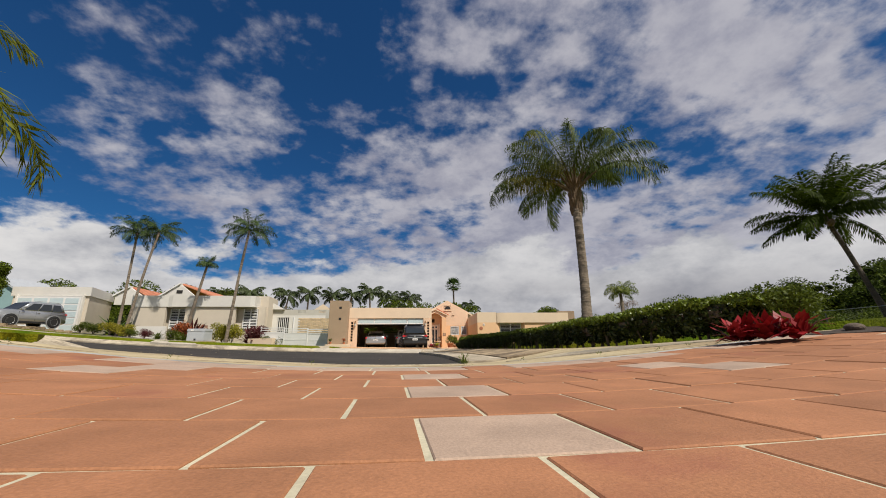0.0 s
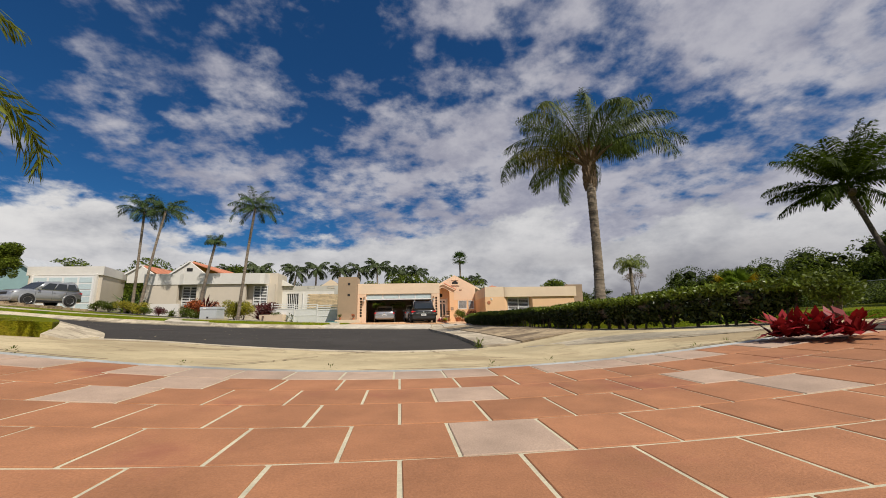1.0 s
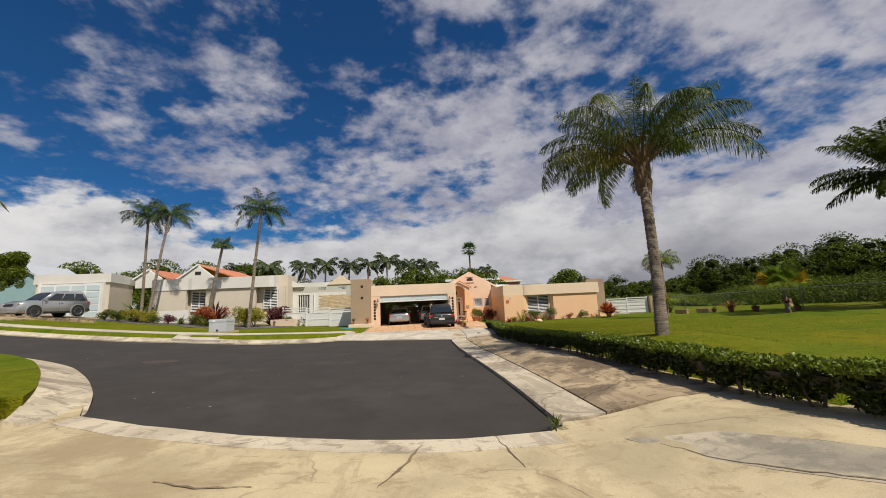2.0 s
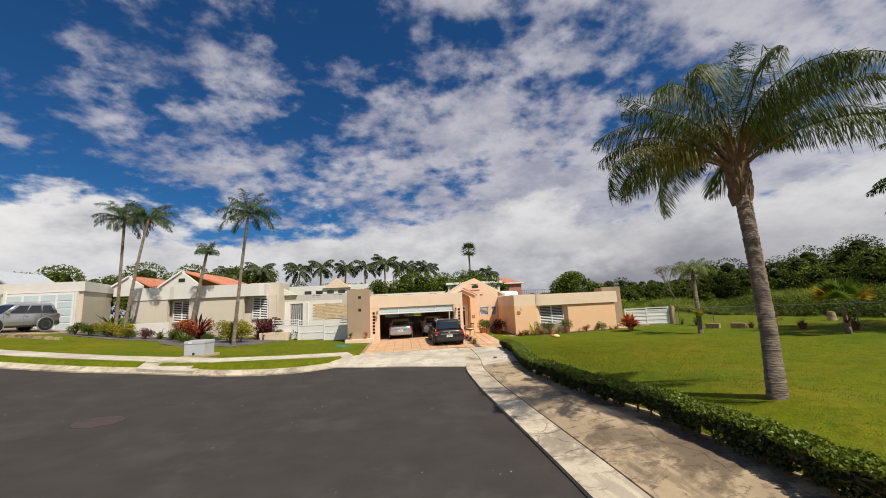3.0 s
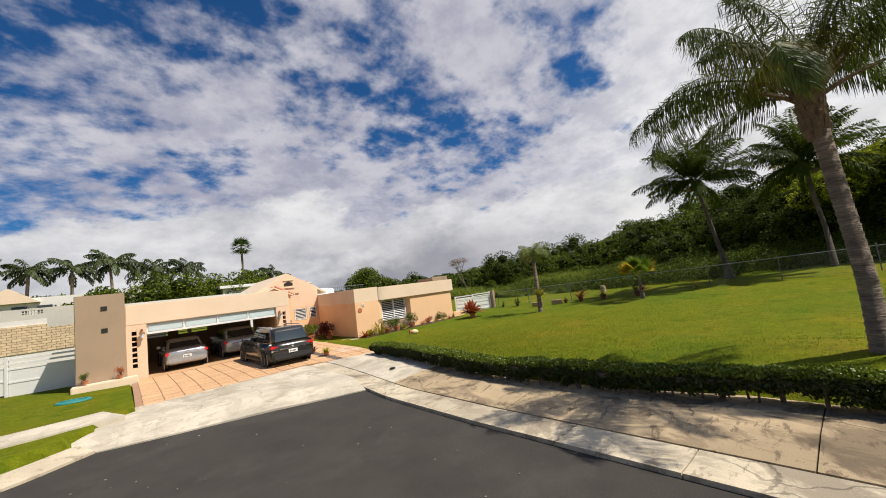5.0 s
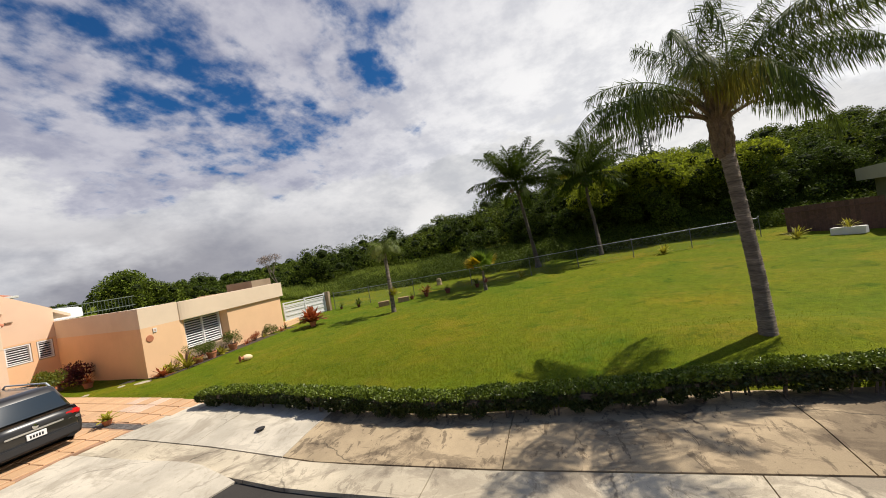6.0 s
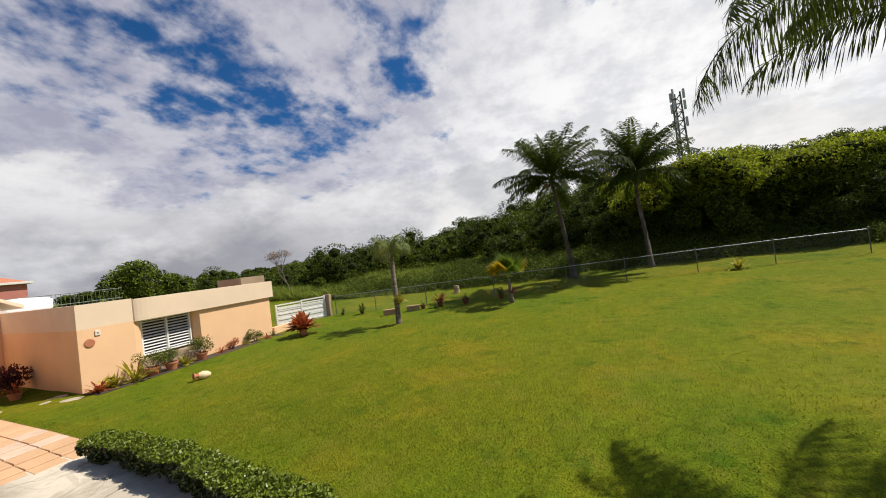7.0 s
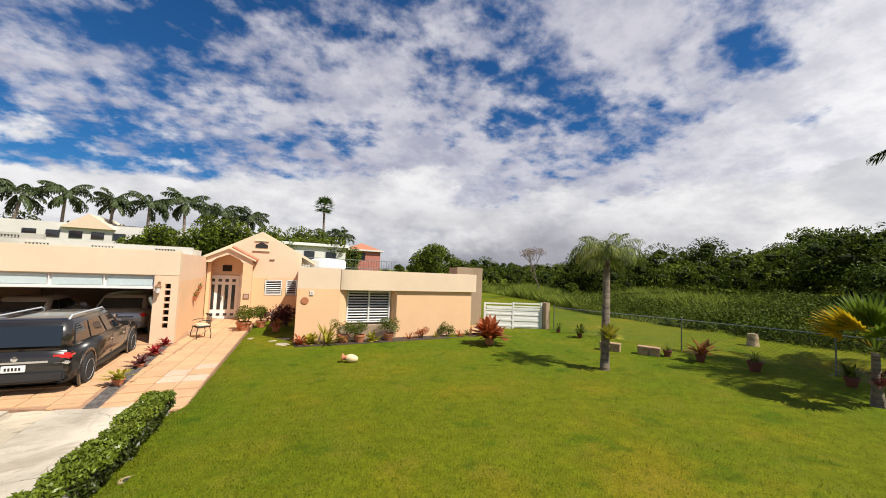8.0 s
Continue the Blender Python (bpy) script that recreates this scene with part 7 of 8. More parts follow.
back = part("backrest", box(-0.24, 0.24, 0.20, 0.23, 0.78, 0.84, 0.01), M["plastic"], ch)
for k in range(7):
    part("spindle", tube([(-0.2 + k * 0.066, 0.215, 0.42), (-0.2 + k * 0.066, 0.24, 0.79)], 0.009, 6), M["plastic"], back)
for sx in (-1, 1):
    part("armrest", tube([(sx * 0.25, 0.2, 0.62), (sx * 0.26, -0.05, 0.64), (sx * 0.26, -0.2, 0.6)], 0.014, 8), M["plastic"], ch)
    for sy in (-1, 1):
        part("leg", tube([(sx * 0.22, sy * 0.18, 0.40), (sx * 0.25, sy * 0.23, 0.18), (sx * 0.26, sy * 0.22, 0.0)], [0.016, 0.013, 0.016], 8), M["plastic"], ch)

# benches and pots before the fence
for x, y, a in ((21.85, 26.75, -60), (22.36, 25.85, -60)):
    b = thing("stone_bench", pose(x, y, terrain(x, y) + 0.05, 0, 0, a), "low brown brick garden bench by the fence", "bench", "benches")
    part("seat", box(-0.29, 0.29, -0.15, 0.15, 0.17, 0.24, 0.012), M["benchstone"], b)
    for s in (-1, 1):
        part("leg", box(s * 0.142 - 0.138, s * 0.142 + 0.138, -0.14, 0.14, 0.0, 0.17, 0.008), M["benchstone"], b)
for k, (x, y, leaf, size, pot) in enumerate(((22.8, 30.0, "bushleaf", 0.35, 0.8), (22.7, 28.8, "bushleaf", 0.45, 0.9), (22.66, 25.5, "bushleaf", 0.3, 1.1), (22.9, 24.75, "rustleaf", 0.6, 1.2), (23.06, 23.6, "bushleaf", 0.35, 1.5), (23.5, 22.1, "bushleaf", 0.4, 1.2), (24.6, 19.9, "yellowleaf", 0.55, 0.0), (25.4, 13.0, "yellowleaf", 0.6, 0.0), (24.6, 8.1, "yellowleaf", 0.75, 0.0))):
    plant("potted_plant" if pot else "lawn_shrub", "potted plant standing on the lawn by the fence" if pot else "spiky yellow-green clump by the fence", x, y, M[leaf], "broad" if k % 2 else "tuft", size * 0.85, pot * 0.66, 150 + k, 34, 0.05, "pots by the fence", "potted plant" if pot else "shrub", "darkclay")
# epiphyte on the young palm and sapling stakes
plant("bromeliad_cluster", "cluster of broad leaves tied to the young palm", 19.78, 25.06, M["yellowleaf"], "broad", 0.40, 0, 170, 54, 0.78)
stump = thing("tree_stump", Matrix.Translation(at_ground(26.7, 25.3, 0.02)), "pale sawn tree stump behind the fence", "stump")
part("trunk", lathe([(0.0, -0.2), (0.20, -0.2), (0.16, 0.12), (0.14, 0.42), (0.0, 0.45)], 16), M["walk"], stump, smooth=False)

# the fan palm with yellowing leaves
fan = thing("fan_palm", Matrix.Translation(at_ground(22.25, 21.4, 0.03)), "short fan palm with yellowing lower leaves", "palm tree")
part("trunk", trunk_bm([(0, 0, -0.2), (0.0, 0, 0.15), (-0.03, 0, 0.6), (-0.05, 0, 0.95)], [0.115, 0.09, 0.062, 0.055], 0.07, 0.04, 9), M["trunk"], fan, "pale swollen stem", smooth=True)
fanleaf = leafy("fan_palm_leaf", (0.12, 0.18, 0.02), (0.22, 0.22, 0.02), trans=0.4)
fanold = leafy("fan_palm_old_leaf", (0.46, 0.30, 0.012), (0.36, 0.28, 0.02), trans=0.4)
for k in range(15):
    az, el = k * 2.4, 1.42 - 0.062 * k
    d = np.array([math.cos(az) * math.cos(el), math.sin(az) * math.cos(el), math.sin(el)])
    side = unit(np.cross(d, [[0, 0, 1.0]]))[0]
    nor = np.cross(side, d)
    c0 = np.array([-0.05, 0, 1.0])
    hub = c0 + d * 0.5
    cs, al, ac = [c0 + d * 0.22], [d * 0.25], [side * 0.012]
    for j in range(17):
        a = radians(-80 + 160 * j / 16)
        r = math.cos(a) * d + math.sin(a) * side * 0.75 - (0.10 + 0.25 * abs(math.sin(a))) * nor
        r = r / np.linalg.norm(r)
        l = 0.60 * (0.75 + 0.25 * math.cos(a))
        cs.append(hub + r * l * 0.5), al.append(r * l * 0.55), ac.append(np.cross(r, nor) * 0.048)
    part("leaf", quads_mesh("fan_leaf", np.array(cs), np.array(al), np.array(ac), fanold if k in (8, 9, 10, 11, 13, 14) else fanleaf), None, fan, "yellow fan leaf" if k in (8, 9, 10, 11, 13, 14) else "green fan leaf")
plant("bromeliad_cluster", "bromeliads tied round the fan palm's stem", 22.18, 21.33, M["maroonleaf"], "tuft", 0.36, 0, 171, 50, 0.42)

# ---- the neighbour's garden ----
garden = [(-9.2, 33.0, "yellowleaf", "bush", 0.75), (-10.2, 33.0, "yellowleaf", "bush", 0.7), (-11.4, 33.4, "bushleaf", "bush", 0.6), (-12.3, 33.6, "bushleaf", "bush", 0.6), (-7.9, 32.6, "maroonleaf", "bush", 0.5), (-7.2, 32.7, "bushleaf", "tuft", 0.6), (-6.4, 32.6, "bushleaf", "tuft", 0.6), (-5.7, 32.8, "rustleaf", "bush", 1.0), (-5.4, 33.2, "maroonleaf", "tuft", 1.5),
          (-2.75, 31.3, "yellowleaf", "bush", 0.95), (-2.2, 31.2, "yellowleaf", "bush", 0.9), (-4.6, 30.6, "bushleaf", "tuft", 0.55), (-5.3, 31.4, "bushleaf", "tuft", 0.6), (-4.0, 31.6, "bushleaf", "bush", 0.4), (-8.6, 32.3, "bushleaf", "bush", 0.45), (-6.0, 32.2, "bushleaf", "bush", 0.5), (-2.0, 33.7, "maroonleaf", "tuft", 1.4), (-1.4, 33.6, "maroonleaf", "bush", 1.05), (-0.9, 33.2, "bushleaf", "bush", 0.5), (0.1, 33.4, "bushleaf", "tuft", 0.8), (-11.0, 34.6, "royalleaf", "tuft", 1.7)]
for k, (x, y, leaf, kind, size) in enumerate(garden):
    plant("garden_shrub", {"yellowleaf": "rounded yellow-green shrub in the neighbour's bed", "bushleaf": "low green shrub in the neighbour's bed", "maroonleaf": "dark red-leaved shrub in the neighbour's bed", "rustleaf": "tall red-leaved shrub in the neighbour's bed", "royalleaf": "large clump of arching palm leaves by the wall"}[leaf], x, y, M[leaf], kind, size, 0, 200 + k, 70, 0.06, "neighbour shrubs")
nbed = new("garden_bed", poly_slab("garden_bed", [(-13.2, 33.6), (-11.5, 32.6), (-8.6, 31.6), (-6.6, 31.5), (-5.6, 30.0), (-4.2, 28.9), (-3.0, 28.7), (-1.7, 28.8), (-1.0, 30.4), (-0.3, 32.6), (-0.3, 34.0), (-13.0, 35.4)], lambda x, y: terrain(x, y) + 0.075 + 0.04 * noise.noise((x * 5, y * 5, 0)), M["slate"], 0.25, 0.2))
tagged(nbed, "dark slate mulch bed with a curved edge", "ground", kind="structure")
ndrive = new("pavement_neighbour", poly_slab("ndrive", [(-22, 29.0), (-13.2, 27.0), (-13.6, 36.0), (-22, 36.0)], lambda x, y: terrain(x, y) + 0.09, M["walk"], 0.6, 0.2))
tagged(ndrive, "neighbour's pale stone drive", "pavement", kind="structure")
cap_box = thing("planter_wall", Matrix.Identity(4), "low cream planter wall by the yard gate", "planter")
part("wall", prism([(-1.9, 33.0), (-0.3, 32.7), (-0.2, 33.1), (-1.8, 33.4)], 0.0, 0.72), M["cream"], cap_box)

# distance on the far side: teal house, its palm, the near palm beside the court
th = thing("teal_house", Matrix.Identity(4), "small pale teal gabled house in the distance", "house")
part("wall", slab_xz([(-27, 0.5), (-22.2, 0.5), (-22.2, 4.7), (-23.7, 5.75), (-27, 4.7)], 40, 44), mat("teal_stucco", (0.28, 0.42, 0.43), 0.85, 0.08, 1, 40, 0.1), th)
part("roof", slab_xz([(-27.2, 4.7), (-23.7, 5.8), (-22.0, 4.65), (-22.0, 4.8), (-23.7, 5.95), (-27.2, 4.85)], 39.8, 44.2), M["grey"], th)
street_tree = thing("street_tree", Matrix.Translation(at_ground(-21.0, 35.2, 0.0)), "dense olive-green tree with trailing twigs on the far verge", "tree")
rng_s = np.random.default_rng(51)
stb = bmesh.new()
tube([(0, 0, -0.3), (0.1, 0, 1.2), (0.3, 0.05, 2.4)], [0.16, 0.12, 0.09], 9, stb)
crown_s = []
for k in range(26):
    a, r = k * 2.4, 0.35 + 1.25 * rng_s.random()
    q = (0.3 + math.cos(a) * r, math.sin(a) * r, 2.5 + 1.6 * rng_s.random() - 0.35 * r)
    crown_s += [(*q, 0.55, 0.55, 0.42), (q[0] * 1.08, q[1] * 1.08, q[2] - 0.6, 0.28, 0.28, 0.55)]
    tube([(0.3, 0.05, 2.3), (0.15 + q[0] * 0.5, q[1] * 0.5, 2.4 + 0.3 * rng_s.random()), q], [0.06, 0.035, 0.012], 5, stb)
part("trunk", stb, M["trunk"], street_tree, "grey forked stem")
part("crown", leaf_cloud("street_crown", rng_s, crown_s, 26000, 0.07, M["wood2"], 0.4), None, street_tree, "trailing olive leaves")["kind"] = "stuff"
border = thing("stone_border", Matrix.Identity(4), "row of rough pale stones edging the neighbour's drive", "border")
rng_b = random.Random(12)
for k in range(13):
    x, y = -16.6 + 0.5 * k, 30.9 - 0.035 * k
    bm = box(-0.2, 0.2, -0.13, 0.13, -0.1, 0.17, 0.04)
    part("stone", bm, M["walk"], border).matrix_local = Matrix.Translation((x, y, terrain(x, y) + 0.06)) @ Matrix.Rotation(rng_b.uniform(-0.3, 0.3), 4, "Z") @ Matrix.Diagonal((rng_b.uniform(0.7, 1.1), 1, rng_b.uniform(0.7, 1.15), 1))
palm("verge_palm", "palm with arching feathery fronds on the verge", at_ground(1.15, 9.75, 0.0), (1.65, 10.05, 2.95), [0.2, 0.16, 0.14, 0.13], [(0, 0, 0.3), (0.1, 0.05, 1.5)], [(6, 2.1, 1.0, 1.6, 0.55, 80, 0.15, 0.5, 0.018), (10, 2.5, 0.45, 1.9, 0.60, 90, 0.15, 0.6, 0.018), (6, 2.2, -0.1, 1.4, 0.5, 80, 0.15, 0.6, 0.018)], leafy("verge_palm_leaf", (0.15, 0.17, 0.014), (0.30, 0.25, 0.02), trans=0.4), 52)

# the house beyond the lawn, its board fence, and the mast on the hill
rh = thing("olive_house", Matrix.Identity(4), "olive-green flat-roofed house in shade beyond the lawn", "house")
part("wall", prism([(24.2, 4.6), (29, 2.6), (29, -8), (24.2, -8)], 0, 2.45), mat("olive_stucco", (0.19, 0.19, 0.11), 0.88, 0.08, 1, 60, 0.15), rh)
part("roof", prism([(23.7, 5.05), (29.5, 3.0), (29.5, -8.5), (23.7, -8.5)], 2.45, 3.05), mat("pale_olive_band", (0.36, 0.35, 0.24), 0.85, 0.06, 1, 60, 0.15), rh, "pale olive roof band")
bf = thing("board_fence", Matrix.Identity(4), "dark brown board fence beside the olive house", "fence")
board_wood = mat("dark_fence_wood", (0.10, 0.05, 0.033), 0.8, 0.25, 9, 70, 0.3, rnd=0.2)
for k in range(22):
    u = k / 22
    part("board", box(-0.07, 0.07, -0.012, 0.012, 0.1, 1.75, 0.005), board_wood, bf).matrix_local = pose(24.4 + 2.3 * u, 5.3 + 2.2 * u, 0, 0, 0, 43.7)
part("rail", tube([(24.4, 5.33, 1.5), (26.7, 7.53, 1.5)], 0.03, 6), board_wood, bf)
wp = thing("white_planter", pose(24.0, 6.7, terrain(24.0, 6.7) + 0.05, 0, 0, 45), "low white planter by the board fence", "planter")
part("trough", box(-0.5, 0.5, -0.18, 0.18, 0, 0.3, 0.02), M["offwhite"], wp)
plant("grass_clump", "pale grass clump in the white planter", 24.0, 6.7, M["yellowleaf"], "tuft", 0.45, 0, 210, 40, 0.3)
mast = thing("radio_mast", Matrix.Translation((128, -9.0, 0)), "tall lattice radio mast on the hilltop", "mast")
for k in range(3):
    a = k * math.tau / 3
    part("leg", tube([(math.cos(a) * 1.7, math.sin(a) * 1.7, 8), (math.cos(a) * 1.1, math.sin(a) * 1.1, 40)], 0.24, 6), M["post"], mast)
for k in range(13):
    z = 8 + k * 2.4
    r0, r1 = 1.7 - 0.6 * (z - 8) / 29, 1.7 - 0.6 * (z + 2.4 - 8) / 29
    for j in range(3):
        a, b = j * math.tau / 3, (j + 1) * math.tau / 3
        part("brace", tube([(math.cos(a) * r0, math.sin(a) * r0, z), (math.cos(b) * r1, math.sin(b) * r1, z + 2.4)], 0.13, 5), M["post"], mast)
        part("ring_bar", tube([(math.cos(a) * r0, math.sin(a) * r0, z), (math.cos(b) * r0, math.sin(b) * r0, z)], 0.10, 5), M["post"], mast)
for j in range(3):
    a = j * math.tau / 3 + 0.5
    for z in (39.4, 36.2, 31.5):
        part("antenna", box(-0.3, 0.3, -0.22, 0.22, -1.3, 1.3, 0.05), M["grey"], mast).matrix_local = Matrix.Translation((math.cos(a) * 1.9, math.sin(a) * 1.9, z)) @ Matrix.Rotation(a, 4, "Z")

# roof terrace railing, tank and shade
rr = thing("roof_railing", Matrix.Identity(4), "grey metal railing on the flat roof", "railing")
for k in range(36):
    x = 13.9 + k * 0.17
    part("baluster", tube([(x, 42.4, 2.15), (x, 42.4, 2.8)], 0.011, 5), M["wire"], rr)
for z in (2.8, 2.28):
    part("rail", tube([(13.8, 42.4, z), (20.0, 42.4, z)], 0.02, 6), M["wire"], rr)
tank = thing("water_tank", Matrix.Translation((15.3, 40.2, 2.2)) @ Matrix.Diagonal((1.5, 1.2, 0.55, 1)), "white plastic water tank on the roof", "tank")
part("tank", lathe([(0.0, 0), (0.62, 0), (0.65, 0.1), (0.65, 0.75), (0.55, 0.9), (0.2, 1.0), (0.0, 1.02)], 20), M["white"], tank, smooth=False)
wall("roof", box(13.65, 20.8, EY + 0.205, 43.0, 1.8, 2.0), M["offwhite"], "flat roof behind the wing")
wall("wall", box(13.64, 20.8, EY, EY + 0.2, -0.4, 2.0), M["peach"])
bare = thing("bare_tree", Matrix.Translation((33.5, 44, 0)), "thin half-bare tree behind the lawn", "tree")
rngb = random.Random(77)
bb = bmesh.new()
tips = []


def limb(p, d, l, r, depth):
    q = p + d * l
    tube([p, p * 0.5 + q * 0.5 + Vector((rngb.uniform(-0.1, 0.1), rngb.uniform(-0.1, 0.1), 0)) * l * 0.5, q], [r, r * 0.8, r * 0.55], 5, bb)
    if depth == 0:
        tips.append(q)
        return
    for _ in range(3):
        nd = (d + Vector((rngb.uniform(-0.8, 0.8), rngb.uniform(-0.8, 0.8), rngb.uniform(0.1, 0.9)))).normalized()
        limb(q, nd, l * 0.66, r * 0.55, depth - 1)


limb(Vector((0, 0, -0.5)), Vector((0, 0, 1)), 2.0, 0.09, 4)
part("trunk", bb, M["trunk"], bare, "grey bare branches")
part("leaves", leaf_cloud("sparse", np.random.default_rng(3), [(t.x, t.y, t.z, 0.35, 0.35, 0.3) for t in tips], 900, 0.05, leafy("dry_leaf", (0.30, 0.21, 0.15), (0.22, 0.18, 0.12))), None, bare, "sparse dry leaves")["kind"] = "stuff"

# ---- the lawn's blades where the camera passes over it ----
def lawn_blades():
    rng = np.random.default_rng(15)
    n = 75000
    y = rng.normal(21.5, 3.2, n)
    y = y[(y > 12) & (y < 30)]
    n = len(y)
    left = np.array([lawn_side(b) for b in y]) + 0.03
    x = left + rng.exponential(2.6, n) * (1 + 0.6 * rng.random(n))
    z = np.array([lawn_top(a, b) for a, b in zip(x, y)])
    h = rng.uniform(0.008, 0.018, n)
    d = np.stack([rng.normal(0, 0.55, n), rng.normal(0, 0.55, n), np.ones(n)], 1) * h[:, None]
    s = unit(np.stack([rng.normal(size=n), rng.normal(size=n), 0 * x], 1)) * rng.uniform(0.003, 0.006, (n, 1))
    c = np.stack([x, y, z], 1) + d * 0.7
    tagged(new("lawn_grass", quads_mesh("lawn_grass", c, d, s, M["blade"])), "short mown grass blades of the lawn", "grass", kind="stuff")


lawn_blades()

# ---- small things by the entrance ----
def lantern(x, y):
    t = thing("stone_lantern", Matrix.Translation(at_ground(x, y, 0.05)), "small mossy stone pagoda lantern by the entrance bed", "lantern")
    part("foot", lathe([(0.0, 0.0), (0.14, 0.0), (0.12, 0.06), (0.05, 0.10), (0.05, 0.24), (0.12, 0.28), (0.0, 0.28)], 6), M["lantern"], t)
    part("light_box", lathe([(0.0, 0.28), (0.085, 0.28), (0.085, 0.42), (0.0, 0.42)], 4), M["lantern"], t)
    part("roof", lathe([(0.0, 0.42), (0.20, 0.41), (0.17, 0.46), (0.06, 0.54), (0.03, 0.60), (0.0, 0.62)], 6), M["lantern"], t)


lantern(12.55, 34.6)
for k, (x, y, r) in enumerate(((12.0, 31.9, 0.16), (12.5, 31.3, 0.16), (12.8, 30.75, 0.18), (12.85, 31.6, 0.22), (12.7, 32.3, 0.22))):
    st = thing("stepping_stone", lay(x, y, terrain(x, y) + 0.045, k), "flat pale stepping stone sunk in the lawn", "stone", "stepping stones")
    bm = bmesh.new()
    bmesh.ops.create_icosphere(bm, subdivisions=3, radius=r)
    for v in bm.verts:
        v.co *= 1 + 0.25 * noise.noise(v.co * 5 + Vector((k * 3.0, 0, 0)))
        v.co.z *= 0.08
        v.co.x *= 1.4
    part("slab", bm, M["patch"], st, smooth=True)
# plaques on the corner of the wing and beside the door
sq = thing("wall_plaque", Matrix.Translation((13.55, WY - 0.027, 1.44)), "small square cream tile on the peach wall", "wall ornament")
part("tile", box(-0.06, 0.06, 0.0, 0.025, -0.07, 0.07, 0.006), M["offwhite"], sq)
for k in range(2):
    part("mark", box(-0.025, 0.025, -0.004, 0.0, -0.03 + k * 0.035, -0.012 + k * 0.035), M["clay"], sq)
dp = thing("door_plaque", Matrix.Translation((11.52, PY - 0.02, 0.95)), "small brown framed plaque beside the entrance door", "wall ornament")
part("frame", box(-0.11, 0.11, 0.0, 0.02, -0.11, 0.11, 0.008), M["wood"], dp)
part("panel", box(-0.08, 0.08, -0.006, 0.0, -0.08, 0.08), M["paletile"], dp)
for k, (y, z) in enumerate(((33.4, 0.95), (33.8, 1.08), (34.25, 1.25))):
    wv = thing("wall_pot", Matrix.Translation((10.10, y, z)), "small clay wall pot with a trailing plant", "wall pot", "wall pots")
    part("pot", lathe([(0.0, 0.0), (0.05, 0.01), (0.09, 0.14), (0.10, 0.16), (0.08, 0.16), (0.0, 0.14)], 14), M["clay"], wv)
    c, al, ac = tuft(400 + k, 18, 0.16, 1.0, 0.012, 0.9)
    part("leaves", quads_mesh("leaves", c + np.array([0.02, 0, 0.15]), al, ac, M["bushleaf"]), None, wv)["kind"] = "stuff"

# weeds in the seam between the tile court and the concrete
rng_w = np.random.default_rng(88)
wc, wa, wd = [], [], []
for x in (4.9, 5.5, 6.3, 7.0, 7.9, 8.4, 8.9, 9.2, 9.5, 9.75, 10.0, 10.15):
    c, al, ac = tuft(int(x * 100), 12, 0.022, 1.0, 0.003, 0.8)
    off = np.array([x + rng_w.normal(0, 0.05), 9.01 + rng_w.normal(0, 0.012), terrain(x, 9.01)])
    wc.append(c + off), wa.append(al), wd.append(ac)
tagged(new("seam_weeds", quads_mesh("seam_weeds", np.concatenate(wc), np.concatenate(wa), np.concatenate(wd), M["bushleaf"])), "tiny weeds along the seam of the court", "weeds", kind="stuff")


weed = thing("weed_tuft", Matrix.Translation((8.44, 11.56, terrain(8.44, 11.56) - 0.17)), "small green weed tuft at the asphalt's corner", "weed")
c, al, ac = tuft(66, 40, 0.13, 1.0, 0.006)
part("leaves", quads_mesh("weed_leaves", c, al, ac, M["bushleaf"]), None, weed)["kind"] = "stuff"

# bits of leaf litter and grit on the asphalt
def litter():
    rng = np.random.default_rng(91)
    n = 260
    x, y = rng.uniform(-4, 8, n), rng.uniform(12.5, 24, n)
    z = np.array([terrain(a, b) - 0.186 for a, b in zip(x, y)])
    a, l = rng.random(n) * math.tau, rng.uniform(0.006, 0.022, n)
    c = np.stack([x, y, z], 1)
    d = np.stack([np.cos(a) * l, np.sin(a) * l, rng.uniform(-0.1, 0.1, n) * l], 1)
    s = np.stack([-np.sin(a) * l, np.cos(a) * l, 0.3 * l], 1) * 0.5
    tagged(new("leaf_litter", quads_mesh("leaf_litter", c, d, s, M["litter"])), "scattered pale dry leaf bits on the asphalt", "litter", kind="stuff")


litter()

# ---- last: the single tiles ----
tile_a, tile_b = tile_mesh(TS, TS, 0.016, M["tile"], "tile"), tile_mesh(TS, TS, 0.016, M["paletile"], "pale_tile")
PALE = {(3, 0), (5, 0), (7, 0), (3, 4), (4, 4), (2, -5), (3, -5), (8, 4), (9, -3), (7, -9)}
rng_t = random.Random(12)
rest = bmesh.new()
made = 0
for row in range(1, 55):
    yc = TY - TS * (row - 0.5)
    shift = {1: 0.10}.get(row, 0.0 if row % 2 else TS / 2)
    for col in range(-25, 11):
        xc = 7.562 + TS * (col + 0.5) + shift
        if not (1.3 < xc < 10.2) or yc < -4.8:
            continue
        pale = row == 1 and rng_t.random() < 0.8 or (row, col) in PALE or rng_t.random() < 0.008
        near = row <= 11 and 3.9 < xc < 10.2
        m = lay(xc, yc, terrain(xc, yc) - 0.0105 + rng_t.uniform(-0.0008, 0.0008), rng_t.uniform(-0.006, 0.006))
        if near and made < 300:
            ob = new("tile", tile_b if pale else tile_a)
            ob.parent = bed
            ob.matrix_world = m
            made += 1
        else:
            k = len(rest.verts)
            rest.from_mesh(tile_a)
            rest.verts.ensure_lookup_table()
            for v in rest.verts[k:]:
                v.co = m @ v.co
part("tiles_beyond", rest, M["tile"], bed)["kind"] = "stuff"

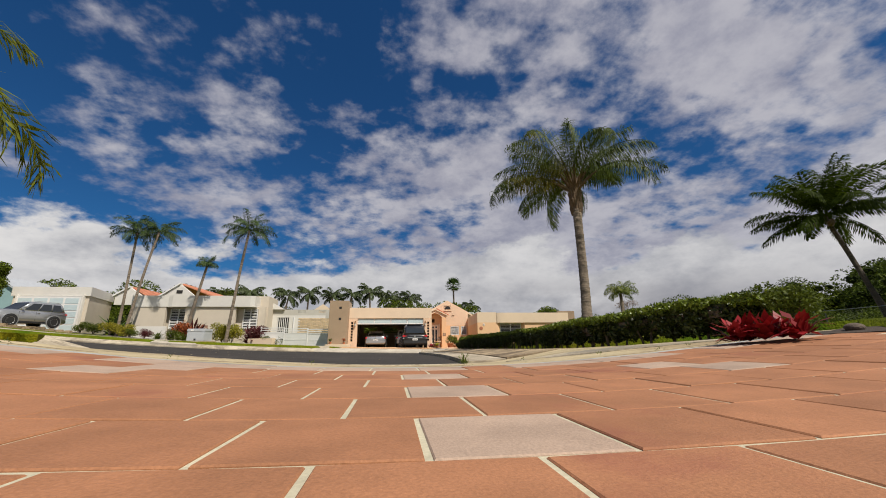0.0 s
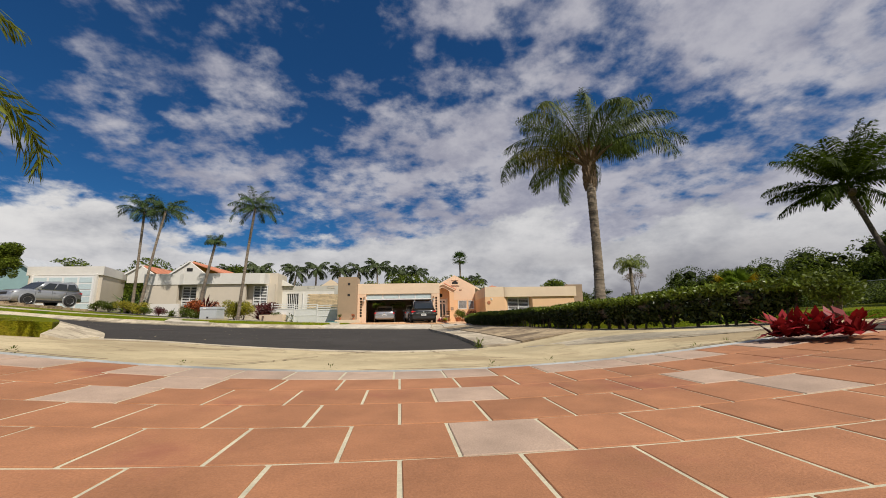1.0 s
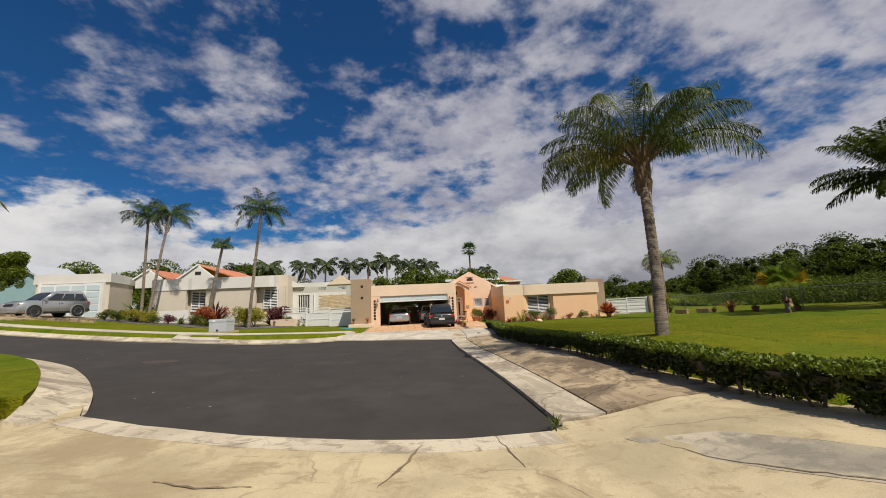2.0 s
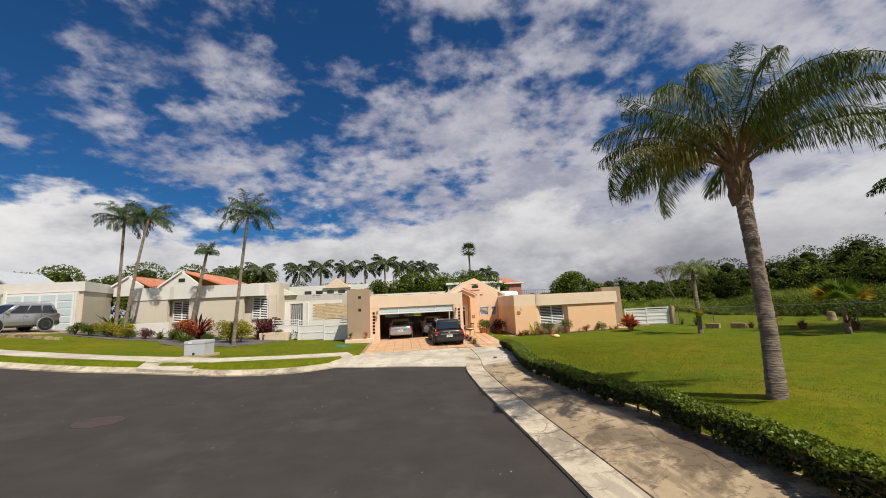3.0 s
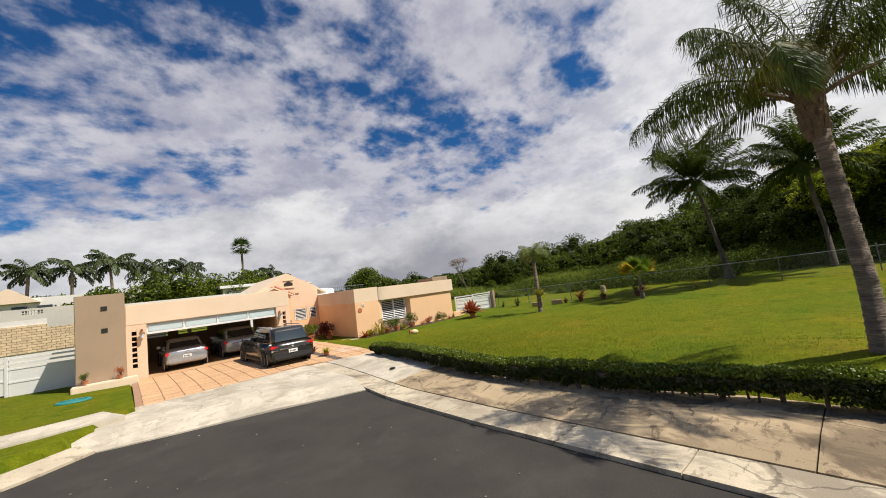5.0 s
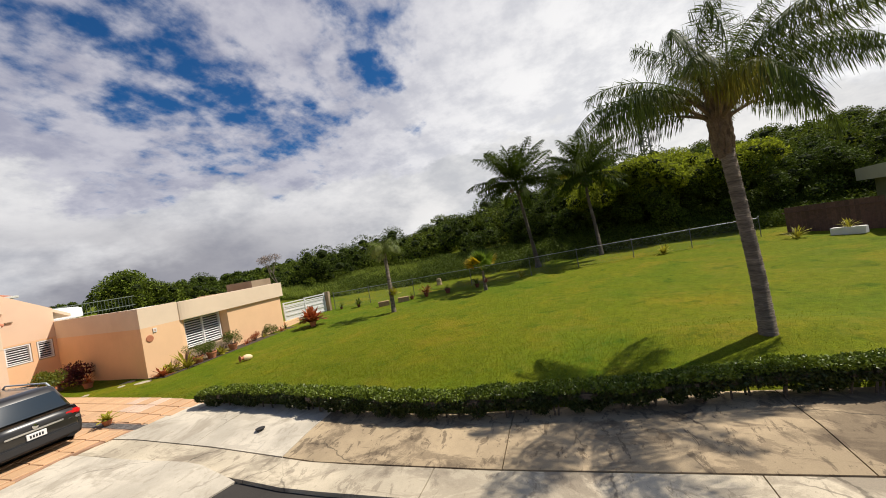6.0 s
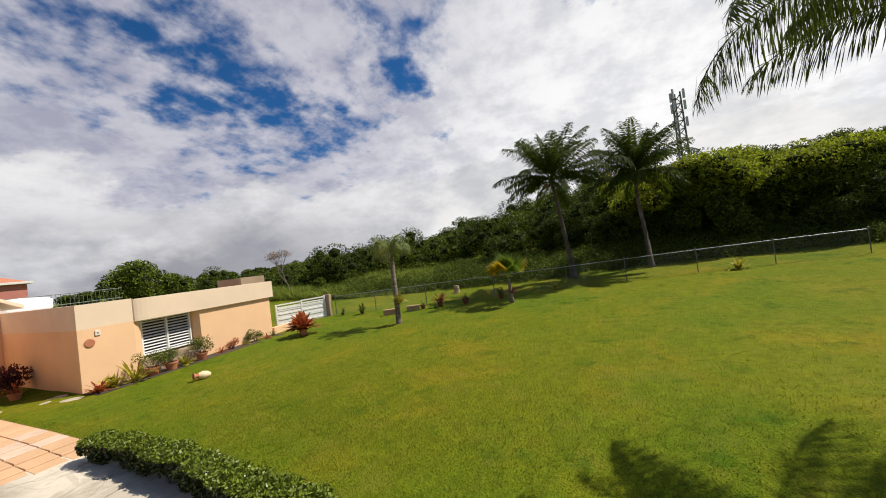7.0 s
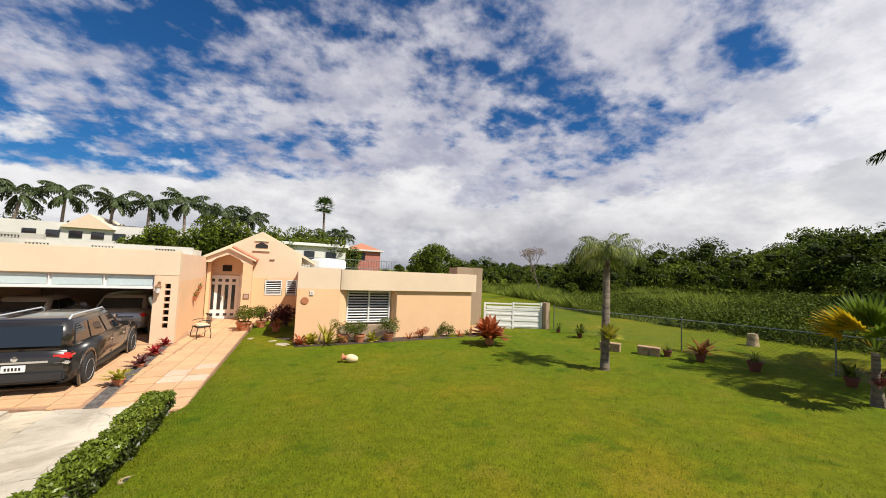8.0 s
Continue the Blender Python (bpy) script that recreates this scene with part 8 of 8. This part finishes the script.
# the salmon tiles of drive and walk
drive_bed = new("floor_drive", poly_slab("drive_bed", [(4.85, 25.62), (8.8, 26.5), (10.35, 26.13), (11.2, 25.74), (11.24, 26.2), (11.95, 35.6), (11.95, 36.5), (10.06, 36.5), (10.06, 30.97), (5.02, 30.97), (5.02, 30.0), (4.85, 30.0)], drive_height, M["grout"], 0.5, 0.25))
tagged(drive_bed, "brown grout bed of the salmon tiled drive", "floor", kind="structure")
garage_floor = new("floor_garage", poly_slab("floor_garage", [(4.98, 30.98), (9.87, 30.98), (9.87, 36.9), (4.98, 36.9)], lambda x, y: FL - 0.006, M["drive"], 1.0, 0.3))
tagged(garage_floor, "tiled garage floor in the shade", "floor", kind="structure")
DS, DL = 0.40, 0.43
drive_tile = tile_mesh(DS, DL, 0.03, M["drive"], "drive_tile", 0.010, 0.005)
walk_tile = tile_mesh(DS, DL, 0.03, M["drive"], "walk_tile", 0.010, 0.005)
pale_walk = tile_mesh(DS, DL, 0.03, M["bleached"], "pale_walk_tile", 0.010, 0.005)
for me in (walk_tile, pale_walk):
    for v in me.vertices:
        v.co.x += 0.075 * v.co.y


def drive_front(x):
    """The tiles' front edge, which bends at the walk."""
    return float(np.interp(x, [4.85, 8.8, 10.35, 11.2], [25.64, 26.52, 26.15, 25.76]))


def put_tile(x, y, mesh, wide=1.0, deep=1.0):
    ob = new("drive_tile", mesh)
    ob.parent = drive_bed
    m = lay(x, y, drive_height(x, y) - 0.016 + rng_t.uniform(-0.001, 0.001))
    ob.matrix_world = m @ Matrix.Diagonal((wide, deep, 1, 1))


# the drive, in long rows
for i in range(12):
    for j in range(13):
        x, y = 4.98 + DS * (i + 0.5), 25.62 + DL * (j + 0.5)
        cut = max(y - DL / 2, drive_front(x) + 0.004)
        if y < 30.85 and y + DL / 2 - cut > 0.05:
            put_tile(x, (y + DL / 2 + cut) / 2, drive_tile, 1.0, (y + DL / 2 - cut) / DL)
# the walk to the porch, its rows running along the slanting edge, cut at the pebble strip
for j in range(-1, 24):
    y = 25.95 + DL * (j + 0.5)
    stop = 10.06 if y < 30.9 else 10.08
    right = walk_edge(y) - 0.01
    i = 0
    while right - stop > 0.06:
        w = min(DS, right - stop)
        cut = max(y - DL / 2, drive_front(right - w / 2) + 0.004)
        if y + DL / 2 - cut > 0.05:
            put_tile(right - w / 2, (y + DL / 2 + cut) / 2, pale_walk if i in (0, 1) and 27.4 < y < 29.4 and rng_t.random() < 0.3 else walk_tile, w / DS, (y + DL / 2 - cut) / DL)
        right -= w
        i += 1
pebbles = new("floor_strip", poly_slab("pebble_strip", [(9.84, 26.24), (10.04, 26.2), (10.04, 30.95), (9.84, 30.95)], lambda x, y: drive_height(x, y) + 0.006 + 0.006 * noise.noise((x * 25, y * 25, 0)), M["slate"], 0.07, 0.1))
tagged(pebbles, "narrow dark pebble strip between drive and walk", "floor", kind="structure")
